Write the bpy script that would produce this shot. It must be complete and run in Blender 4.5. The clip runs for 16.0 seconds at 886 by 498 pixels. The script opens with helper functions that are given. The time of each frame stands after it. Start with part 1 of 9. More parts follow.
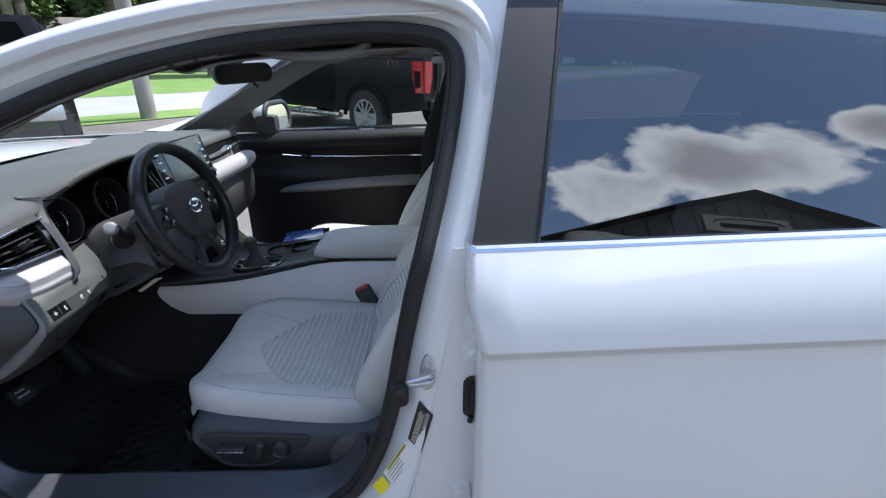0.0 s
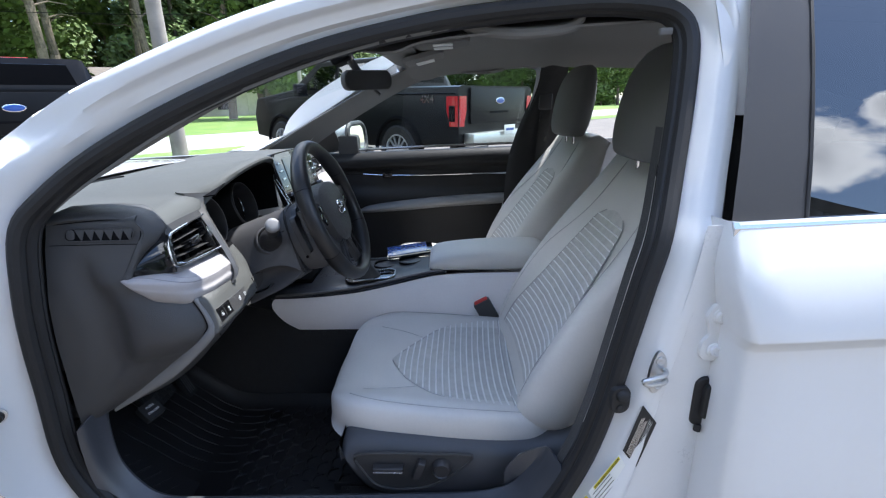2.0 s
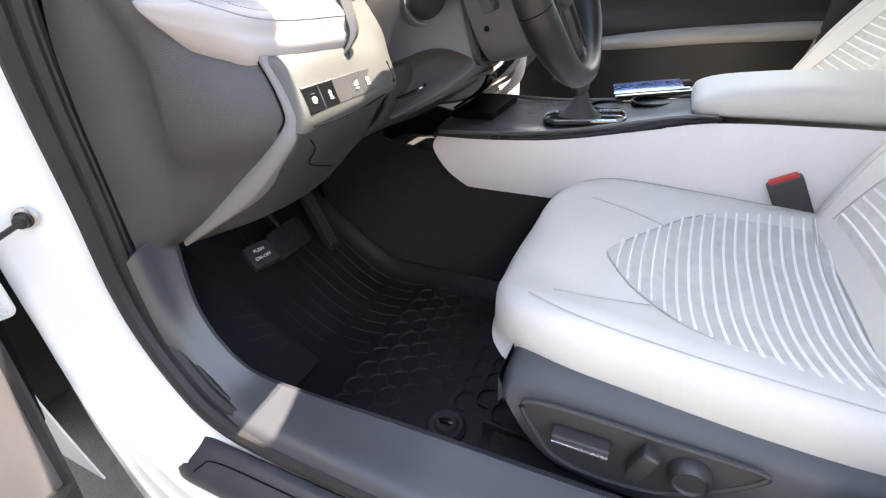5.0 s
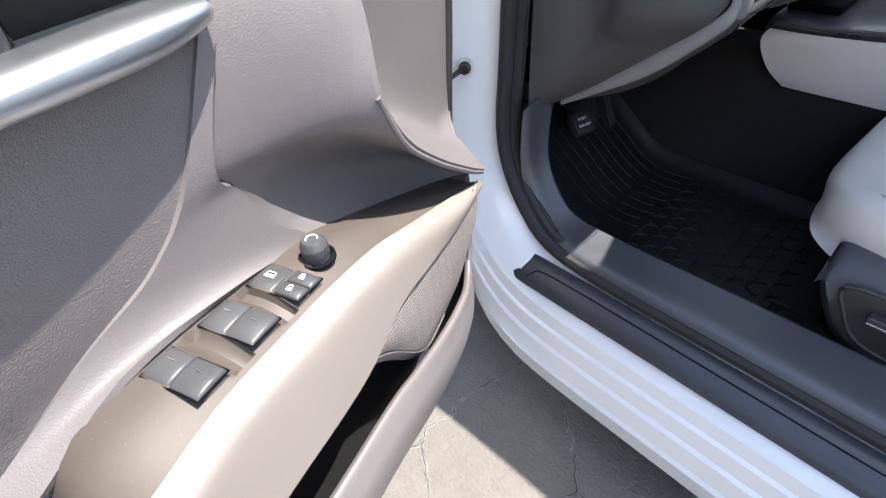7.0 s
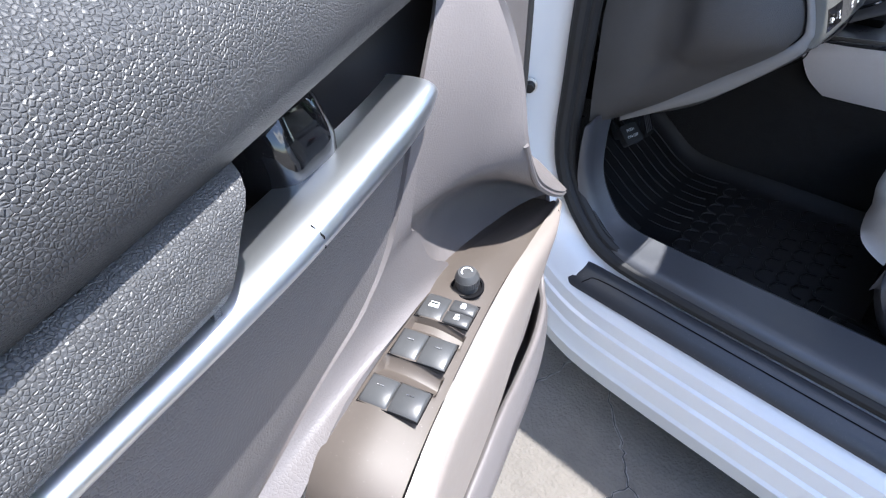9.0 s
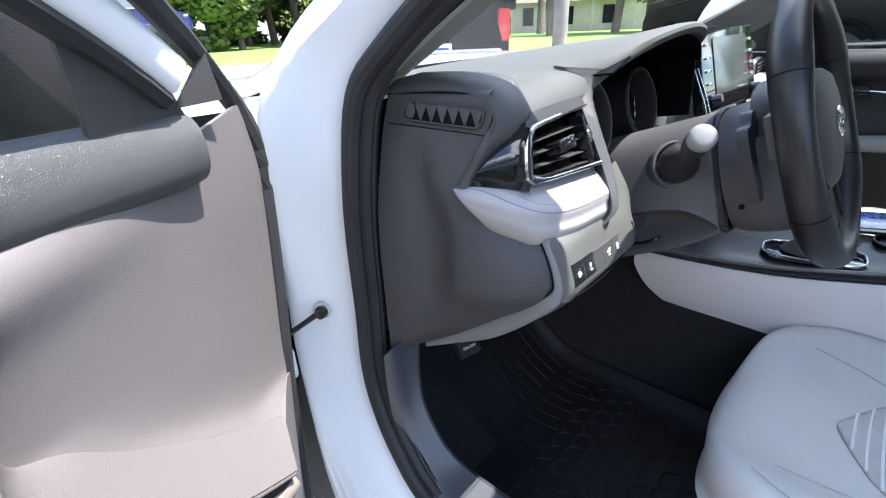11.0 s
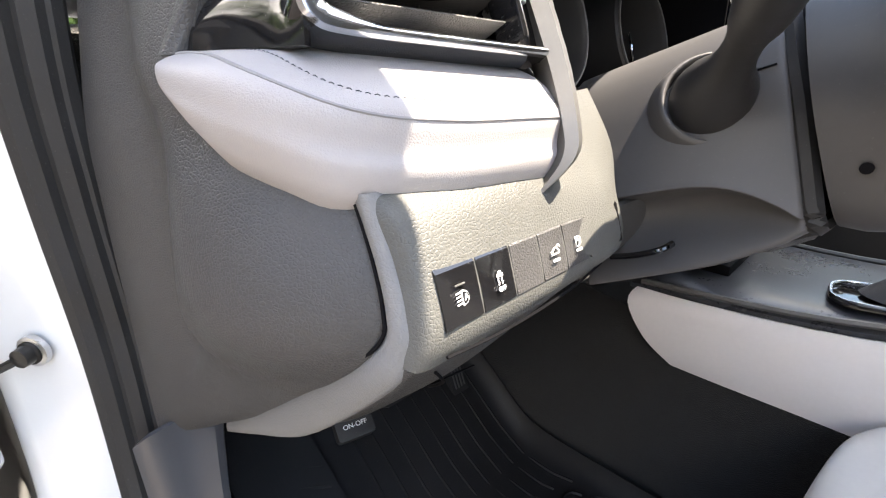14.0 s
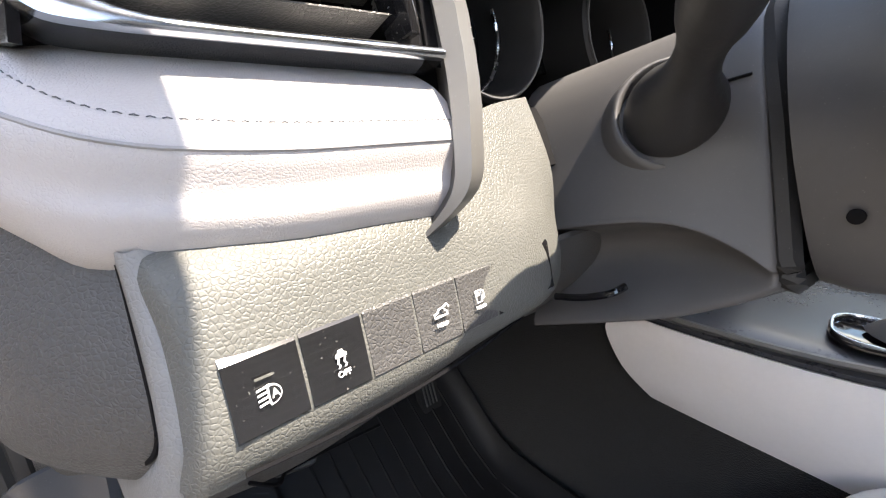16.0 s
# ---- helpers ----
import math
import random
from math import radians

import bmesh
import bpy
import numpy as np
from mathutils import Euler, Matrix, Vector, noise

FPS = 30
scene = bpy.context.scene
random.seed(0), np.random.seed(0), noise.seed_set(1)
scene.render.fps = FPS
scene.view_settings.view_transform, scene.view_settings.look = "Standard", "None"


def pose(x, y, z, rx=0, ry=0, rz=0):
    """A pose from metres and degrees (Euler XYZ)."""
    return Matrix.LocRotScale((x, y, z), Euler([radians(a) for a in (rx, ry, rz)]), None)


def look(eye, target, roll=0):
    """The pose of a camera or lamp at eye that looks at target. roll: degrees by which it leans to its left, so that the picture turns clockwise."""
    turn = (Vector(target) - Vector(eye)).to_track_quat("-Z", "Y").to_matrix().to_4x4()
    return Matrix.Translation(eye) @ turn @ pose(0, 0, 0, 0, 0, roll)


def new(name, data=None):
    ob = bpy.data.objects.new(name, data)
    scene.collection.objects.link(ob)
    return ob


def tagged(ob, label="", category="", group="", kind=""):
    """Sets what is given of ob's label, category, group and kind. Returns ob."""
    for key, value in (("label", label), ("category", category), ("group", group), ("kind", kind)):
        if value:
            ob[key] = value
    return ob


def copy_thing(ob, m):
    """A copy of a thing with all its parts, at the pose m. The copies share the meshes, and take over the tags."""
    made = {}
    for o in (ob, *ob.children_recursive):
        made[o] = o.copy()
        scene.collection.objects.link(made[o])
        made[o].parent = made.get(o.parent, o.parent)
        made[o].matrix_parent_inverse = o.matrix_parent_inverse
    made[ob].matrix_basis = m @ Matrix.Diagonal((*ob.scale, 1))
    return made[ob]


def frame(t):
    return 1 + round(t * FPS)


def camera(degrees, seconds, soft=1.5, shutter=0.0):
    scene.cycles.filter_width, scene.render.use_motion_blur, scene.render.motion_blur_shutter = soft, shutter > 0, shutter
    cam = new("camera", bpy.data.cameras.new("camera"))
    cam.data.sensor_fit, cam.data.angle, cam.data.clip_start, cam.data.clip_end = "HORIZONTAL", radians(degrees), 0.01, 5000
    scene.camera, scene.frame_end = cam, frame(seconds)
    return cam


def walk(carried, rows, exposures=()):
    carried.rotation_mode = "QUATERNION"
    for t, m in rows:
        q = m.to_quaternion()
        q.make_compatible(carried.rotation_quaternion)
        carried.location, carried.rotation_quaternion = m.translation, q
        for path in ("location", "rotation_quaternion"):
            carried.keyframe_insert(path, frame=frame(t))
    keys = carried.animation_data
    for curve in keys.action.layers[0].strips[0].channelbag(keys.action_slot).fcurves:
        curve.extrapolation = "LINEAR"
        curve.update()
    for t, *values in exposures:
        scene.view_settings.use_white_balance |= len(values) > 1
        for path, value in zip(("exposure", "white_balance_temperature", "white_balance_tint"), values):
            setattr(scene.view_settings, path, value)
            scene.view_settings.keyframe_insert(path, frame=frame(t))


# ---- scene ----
cam = camera(87.1, 16.0, soft=1.2)
METRES, EYE, TILT, LEAN, TURN = 2.444, 1.363, -22.5, 0.0, 0.0
ROWS = [
    (0.0, 0.0, 0.0, 0.0, -0.0, 0.0, 0.0),
    (0.5, -0.0563, -0.0028, 0.0012, 2.7, 1.92, -0.19),
    (1.0, -0.1074, 0.0022, -0.0059, 2.14, 3.44, 0.11),
    (1.5, -0.1368, 0.0137, -0.0145, 0.91, 4.49, 0.36),
    (2.0, -0.1541, 0.0306, -0.0368, 1.2, 4.68, 0.36),
    (2.5, -0.1591, 0.0547, -0.0575, 3.47, 3.36, 0.1),
    (3.0, -0.1572, 0.0948, -0.0736, 7.58, 0.44, -1.18),
    (5.5, -0.2132, 0.2561, -0.078, 29.03, -13.12, -8.74),
    (6.0, -0.2122, 0.2119, -0.0853, 35.68, -17.39, -10.38),
    (6.5, -0.2345, 0.1548, -0.0963, 41.85, -22.37, -11.87),
    (7.0, -0.2591, 0.1205, -0.1029, 45.83, -26.6, -12.37),
    (7.5, -0.2756, 0.0993, -0.1072, 47.11, -29.8, -12.34),
    (8.0, -0.2892, 0.0799, -0.1104, 47.21, -31.19, -11.8),
    (10.5, -0.2673, 0.1223, -0.0547, 41.8, -13.69, -12.38),
    (11.0, -0.2527, 0.1931, -0.0252, 41.19, -9.07, -12.92),
    (11.5, -0.2517, 0.2494, -0.0151, 42.05, -6.53, -14.28),
    (12.0, -0.2642, 0.2812, -0.0166, 42.54, -5.64, -15.19),
    (12.5, -0.2786, 0.3035, -0.0223, 42.55, -5.12, -15.37),
    (13.0, -0.2862, 0.3226, -0.0328, 42.33, -4.63, -15.56),
    (13.5, -0.293, 0.3347, -0.041, 41.98, -4.1, -15.67),
    (14.0, -0.2922, 0.3452, -0.0443, 41.92, -3.92, -16.28),
    (14.5, -0.2922, 0.357, -0.0418, 42.32, -3.57, -17.22),
    (15.0, -0.2912, 0.3662, -0.0372, 43.2, -3.0, -18.09),
    (15.5, -0.2899, 0.375, -0.0287, 43.57, -2.78, -18.69),
    (16.0, -0.2912, 0.3796, -0.0266, 43.56, -5.2, -17.82),
]
EXPOSURES = [(0.0, 1.1, 5900, 10), (1.0, 1.33, 5950, 10), (1.5, 1.42, 6000, 10), (2.5, 1.8, 5900, 10), (3.2, 2.08, 5850, 10), (5.3, 3.10, 7600, 13), (6.0, 2.82, 7100, 12), (6.5, 2.4, 6700, 11), (7.0, 2.05, 6500, 11), (7.5, 2.05, 6400, 11), (8.2, 1.92, 6100, 11), (10.3, 2.15, 5950, 10), (11.0, 2.22, 6200, 10), (12.0, 2.42, 6550, 10), (12.5, 2.55, 6900, 11), (13.0, 2.7, 7100, 11), (14.0, 3.0, 7600, 12), (15.5, 3.0, 7500, 12), (16.0, 2.8, 7500, 12)]
walk(cam, [(t, pose(0, 0, EYE, TILT, LEAN, TURN) @ pose(METRES * x, METRES * y, METRES * z, 90 + pitch, roll, yaw)) for t, x, y, z, yaw, pitch, roll in ROWS], EXPOSURES)

# ---- light ----
SUN_TO = Vector((0.32, 0.25, 1.0)).normalized()
world = bpy.data.worlds.new("sky")
scene.world = world
world.use_nodes = True
wn, wl = world.node_tree.nodes, world.node_tree.links
wn.clear()
w_out = wn.new("ShaderNodeOutputWorld")
w_bg = wn.new("ShaderNodeBackground")
w_sky = wn.new("ShaderNodeTexSky")
w_sky.sky_type = "NISHITA"
w_sky.sun_disc = False
w_sky.sun_elevation = math.asin(SUN_TO.z)
w_sky.sun_rotation = math.atan2(SUN_TO.x, SUN_TO.y)
w_bg.inputs["Strength"].default_value = 0.15
# broken cumulus over the clear sky: ragged banks about a few directions
w_co = wn.new("ShaderNodeTexCoord")
w_noise = wn.new("ShaderNodeTexNoise")
w_noise.inputs["Scale"].default_value = 5.5
w_noise.inputs["Detail"].default_value = 11.0
w_noise.inputs["Roughness"].default_value = 0.58
wl.new(w_co.outputs["Generated"], w_noise.inputs["Vector"])
w_last = None
for c, r in (((.46, -.72, .49), .21), ((.33, -.80, .46), .17), ((.71, -.50, .53), .085), ((.80, -.42, .50), .07), ((-.6, -.6, .5), .40), ((-.2, .75, .6), .34), ((-.85, .2, .45), .30), ((.3, .9, .3), .25), ((.9, .3, .35), .30), ((-.3, -.9, .25), .26)):
    w_sub = wn.new("ShaderNodeVectorMath")
    w_sub.operation = "SUBTRACT"
    w_sub.inputs[1].default_value = c
    w_mul = wn.new("ShaderNodeVectorMath")
    w_mul.operation = "MULTIPLY"
    w_mul.inputs[1].default_value = (1.0 / r, 1.0 / r, 1.9 / r)
    w_len = wn.new("ShaderNodeVectorMath")
    w_len.operation = "LENGTH"
    wl.new(w_co.outputs["Generated"], w_sub.inputs[0])
    wl.new(w_sub.outputs[0], w_mul.inputs[0])
    wl.new(w_mul.outputs[0], w_len.inputs[0])
    if w_last is None:
        w_last = w_len.outputs["Value"]
    else:
        w_min = wn.new("ShaderNodeMath")
        w_min.operation = "MINIMUM"
        wl.new(w_last, w_min.inputs[0])
        wl.new(w_len.outputs["Value"], w_min.inputs[1])
        w_last = w_min.outputs[0]
w_edge = wn.new("ShaderNodeMath")
w_edge.operation = "MULTIPLY_ADD"
w_edge.inputs[1].default_value = -0.42
wl.new(w_last, w_edge.inputs[0])
wl.new(w_noise.outputs["Fac"], w_edge.inputs[2])
w_ramp = wn.new("ShaderNodeMapRange")
w_ramp.inputs["From Min"].default_value, w_ramp.inputs["From Max"].default_value = 0.06, 0.16
wl.new(w_edge.outputs[0], w_ramp.inputs["Value"])
w_tone = wn.new("ShaderNodeMapRange")
w_tone.inputs["From Min"].default_value, w_tone.inputs["From Max"].default_value = 0.05, 0.45
w_tone.inputs["To Min"].default_value, w_tone.inputs["To Max"].default_value = 1.0, 0.0
wl.new(w_edge.outputs[0], w_tone.inputs["Value"])
w_cloud = wn.new("ShaderNodeMixRGB")
w_cloud.inputs["Color1"].default_value = (4.6, 4.7, 5.0, 1)
w_cloud.inputs["Color2"].default_value = (11.5, 11.6, 11.8, 1)
wl.new(w_tone.outputs["Result"], w_cloud.inputs["Fac"])
w_mix = wn.new("ShaderNodeMixRGB")
wl.new(w_ramp.outputs["Result"], w_mix.inputs["Fac"])
wl.new(w_sky.outputs["Color"], w_mix.inputs["Color1"])
wl.new(w_cloud.outputs["Color"], w_mix.inputs["Color2"])
wl.new(w_mix.outputs["Color"], w_bg.inputs["Color"])
wl.new(w_bg.outputs["Background"], w_out.inputs["Surface"])
sun_data = bpy.data.lights.new("sun", "SUN")
sun_data.energy, sun_data.angle, sun_data.color = 3.7, radians(0.53), (1.0, 0.95, 0.88)
sun = new("sun", sun_data)
sun.matrix_world = look(SUN_TO * 40, (0, 0, 0))


# ---- materials ----
def material(name, color, rough=0.5, metal=0.0, coat=0.0, vary=0.12, scale=6.0, bump=0.0, bump_scale=300.0, bump_kind="noise", rough_vary=0.1, color2=None, dist=0.002, spec=0.5, sheen=0.0, dust=0.0):
    """A surface with two scales of colour variation, uneven gloss and fine relief."""
    m = bpy.data.materials.new(name)
    m.use_nodes = True
    n, l = m.node_tree.nodes, m.node_tree.links
    b = n["Principled BSDF"]
    b.inputs["Metallic"].default_value = metal
    b.inputs["Coat Weight"].default_value = coat
    b.inputs["Coat Roughness"].default_value = 0.04
    b.inputs["Specular IOR Level"].default_value = spec
    b.inputs["Sheen Weight"].default_value = sheen
    co = n.new("ShaderNodeTexCoord")
    big = n.new("ShaderNodeTexNoise")
    big.inputs["Scale"].default_value = scale
    big.inputs["Detail"].default_value = 5.0
    fine = n.new("ShaderNodeTexNoise")
    fine.inputs["Scale"].default_value = scale * 23.0
    fine.inputs["Detail"].default_value = 3.0
    add = n.new("ShaderNodeMath")
    add.operation = "MULTIPLY_ADD"
    add.inputs[1].default_value = 0.4
    for t in (big, fine):
        l.new(co.outputs["Object"], t.inputs["Vector"])
    l.new(fine.outputs["Fac"], add.inputs[0])
    l.new(big.outputs["Fac"], add.inputs[2])
    ramp = n.new("ShaderNodeValToRGB")
    ramp.color_ramp.elements[0].position, ramp.color_ramp.elements[1].position = 0.45, 0.95
    c2 = color2 or tuple(min(1.0, c * (1 + vary)) for c in color)
    ramp.color_ramp.elements[0].color = (*[c * (1 - vary) for c in color], 1) if color2 is None else (*color, 1)
    ramp.color_ramp.elements[1].color = (*c2, 1)
    l.new(add.outputs[0], ramp.inputs["Fac"])
    out_color = ramp.outputs["Color"]
    if dust:
        spk = n.new("ShaderNodeTexNoise")
        spk.inputs["Scale"].default_value = 900.0
        spk.inputs["Detail"].default_value = 1.0
        l.new(co.outputs["Object"], spk.inputs["Vector"])
        sr = n.new("ShaderNodeValToRGB")
        sr.color_ramp.elements[0].position, sr.color_ramp.elements[1].position = 0.74, 0.78
        l.new(spk.outputs["Fac"], sr.inputs["Fac"])
        dm = n.new("ShaderNodeMixRGB")
        dm.inputs["Color2"].default_value = (0.45, 0.43, 0.4, 1)
        mul = n.new("ShaderNodeMath")
        mul.operation = "MULTIPLY"
        mul.inputs[1].default_value = dust
        l.new(sr.outputs["Color"], mul.inputs[0])
        l.new(mul.outputs[0], dm.inputs["Fac"])
        l.new(out_color, dm.inputs["Color1"])
        out_color = dm.outputs["Color"]
    l.new(out_color, b.inputs["Base Color"])
    mr = n.new("ShaderNodeMapRange")
    mr.inputs["From Min"].default_value, mr.inputs["From Max"].default_value = 0.3, 0.9
    mr.inputs["To Min"].default_value, mr.inputs["To Max"].default_value = max(0.02, rough - rough_vary), min(1.0, rough + rough_vary)
    l.new(add.outputs[0], mr.inputs["Value"])
    l.new(mr.outputs["Result"], b.inputs["Roughness"])
    if bump:
        if bump_kind == "leather":
            tex = n.new("ShaderNodeTexVoronoi")
            tex.feature = "DISTANCE_TO_EDGE"
            tex.inputs["Scale"].default_value = bump_scale
            tex.inputs["Randomness"].default_value = 1.0
            wob = n.new("ShaderNodeTexNoise")
            wob.inputs["Scale"].default_value = bump_scale * 0.6
            mixv = n.new("ShaderNodeVectorMath")
            mixv.operation = "MULTIPLY_ADD"
            mixv.inputs[1].default_value = (0.5 / bump_scale, 0.5 / bump_scale, 0.5 / bump_scale)
            l.new(co.outputs["Object"], wob.inputs["Vector"])
            l.new(wob.outputs["Color"], mixv.inputs[0])
            l.new(co.outputs["Object"], mixv.inputs[2])
            l.new(mixv.outputs[0], tex.inputs["Vector"])
            clampn = n.new("ShaderNodeMath")
            clampn.operation = "MINIMUM"
            clampn.inputs[1].default_value = 0.22
            l.new(tex.outputs["Distance"], clampn.inputs[0])
            height = clampn.outputs[0]
        elif bump_kind == "weave":
            tex = n.new("ShaderNodeTexVoronoi")
            tex.inputs["Scale"].default_value = bump_scale
            tex.inputs["Randomness"].default_value = 0.0
            l.new(co.outputs["Object"], tex.inputs["Vector"])
            height = tex.outputs["Distance"]
        else:
            tex = n.new("ShaderNodeTexNoise")
            tex.inputs["Scale"].default_value = bump_scale
            tex.inputs["Detail"].default_value = 4.0
            l.new(co.outputs["Object"], tex.inputs["Vector"])
            height = tex.outputs["Fac"]
        bp = n.new("ShaderNodeBump")
        bp.inputs["Strength"].default_value = bump
        bp.inputs["Distance"].default_value = dist
        l.new(height, bp.inputs["Height"])
        l.new(bp.outputs["Normal"], b.inputs["Normal"])
    return m


def mesh_material(name, color, hole, scale):
    """Fine speaker cloth: rows of dark slots between pale threads."""
    m = bpy.data.materials.new(name)
    m.use_nodes = True
    n, l = m.node_tree.nodes, m.node_tree.links
    b = n["Principled BSDF"]
    b.inputs["Roughness"].default_value = 0.6
    co = n.new("ShaderNodeTexCoord")
    vo = n.new("ShaderNodeTexVoronoi")
    vo.inputs["Scale"].default_value = scale
    vo.inputs["Randomness"].default_value = 0.08
    l.new(co.outputs["Object"], vo.inputs["Vector"])
    rp = n.new("ShaderNodeValToRGB")
    rp.color_ramp.elements[0].position, rp.color_ramp.elements[1].position = 0.22, 0.38
    rp.color_ramp.elements[0].color, rp.color_ramp.elements[1].color = (*hole, 1), (*color, 1)
    dot = n.new("ShaderNodeVectorMath")
    dot.operation = "DOT_PRODUCT"
    dot.inputs[1].default_value = (-0.044 / 0.0046, 0.104 / 0.0046, 0.99 / 0.0046)
    l.new(co.outputs["Object"], dot.inputs[0])
    wave = n.new("ShaderNodeMath")
    wave.operation = "PINGPONG"
    wave.inputs[1].default_value = 0.5
    l.new(dot.outputs["Value"], wave.inputs[0])
    mix = n.new("ShaderNodeMath")
    mix.operation = "MULTIPLY_ADD"
    mix.inputs[1].default_value = 0.20
    l.new(vo.outputs["Distance"], mix.inputs[0])
    l.new(wave.outputs[0], mix.inputs[2])
    l.new(mix.outputs[0], rp.inputs["Fac"])
    l.new(rp.outputs["Color"], b.inputs["Base Color"])
    bp = n.new("ShaderNodeBump")
    bp.inputs["Strength"].default_value, bp.inputs["Distance"].default_value = 0.7, 0.0008
    l.new(mix.outputs[0], bp.inputs["Height"])
    l.new(bp.outputs["Normal"], b.inputs["Normal"])
    return m


def glass_material(name, tint, rough=0.0, ior=1.45, gloss=0.9):
    """A pane: tinted see-through with a mirror coat that follows the angle."""
    m = bpy.data.materials.new(name)
    m.use_nodes = True
    n, l = m.node_tree.nodes, m.node_tree.links
    n.remove(n["Principled BSDF"])
    tr = n.new("ShaderNodeBsdfTransparent")
    tr.inputs["Color"].default_value = (*tint, 1)
    gl = n.new("ShaderNodeBsdfGlossy")
    gl.inputs["Roughness"].default_value = rough
    lw = n.new("ShaderNodeLayerWeight")
    lw.inputs["Blend"].default_value = 0.5
    pw = n.new("ShaderNodeMath")
    pw.operation = "POWER"
    pw.inputs[1].default_value = 5.0
    l.new(lw.outputs["Facing"], pw.inputs[0])
    f0 = 1.7 * ((ior - 1) / (ior + 1)) ** 2
    fr = n.new("ShaderNodeMath")
    fr.operation = "MULTIPLY_ADD"
    fr.inputs[1].default_value, fr.inputs[2].default_value = gloss * (1 - f0), f0
    l.new(pw.outputs[0], fr.inputs[0])
    mx = n.new("ShaderNodeMixShader")
    l.new(fr.outputs[0], mx.inputs["Fac"])
    l.new(tr.outputs[0], mx.inputs[1])
    l.new(gl.outputs[0], mx.inputs[2])
    l.new(mx.outputs[0], n["Material Output"].inputs["Surface"])
    return m


PAINT = material("white_paint", (0.74, 0.75, 0.76), 0.32, coat=1.0, vary=0.015, scale=3.0, bump=0.02, bump_scale=900, rough_vary=0.04)
PAINT_RAW = material("white_paint_jamb", (0.72, 0.73, 0.74), 0.30, coat=0.6, vary=0.03, scale=9.0, bump=0.05, bump_scale=60, rough_vary=0.08)
RUBBER = material("black_rubber", (0.016, 0.016, 0.017), 0.62, vary=0.3, scale=20, bump=0.1, bump_scale=400, dust=0.15)
SATIN = material("satin_black_film", (0.035, 0.033, 0.033), 0.42, vary=0.1, scale=4, bump=0.05, bump_scale=700, dust=0.25)
CHROME = material("chrome", (0.80, 0.81, 0.83), 0.10, metal=1.0, vary=0.03, scale=9, rough_vary=0.05)
SATIN_CHROME = material("satin_chrome", (0.62, 0.63, 0.65), 0.24, metal=1.0, vary=0.05, scale=9, rough_vary=0.06, dust=0.1)
RIM_SILVER = material("machined_rim", (0.50, 0.51, 0.53), 0.32, metal=0.6, vary=0.05, scale=9, rough_vary=0.05)
SILVER = material("silver_painted_plastic", (0.12, 0.118, 0.115), 0.40, metal=0.4, vary=0.05, scale=9, rough_vary=0.05, dust=0.2)
STEEL = material("galvanised_steel", (0.62, 0.63, 0.64), 0.34, metal=1.0, vary=0.12, scale=40, rough_vary=0.12)
BLACK_PLASTIC = material("black_grained_plastic", (0.052, 0.051, 0.051), 0.42, spec=0.46, vary=0.12, scale=8, bump=0.75, bump_scale=480, bump_kind="leather", dist=0.0013, dust=0.12)
GREY_PLASTIC = material("dark_grey_plastic", (0.086, 0.087, 0.081), 0.50, vary=0.1, scale=8, bump=0.7, bump_scale=500, bump_kind="leather", dist=0.0011, dust=0.12)
SILL_PLASTIC = material("charcoal_sill_plastic", (0.052, 0.055, 0.064), 0.34, spec=0.7, vary=0.08, scale=6, bump=0.2, bump_scale=600, dist=0.0005, dust=0.2)
WHEEL_LEATHER = material("black_wheel_leather", (0.014, 0.014, 0.015), 0.36, vary=0.15, scale=12, bump=0.25, bump_scale=600, bump_kind="leather", dist=0.0004)
PIANO = material("gloss_black", (0.008, 0.008, 0.009), 0.07, vary=0.2, scale=20, coat=0.5, rough_vary=0.03, dust=0.3)
LEATHER = material("light_grey_leather", (0.62, 0.600, 0.570), 0.44, vary=0.05, scale=7, bump=0.28, bump_scale=420, bump_kind="leather", dist=0.0005)
PAD_LEATHER = material("pale_grey_leatherette", (0.365, 0.345, 0.342), 0.42, vary=0.04, scale=7, bump=0.55, bump_scale=720, bump_kind="leather", dist=0.0007)
DASH_SKIN = material("light_dash_skin", (0.084, 0.088, 0.086), 0.68, spec=0.22, vary=0.06, scale=5, bump=0.25, bump_scale=520, bump_kind="leather", dist=0.0010)
STRIPE_CLOTH = material("grey_woven_cloth", (0.52, 0.505, 0.48), 0.85, vary=0.12, scale=40, bump=0.6, bump_scale=900, bump_kind="weave", dist=0.0008, sheen=0.2)
PIPING = material("white_stripe_cloth", (0.82, 0.82, 0.80), 0.75, vary=0.05, scale=60, bump=0.4, bump_scale=900, dist=0.0006)
DOOR_TAUPE = material("taupe_door_plastic", (0.132, 0.120, 0.119), 0.46, vary=0.06, scale=5, bump=0.5, bump_scale=420, bump_kind="leather", dist=0.0009)
DOOR_PALE = material("pale_beige_door_vinyl", (0.23, 0.20, 0.18), 0.46, vary=0.04, scale=6, bump=0.35, bump_scale=420, bump_kind="leather", dist=0.0005)
BRONZE = material("bronze_switch_panel", (0.080, 0.066, 0.056), 0.52, metal=0.05, vary=0.08, scale=9, rough_vary=0.05, dust=0.3)
SPEAKER_MESH = mesh_material("speaker_mesh_cloth", (0.30, 0.265, 0.245), (0.07, 0.06, 0.055), 420.0)
CARPET = material("charcoal_carpet", (0.0125, 0.0125, 0.0135), 0.95, vary=0.55, scale=40, bump=1.0, bump_scale=520, dist=0.004, sheen=0.12)
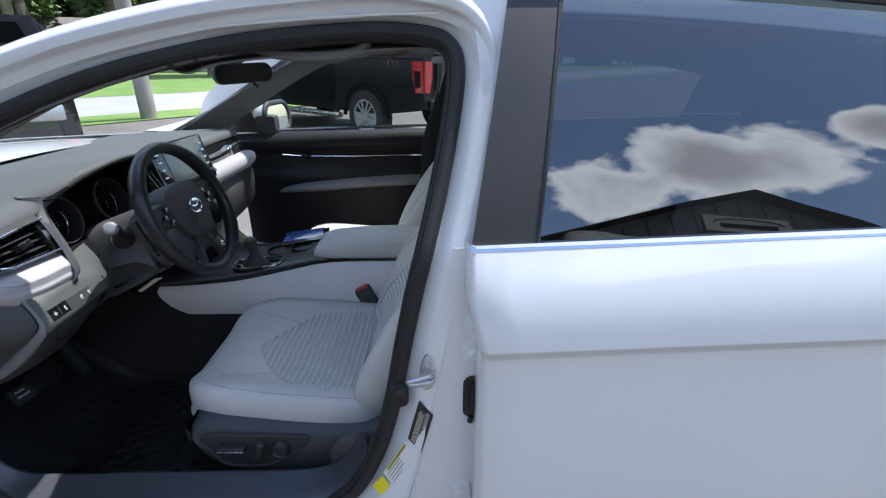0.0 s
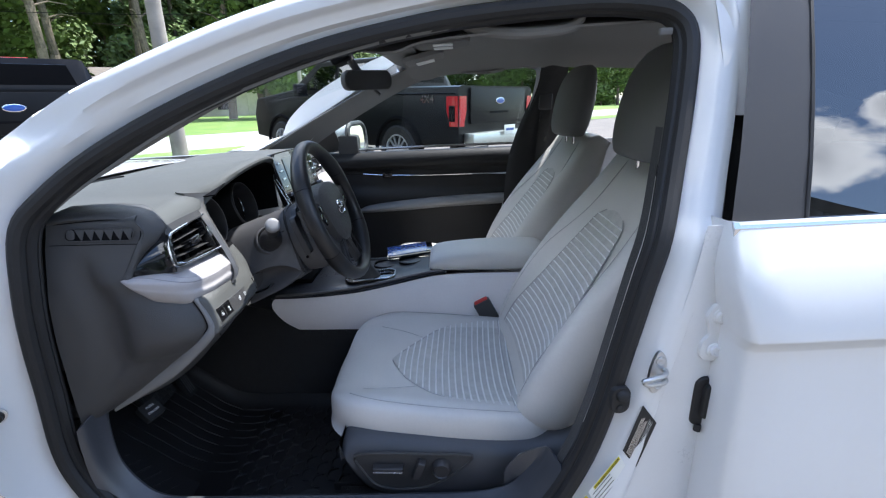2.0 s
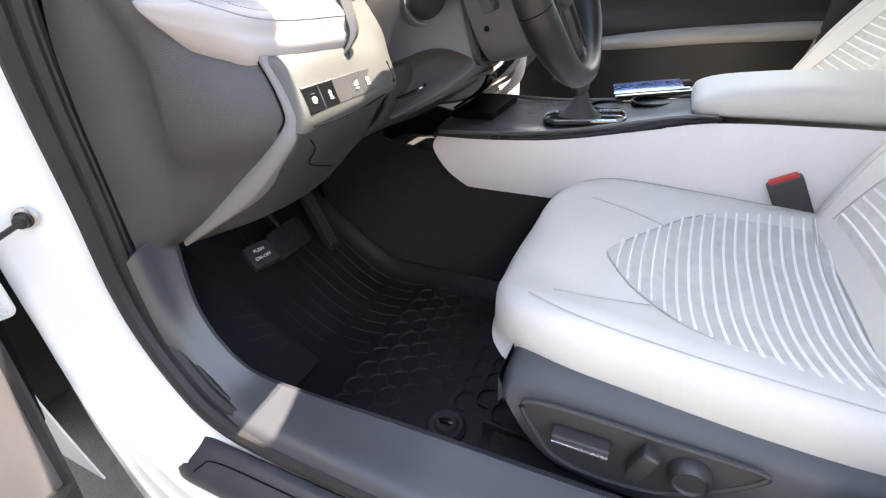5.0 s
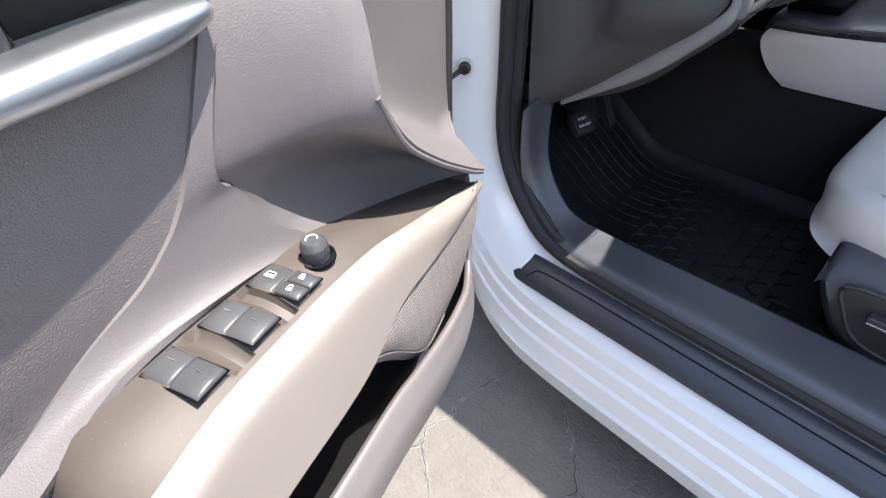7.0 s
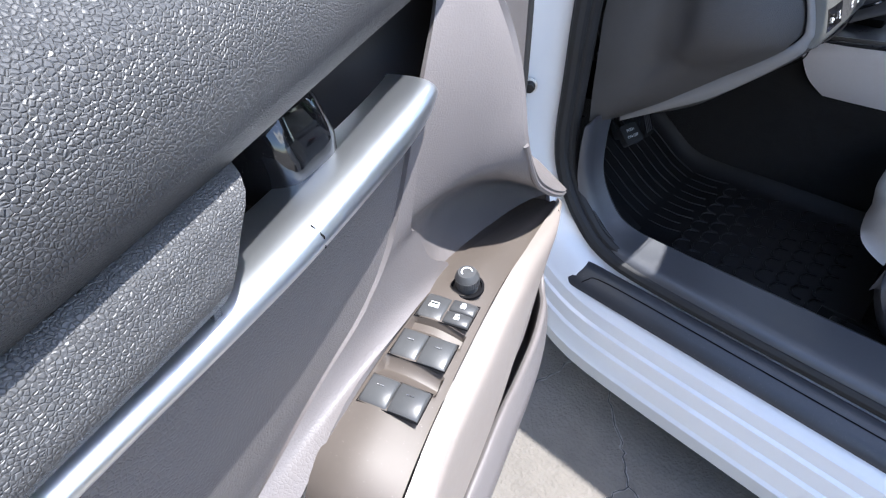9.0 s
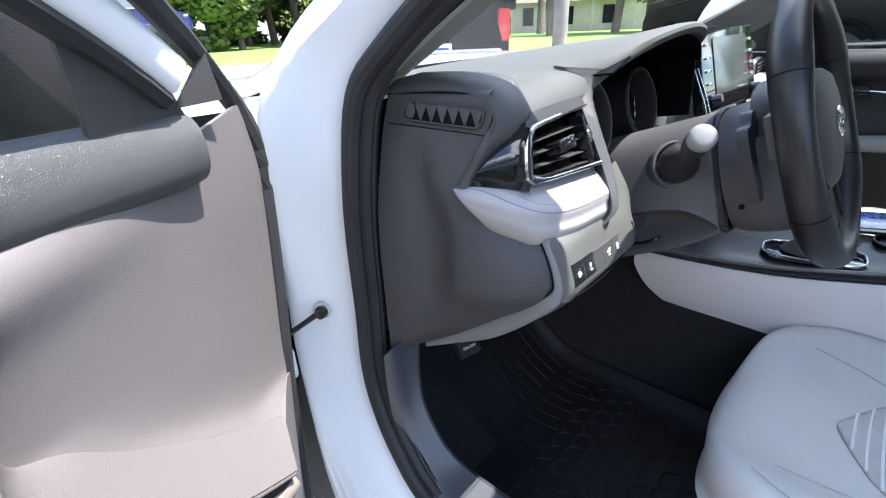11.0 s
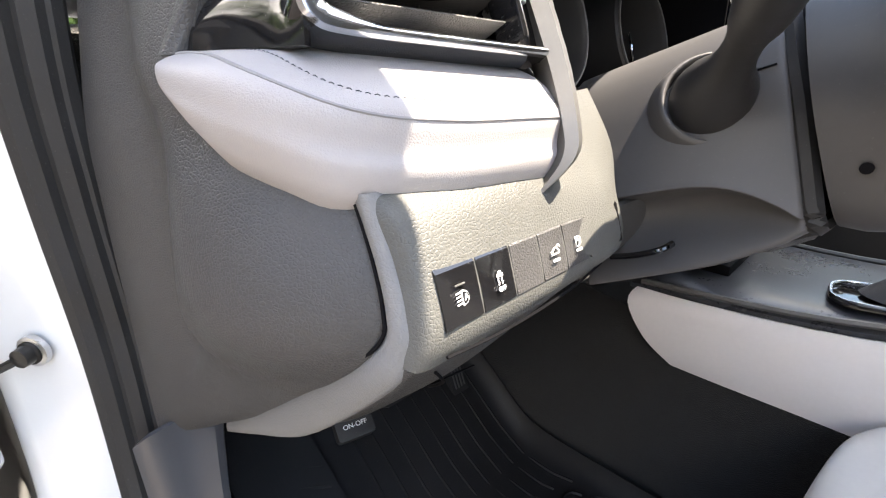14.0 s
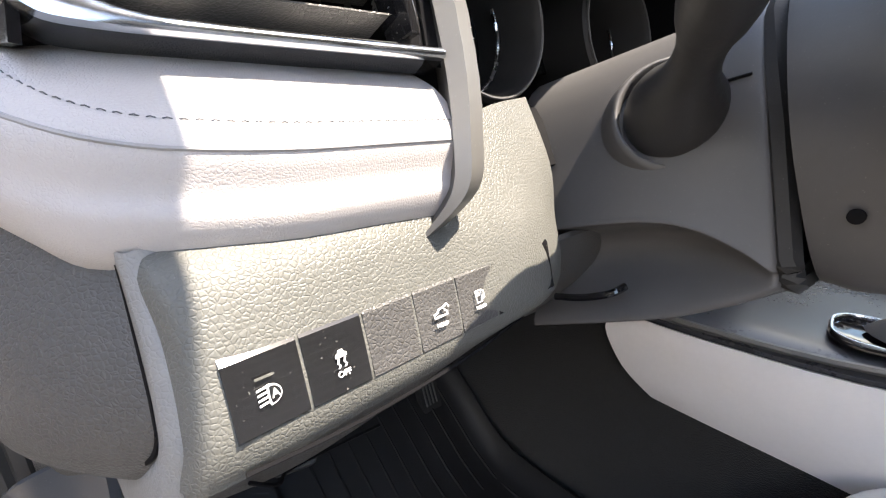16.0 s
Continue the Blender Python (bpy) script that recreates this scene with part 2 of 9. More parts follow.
MAT_RUBBER = material("floor_mat_rubber", (0.013, 0.013, 0.014), 0.52, spec=0.32, vary=0.25, scale=14, bump=0.15, bump_scale=500, dist=0.0006, dust=0.15)
HEADLINER = material("light_grey_headliner", (0.165, 0.163, 0.158), 0.9, vary=0.06, scale=12, bump=0.3, bump_scale=600, dist=0.001)
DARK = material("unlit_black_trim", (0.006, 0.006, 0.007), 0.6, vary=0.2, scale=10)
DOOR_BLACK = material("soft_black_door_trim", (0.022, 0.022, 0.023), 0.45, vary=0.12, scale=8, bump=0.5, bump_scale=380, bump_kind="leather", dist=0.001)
RED = material("red_plastic", (0.55, 0.035, 0.03), 0.35, vary=0.1, scale=40)
YELLOW = material("yellow_paper", (0.85, 0.72, 0.02), 0.6, vary=0.05, scale=30)
WHITE_PAPER = material("white_paper", (0.78, 0.79, 0.76), 0.6, vary=0.04, scale=30)
INK = material("black_ink", (0.02, 0.02, 0.02), 0.6, vary=0.2, scale=60)
WHITE_INK = material("white_ink", (0.80, 0.81, 0.82), 0.55, vary=0.03, scale=60)
SCREEN = material("screen_glass", (0.055, 0.065, 0.066), 0.16, vary=0.05, scale=5, rough_vary=0.03)
GLASS = glass_material("clear_glass", (0.66, 0.72, 0.69), ior=1.36, gloss=0.6)
SCREEN_GLASS = glass_material("coated_windscreen_glass", (0.92, 0.95, 0.94), ior=1.12, gloss=0.10)
TINTED = glass_material("tinted_glass", (0.055, 0.062, 0.070), ior=1.9)
MIRROR = material("mirror_glass", (0.85, 0.87, 0.88), 0.02, metal=1.0, vary=0.02, scale=5, rough_vary=0.01)
ASPHALT = material("old_asphalt", (0.140, 0.127, 0.112), 0.9, vary=0.25, scale=1.3, bump=0.9, bump_scale=120, dist=0.006)
CRACK = material("crack_filler", (0.05, 0.05, 0.05), 0.9, vary=0.3, scale=12)
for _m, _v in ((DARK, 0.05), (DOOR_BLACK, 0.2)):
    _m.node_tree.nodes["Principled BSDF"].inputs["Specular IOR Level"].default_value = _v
# the panel's own plastic, made paler for the light from outside
LIP_LIT = material("lit_lip_plastic", (0.178, 0.177, 0.176), 0.46, vary=0.08, scale=8, bump=0.6, bump_scale=480, bump_kind="leather", dist=0.0010, dust=0.1)
LIP_PLASTIC = material("grey_lip_plastic", (0.18, 0.178, 0.18), 0.42, vary=0.08, scale=8, bump=0.3, bump_scale=380, bump_kind="leather", dist=0.0008, dust=0.1)
GRASS = material("mown_grass", (0.10, 0.20, 0.035), 0.9, vary=0.4, scale=0.8, bump=0.8, bump_scale=60, dist=0.03, color2=(0.20, 0.28, 0.07))
ROAD = material("pale_road", (0.32, 0.31, 0.29), 0.9, vary=0.12, scale=0.7, bump=0.4, bump_scale=80, dist=0.004)
BLACK_PAINT = material("black_car_paint", (0.004, 0.004, 0.005), 0.30, spec=0.22, coat=0.0, vary=0.1, scale=4, rough_vary=0.05)
CAR_BLUE = material("deep_blue_car_paint", (0.010, 0.024, 0.16), 0.28, coat=1.0, vary=0.08, scale=4)
BLUE_PAINT = material("blue_car_paint", (0.02, 0.08, 0.35), 0.25, coat=1.0, vary=0.08, scale=4)
LAMP_RED = material("red_tail_lamp", (0.55, 0.02, 0.03), 0.12, vary=0.2, scale=20, coat=1.0)
BARK = material("pine_bark", (0.16, 0.125, 0.095), 0.95, vary=0.4, scale=6, bump=1.0, bump_scale=30, dist=0.03)
LEAF = material("summer_foliage", (0.045, 0.085, 0.018), 0.75, vary=0.45, scale=0.9, color2=(0.15, 0.21, 0.05))
WOOD_POLE = material("weathered_pole", (0.30, 0.27, 0.23), 0.9, vary=0.2, scale=4, bump=0.6, bump_scale=60, dist=0.006)
ROOF_SHINGLE = material("tan_shingle_roof", (0.17, 0.15, 0.13), 0.9, vary=0.2, scale=3, bump=0.6, bump_scale=30, dist=0.02)
HOUSE_WALL = material("cream_siding", (0.55, 0.50, 0.42), 0.8, vary=0.1, scale=3)
SHOP_METAL = material("dark_metal_cladding", (0.10, 0.095, 0.09), 0.5, vary=0.1, scale=2)
TYRE = material("tyre_rubber", (0.02, 0.02, 0.02), 0.75, vary=0.25, scale=20, bump=0.4, bump_scale=90)


# ---- building tools ----
BASE = {}


def thing(name, at, label, category, group="", kind=""):
    ob = new(name)
    ob.location = at
    ob.empty_display_size = 0.1
    BASE[ob] = Vector(at)
    return tagged(ob, label, category, group, kind)


def finish(bm, smooth=35):
    bmesh.ops.remove_doubles(bm, verts=bm.verts, dist=1e-5)
    bmesh.ops.recalc_face_normals(bm, faces=bm.faces)
    me = bpy.data.meshes.new("mesh")
    bm.to_mesh(me)
    bm.free()
    if smooth:
        me.polygons.foreach_set("use_smooth", [True] * len(me.polygons))
        me.set_sharp_from_angle(angle=radians(smooth))
    return me


def part(name, bm, mat, parent=None, label="", smooth=35, category="", kind="", group=""):
    """One mesh, given in world metres, under a thing or a part; at top level it is a thing."""
    base = BASE[parent] if parent else Vector((0, 0, 0))
    bm.transform(Matrix.Translation(-base))
    me = finish(bm, smooth)
    me.materials.append(mat)
    ob = new(name, me)
    if parent:
        ob.parent = parent
    BASE[ob] = base
    return tagged(ob, label, category, group, kind)


def B():
    return bmesh.new()


def skin(bm, rows, close_u=False, close_v=False, cap=False):
    """Quads between rows of points; close_v joins the ends of each row, close_u the last row to the first."""
    vs = [[bm.verts.new(p) for p in r] for r in rows]
    nu, nv = len(vs), len(vs[0])
    for i in range(nu if close_u else nu - 1):
        for j in range(nv if close_v else nv - 1):
            a, b, c, d = vs[i][j], vs[(i + 1) % nu][j], vs[(i + 1) % nu][(j + 1) % nv], vs[i][(j + 1) % nv]
            try:
                bm.faces.new((a, b, c, d))
            except ValueError:
                pass
    if cap and close_v:
        bm.faces.new(vs[0])
        bm.faces.new(list(reversed(vs[-1])))
    return bm


def catmull(pts, n=6, closed=False):
    """A smooth line through points, n steps between two of them."""
    p = [Vector(q) for q in pts]
    k = len(p)
    out = []
    for i in range(k if closed else k - 1):
        p0, p1, p2, p3 = (p[(i - 1) % k], p[i], p[(i + 1) % k], p[(i + 2) % k]) if closed else (p[max(i - 1, 0)], p[i], p[i + 1], p[min(i + 2, k - 1)])
        for s in range(n):
            t = s / n
            out.append(0.5 * ((2 * p1) + (p2 - p0) * t + (2 * p0 - 5 * p1 + 4 * p2 - p3) * t * t + (3 * p1 - p0 - 3 * p2 + p3) * t ** 3))
    if not closed:
        out.append(p[-1].copy())
    return out


def surface(rows, nu=5, nv=5, close_v=False):
    """A smooth surface through rows of points: returns finer rows."""
    fine = [catmull(r, nv, close_v) for r in rows]
    cols = [catmull([r[j] for r in fine], nu) for j in range(len(fine[0]))]
    return [[c[i] for c in cols] for i in range(len(cols[0]))]


def sheet(rows, thick=0.004, nu=5, nv=5):
    """A smooth thin shell through rows of points."""
    bm = B()
    skin(bm, surface(rows, nu, nv))
    if thick:
        bmesh.ops.recalc_face_normals(bm, faces=bm.faces)
        bmesh.ops.solidify(bm, geom=bm.faces[:], thickness=thick)
    return bm


def tube(bm, path, radius, sides=10, closed=False, flat=1.0, up=(0, 0, 1)):
    """A round bar along a path; radius is a number or one for each point; flat squeezes it along up."""
    path = [Vector(p) for p in path]
    n = len(path)
    rings = []
    upv = Vector(up)
    for i, p in enumerate(path):
        a, b = (path[(i - 1) % n], path[(i + 1) % n]) if closed else (path[max(i - 1, 0)], path[min(i + 1, n - 1)])
        d = (b - a).normalized()
        s = d.cross(upv)
        s = s.normalized() if s.length > 1e-4 else d.orthogonal().normalized()
        w = s.cross(d).normalized()
        r = radius[i] if isinstance(radius, (list, tuple)) else radius
        rings.append([p + s * r * math.cos(2 * math.pi * k / sides) + w * r * flat * math.sin(2 * math.pi * k / sides) for k in range(sides)])
    return skin(bm, rings, close_u=closed, close_v=True, cap=not closed)


def box(bm, center, size, m=None, bevel=0.0, segments=2):
    """A box with softened edges, in the frame m."""
    geo = bmesh.ops.create_cube(bm, size=1.0)
    vs = geo["verts"]
    bmesh.ops.scale(bm, vec=size, verts=vs)
    if bevel:
        es = list({e for v in vs for e in v.link_edges})
        r = bmesh.ops.bevel(bm, geom=es, offset=bevel, segments=segments, affect="EDGES", profile=0.6)
        vs = list({v for f in r["faces"] for v in f.verts} | {v for v in vs if v.is_valid})
    bmesh.ops.transform(bm, matrix=(m or Matrix()) @ Matrix.Translation(center), verts=vs)
    return bm


def plate(bm, outline, thick, m, bevel=0.0, segments=2):
    """A flat plate of a 2D outline, its face at z = 0 of the frame m, thick below it, front edge rounded."""
    top = [bm.verts.new((x, y, 0)) for x, y in outline]
    f = bm.faces.new(top)
    r = bmesh.ops.extrude_face_region(bm, geom=[f])
    low = [v for v in r["geom"] if isinstance(v, bmesh.types.BMVert)]
    bmesh.ops.translate(bm, vec=(0, 0, -thick), verts=low)
    vs = top + low
    if bevel:
        es = [e for e in bm.edges if e.verts[0] in top and e.verts[1] in top]
        rb = bmesh.ops.bevel(bm, geom=es, offset=bevel, segments=segments, affect="EDGES", profile=0.6)
        vs = [v for v in vs if v.is_valid] + list({v for g in rb["faces"] for v in g.verts})
    bmesh.ops.transform(bm, matrix=m, verts=list(set(vs)))
    return bm


def rounded(w, h, r, n=5):
    """The outline of a rounded rectangle round 0, 0."""
    out = []
    for cx, cy, a0 in ((w / 2 - r, h / 2 - r, 0), (-w / 2 + r, h / 2 - r, 90), (-w / 2 + r, -h / 2 + r, 180), (w / 2 - r, -h / 2 + r, 270)):
        out += [(cx + r * math.cos(radians(a0 + 90 * k / n)), cy + r * math.sin(radians(a0 + 90 * k / n))) for k in range(n + 1)]
    return out


def circle(r, n=24):
    return [(r * math.cos(2 * math.pi * k / n), r * math.sin(2 * math.pi * k / n)) for k in range(n)]


def axes(origin, right, up):
    """A frame whose x goes right, y up and z towards the viewer of the face."""
    r = Vector(right).normalized()
    f = r.cross(Vector(up)).normalized()
    u = f.cross(r)
    m = Matrix((r, u, f)).transposed().to_4x4()
    m.translation = origin
    return m


def lathe(bm, profile, m, n=24):
    """A turned body: profile of (radius, height) along z of the frame m."""
    rings = [[m @ Vector((r * math.cos(2 * math.pi * k / n), r * math.sin(2 * math.pi * k / n), h)) for k in range(n)] for r, h in profile]
    return skin(bm, rings, close_v=True, cap=True)


def lettering(name, text, size, m, mat, parent, depth=0.0003, align="CENTER"):
    """Raised writing in the built-in font, turned into a mesh."""
    cu = bpy.data.curves.new("text", "FONT")
    cu.body, cu.size, cu.extrude, cu.align_x, cu.align_y = text, size, depth, align, "CENTER"
    tmp = bpy.data.objects.new("text", cu)
    scene.collection.objects.link(tmp)
    me = bpy.data.meshes.new_from_object(tmp.evaluated_get(bpy.context.evaluated_depsgraph_get()))
    bpy.data.objects.remove(tmp)
    bm = B()
    bm.from_mesh(me)
    bm.transform(m)
    return part(name, bm, mat, parent, smooth=0)


YC = 1.58  # the car's middle


def flip(p):
    """The same point on the car's other side."""
    return Vector((p[0], 2 * YC - p[1], p[2]))


# ---- ground and surroundings ----
def ground():
    bm = B()
    skin(bm, [[(x, y, 0) for x in (-900, -60, -12, 12, 60, 900)] for y in (-900, -60, -8, 30, 80, 900)])
    part("ground", bm, ASPHALT, None, "cracked grey asphalt car park", 0, "ground", "structure")
    nrm, tan = Vector((-.766, .643, 0)), Vector((.643, .766, 0))
    far = lambda d, s, z: nrm * d + tan * s + Vector((0, 0, z))
    bm = B()
    for d0, d1 in ((12.2, 14.0), (20.5, 75.0)):
        skin(bm, [[far(d, s, .02) for s in (-140, -60, -20, 0, 20, 60, 140)] for d in (d0, (d0 + d1) / 2, d1)])
    part("lawn", bm, GRASS, None, "mown green verge beside the road", 0, "grass", "structure")
    bm = B()
    skin(bm, [[far(d, s, .012) for s in (-140, 0, 140)] for d in (14.0, 20.5)])
    part("road", bm, ROAD, None, "pale worn country road", 0, "road", "structure")


ground()


def pickup(at, turn, label):
    """A black crew-cab pickup; its own x runs from the tail to the nose, y to its left."""
    m = pose(*at, 0, 0, turn)
    car = thing("pickup_truck", at, label, "truck", "parked pickups")
    side = [(0.0, 0.62), (0.0, 1.42), (1.75, 1.44), (1.75, 1.5), (1.95, 1.93), (3.55, 1.95), (4.35, 1.46), (5.75, 1.32), (5.9, 1.0), (5.88, 0.55), (5.4, 0.5), (0.9, 0.5)]
    bm = B()
    rings = []
    for k, (y, s, up) in enumerate(((-1.0, 0.97, 0), (-0.98, 1, 0), (-0.9, 1, 0.02), (0.9, 1, 0.02), (0.98, 1, 0), (1.0, 0.97, 0))):
        rings.append([m @ Vector((x, y * (1 if z < 1.5 else 0.86), 0.55 + (z - 0.55) * s + (up if z > 1.3 else 0))) for x, z in side])
    skin(bm, rings, close_v=True, cap=True)
    part("body", bm, BLACK_PAINT, car)
    for sy in (-1, 1):
        bm = B()
        rows = [[m @ Vector((x, sy * y, z)) for x, y in ((0.22 - 0.05 * (z < 1.0), 1.012), (0.04, 1.016), (-0.02, 0.98), (-0.022, 0.84 + 0.05 * (z < 1.0)))] for z in (0.86, 0.92, 1.08, 1.24, 1.29)]
        skin(bm, rows)
        lamp = part("tail_lamp", bm, LAMP_RED, car, "red tail lamp")
        bm = B()
        skin(bm, [[m @ Vector((x, sy * y, z)) for x, y in ((0.17, 1.022), (0.05, 1.026))] for z in (0.93, 1.02, 1.16)])
        part("lamp_core", bm, DARK, lamp)
    for x, z in ((1.30, 0.44), (4.85, 0.44)):
        for sy in (-1, 1):
            mm = m @ pose(x, sy * 0.905, z, 90, 0, 0)
            bm = lathe(B(), [(0.24, -0.03), (0.27, -0.12), (0.30, -0.13), (0.39, -0.13), (0.42, -0.09), (0.42, 0.09), (0.39, 0.13), (0.30, 0.13), (0.27, 0.12), (0.24, 0.03)], mm, 32)
            wheel = part("wheel", bm, TYRE, car)
            bm = lathe(B(), [(0.02, 0.05 * -sy), (0.235, 0.06 * -sy), (0.25, 0.10 * -sy), (0.25, 0.0)], mm, 32)
            part("wheel_disc", bm, DARK, wheel)
            bm = lathe(B(), [(0.246, 0.095 * -sy), (0.252, 0.122 * -sy), (0.272, 0.122 * -sy), (0.276, 0.09 * -sy)], mm, 32)
            lathe(bm, [(0.004, 0.128 * -sy), (0.055, 0.124 * -sy), (0.06, 0.09 * -sy)], mm, 20)
            for k in range(6):
                for e in (-13, 13):
                    box(bm, (0.155, 0, -0.112 * sy), (0.20, 0.026, 0.03), mm @ pose(0, 0, 0, 0, 0, 60 * k + e), 0.005)
            part("rim", bm, RIM_SILVER, wheel)
            bm = B()
            arch = [(0.53 * math.cos(a), 0.53 * math.sin(a)) for a in [math.pi * k / 12 for k in range(13)]]
            tube(bm, [m @ Vector((x + u, sy * 1.0, z + v)) for u, v in arch], 0.035, 8)
            part("wheel_arch", bm, DARK, car)
    for sy in (-1, 1):
        bm = tube(B(), [m @ Vector((x, sy * 1.002, z)) for x, z in ((0.05, 1.335), (1.7, 1.345), (3.9, 1.36), (5.2, 1.25))], 0.022, 6, flat=.5)
        part("shoulder_crease", bm, BLACK_PAINT, car)
    lettering("letters", "4X4", 0.17, m @ axes((0.62, 1.008, 1.25), (-1, 0, 0), (0, 0, 1)), SATIN_CHROME, car)
    for sy in (-1, 1):
        bm = tube(B(), [m @ Vector((x, sy * 1.0, 0.42)) for x in (1.95, 2.1, 4.1, 4.25)], 0.05, 8)
        part("side_step", bm, SATIN_CHROME, car, "bright tubular side step")
    bm = box(B(), (-0.10, 0, 0.66), (0.2, 1.78, 0.2), m, 0.04)
    part("rear_bumper", bm, STEEL, car, "chrome rear bumper")
    bm = B()
    plate(bm, rounded(1.5, 0.52, 0.03), 0.02, m @ axes((-0.035, 0, 1.15), (0, -1, 0), (0, 0, 1)), 0.006)
    gate = part("tailgate", bm, BLACK_PAINT, car)
    bm = plate(B(), [(0.12 * math.cos(a), 0.05 * math.sin(a)) for a in [k * math.pi / 12 for k in range(24)]], 0.012, m @ axes((-0.05, 0, 1.22), (0, -1, 0), (0, 0, 1)), 0.004)
    part("badge", bm, CHROME, gate, "oval chrome badge")
    bm = plate(B(), [(0.105 * math.cos(a), 0.04 * math.sin(a)) for a in [k * math.pi / 12 for k in range(24)]], 0.004, m @ axes((-0.055, 0, 1.22), (0, -1, 0), (0, 0, 1)), 0.001)
    part("badge_field", bm, BLUE_PAINT, gate, "dark blue oval field")
    bm = plate(B(), rounded(0.5, 0.03, 0.01), 0.006, m @ axes((-0.045, 0.0, 1.05), (0, -1, 0), (0, 0, 1)), 0.002)
    part("handle_strip", bm, DARK, gate)
    bm = plate(B(), rounded(0.3, 0.15, 0.01), 0.008, m @ axes((-0.24, 0, 0.78), (0, -1, 0), (0, 0, 1)), 0.002)
    plate_ob = part("plate", bm, WHITE_PAPER, car, "white dealer plate")
    bm = plate(B(), rounded(0.22, 0.035, 0.004), 0.002, m @ axes((-0.2425, 0, 0.785), (0, -1, 0), (0, 0, 1)))
    part("bar", bm, BLUE_PAINT, plate_ob)
    bm = plate(B(), [(-0.72, 0), (0.72, 0), (0.62, 0.34), (-0.62, 0.34)], 0.006, m @ axes((1.772, 0, 1.53), (0, -1, 0), (-0.42, 0, 1)))
    part("rear_window", bm, TINTED, car, "dark tinted rear window")
    bm = box(B(), (1.98, 0, 1.945), (0.05, 0.35, 0.03), m, 0.01)
    part("brake_lamp", bm, LAMP_RED, car, "red high brake lamp")
    for sy in (-1, 1):
        for x0, x1, xt0, xt1 in ((2.0, 2.85, 2.15, 2.85), (2.95, 3.95, 2.95, 3.45)):
            bm = B()
            skin(bm, [[m @ Vector((x0, sy * 1.003, 1.46)), m @ Vector((x1, sy * 1.003, 1.46))], [m @ Vector((xt0, sy * 0.885, 1.86)), m @ Vector((xt1, sy * 0.885, 1.86))]])
            bmesh.ops.solidify(bm, geom=bm.faces[:], thickness=0.01)
            part("side_window", bm, TINTED, car)
        bm = box(B(), (3.75, sy * 1.18, 1.45), (0.16, 0.24, 0.24), m, 0.04)
        part("door_mirror", bm, BLACK_PAINT, car)
        bm = box(B(), (2.9, sy * 1.012, 1.16), (0.2, 0.03, 0.035), m, 0.01)
        part("door_handle", bm, BLACK_PAINT, car)
    bm = B()
    skin(bm, [[m @ Vector((4.3, y, 1.48)) for y in (-0.84, 0, 0.84)], [m @ Vector((3.62, y, 1.9)) for y in (-0.76, 0, 0.76)]])
    bmesh.ops.solidify(bm, geom=bm.faces[:], thickness=0.012)
    part("windscreen", bm, TINTED, car)
    return car, m


truck, truck_m = pickup((0.37, 7.88, 0.0), 140, "black four-by-four pickup parked beside the white car")
truck2, truck2_m = pickup((-5.9, 6.1, 0.0), 128, "black pickup with a white dealer plate, parked tail-on")


def tree_crown(bm, center, spread, height, count, leaf, rng):
    for _ in range(count):
        while True:
            v = Vector((rng.uniform(-1, 1), rng.uniform(-1, 1), rng.uniform(-1, 1)))
            if 0.25 < v.length < 1 and noise.noise(v * 2.3 + Vector(center)) > -0.22:
                break
        p = Vector((center[0] + v.x * spread, center[1] + v.y * spread, center[2] + v.z * height))
        a, b = rng.uniform(0, 6.28), rng.uniform(-0.8, 0.8)
        u = Vector((math.cos(a), math.sin(a), b)).normalized() * leaf * rng.uniform(0.6, 1.3)
        w = u.orthogonal().normalized() * leaf * rng.uniform(0.35, 0.7)
        q = [bm.verts.new(p + d) for d in (u, w, -u, -w)]
        bm.faces.new(q)


def make_tree(height, crown_r, seed, leaves=2600, tall=True, bare=0.0):
    rng = random.Random(seed)
    tr = thing("tree", (0, 0, 0), "tall leafy pine wood tree with a bare trunk" if tall else "bushy roadside tree in full leaf", "tree", "trees behind the road")
    bm = B()
    path = [Vector((0.25 * math.sin(h * 0.31 + seed), 0.2 * math.cos(h * 0.27 + seed), h)) for h in np.linspace(0, height * 0.93, 9)]
    tube(bm, path, [0.24 * (1 - 0.8 * i / 8) * height / 16 + 0.04 for i in range(9)], 9)
    for k in range(9):
        i = rng.randint(3, 7)
        a = rng.uniform(0, 6.28)
        p = path[i]
        e = p + Vector((math.cos(a), math.sin(a), rng.uniform(0.1, 0.6))) * crown_r * rng.uniform(0.6, 0.95)
        tube(bm, [p, (p + e) / 2 + Vector((0, 0, 0.2)), e], [0.07, 0.045, 0.02], 6)
    part("trunk", bm, BARK, tr)
    bm = B()
    n = 9 if tall else 7
    for k in range(n):
        f = k / (n - 1)
        a = rng.uniform(0, 6.28)
        r = crown_r * (0.55 if tall else 0.5) * rng.uniform(0.2, 1)
        low = (0.22 + bare) if tall else 0.08
        c = (math.cos(a) * r, math.sin(a) * r, height * (low + (0.96 - low) * f))
        tree_crown(bm, c, crown_r * rng.uniform(0.45, 0.8), height * 0.12, leaves // n, 0.30, rng)
    part("crown", bm, LEAF, tr, smooth=0)
    return tr


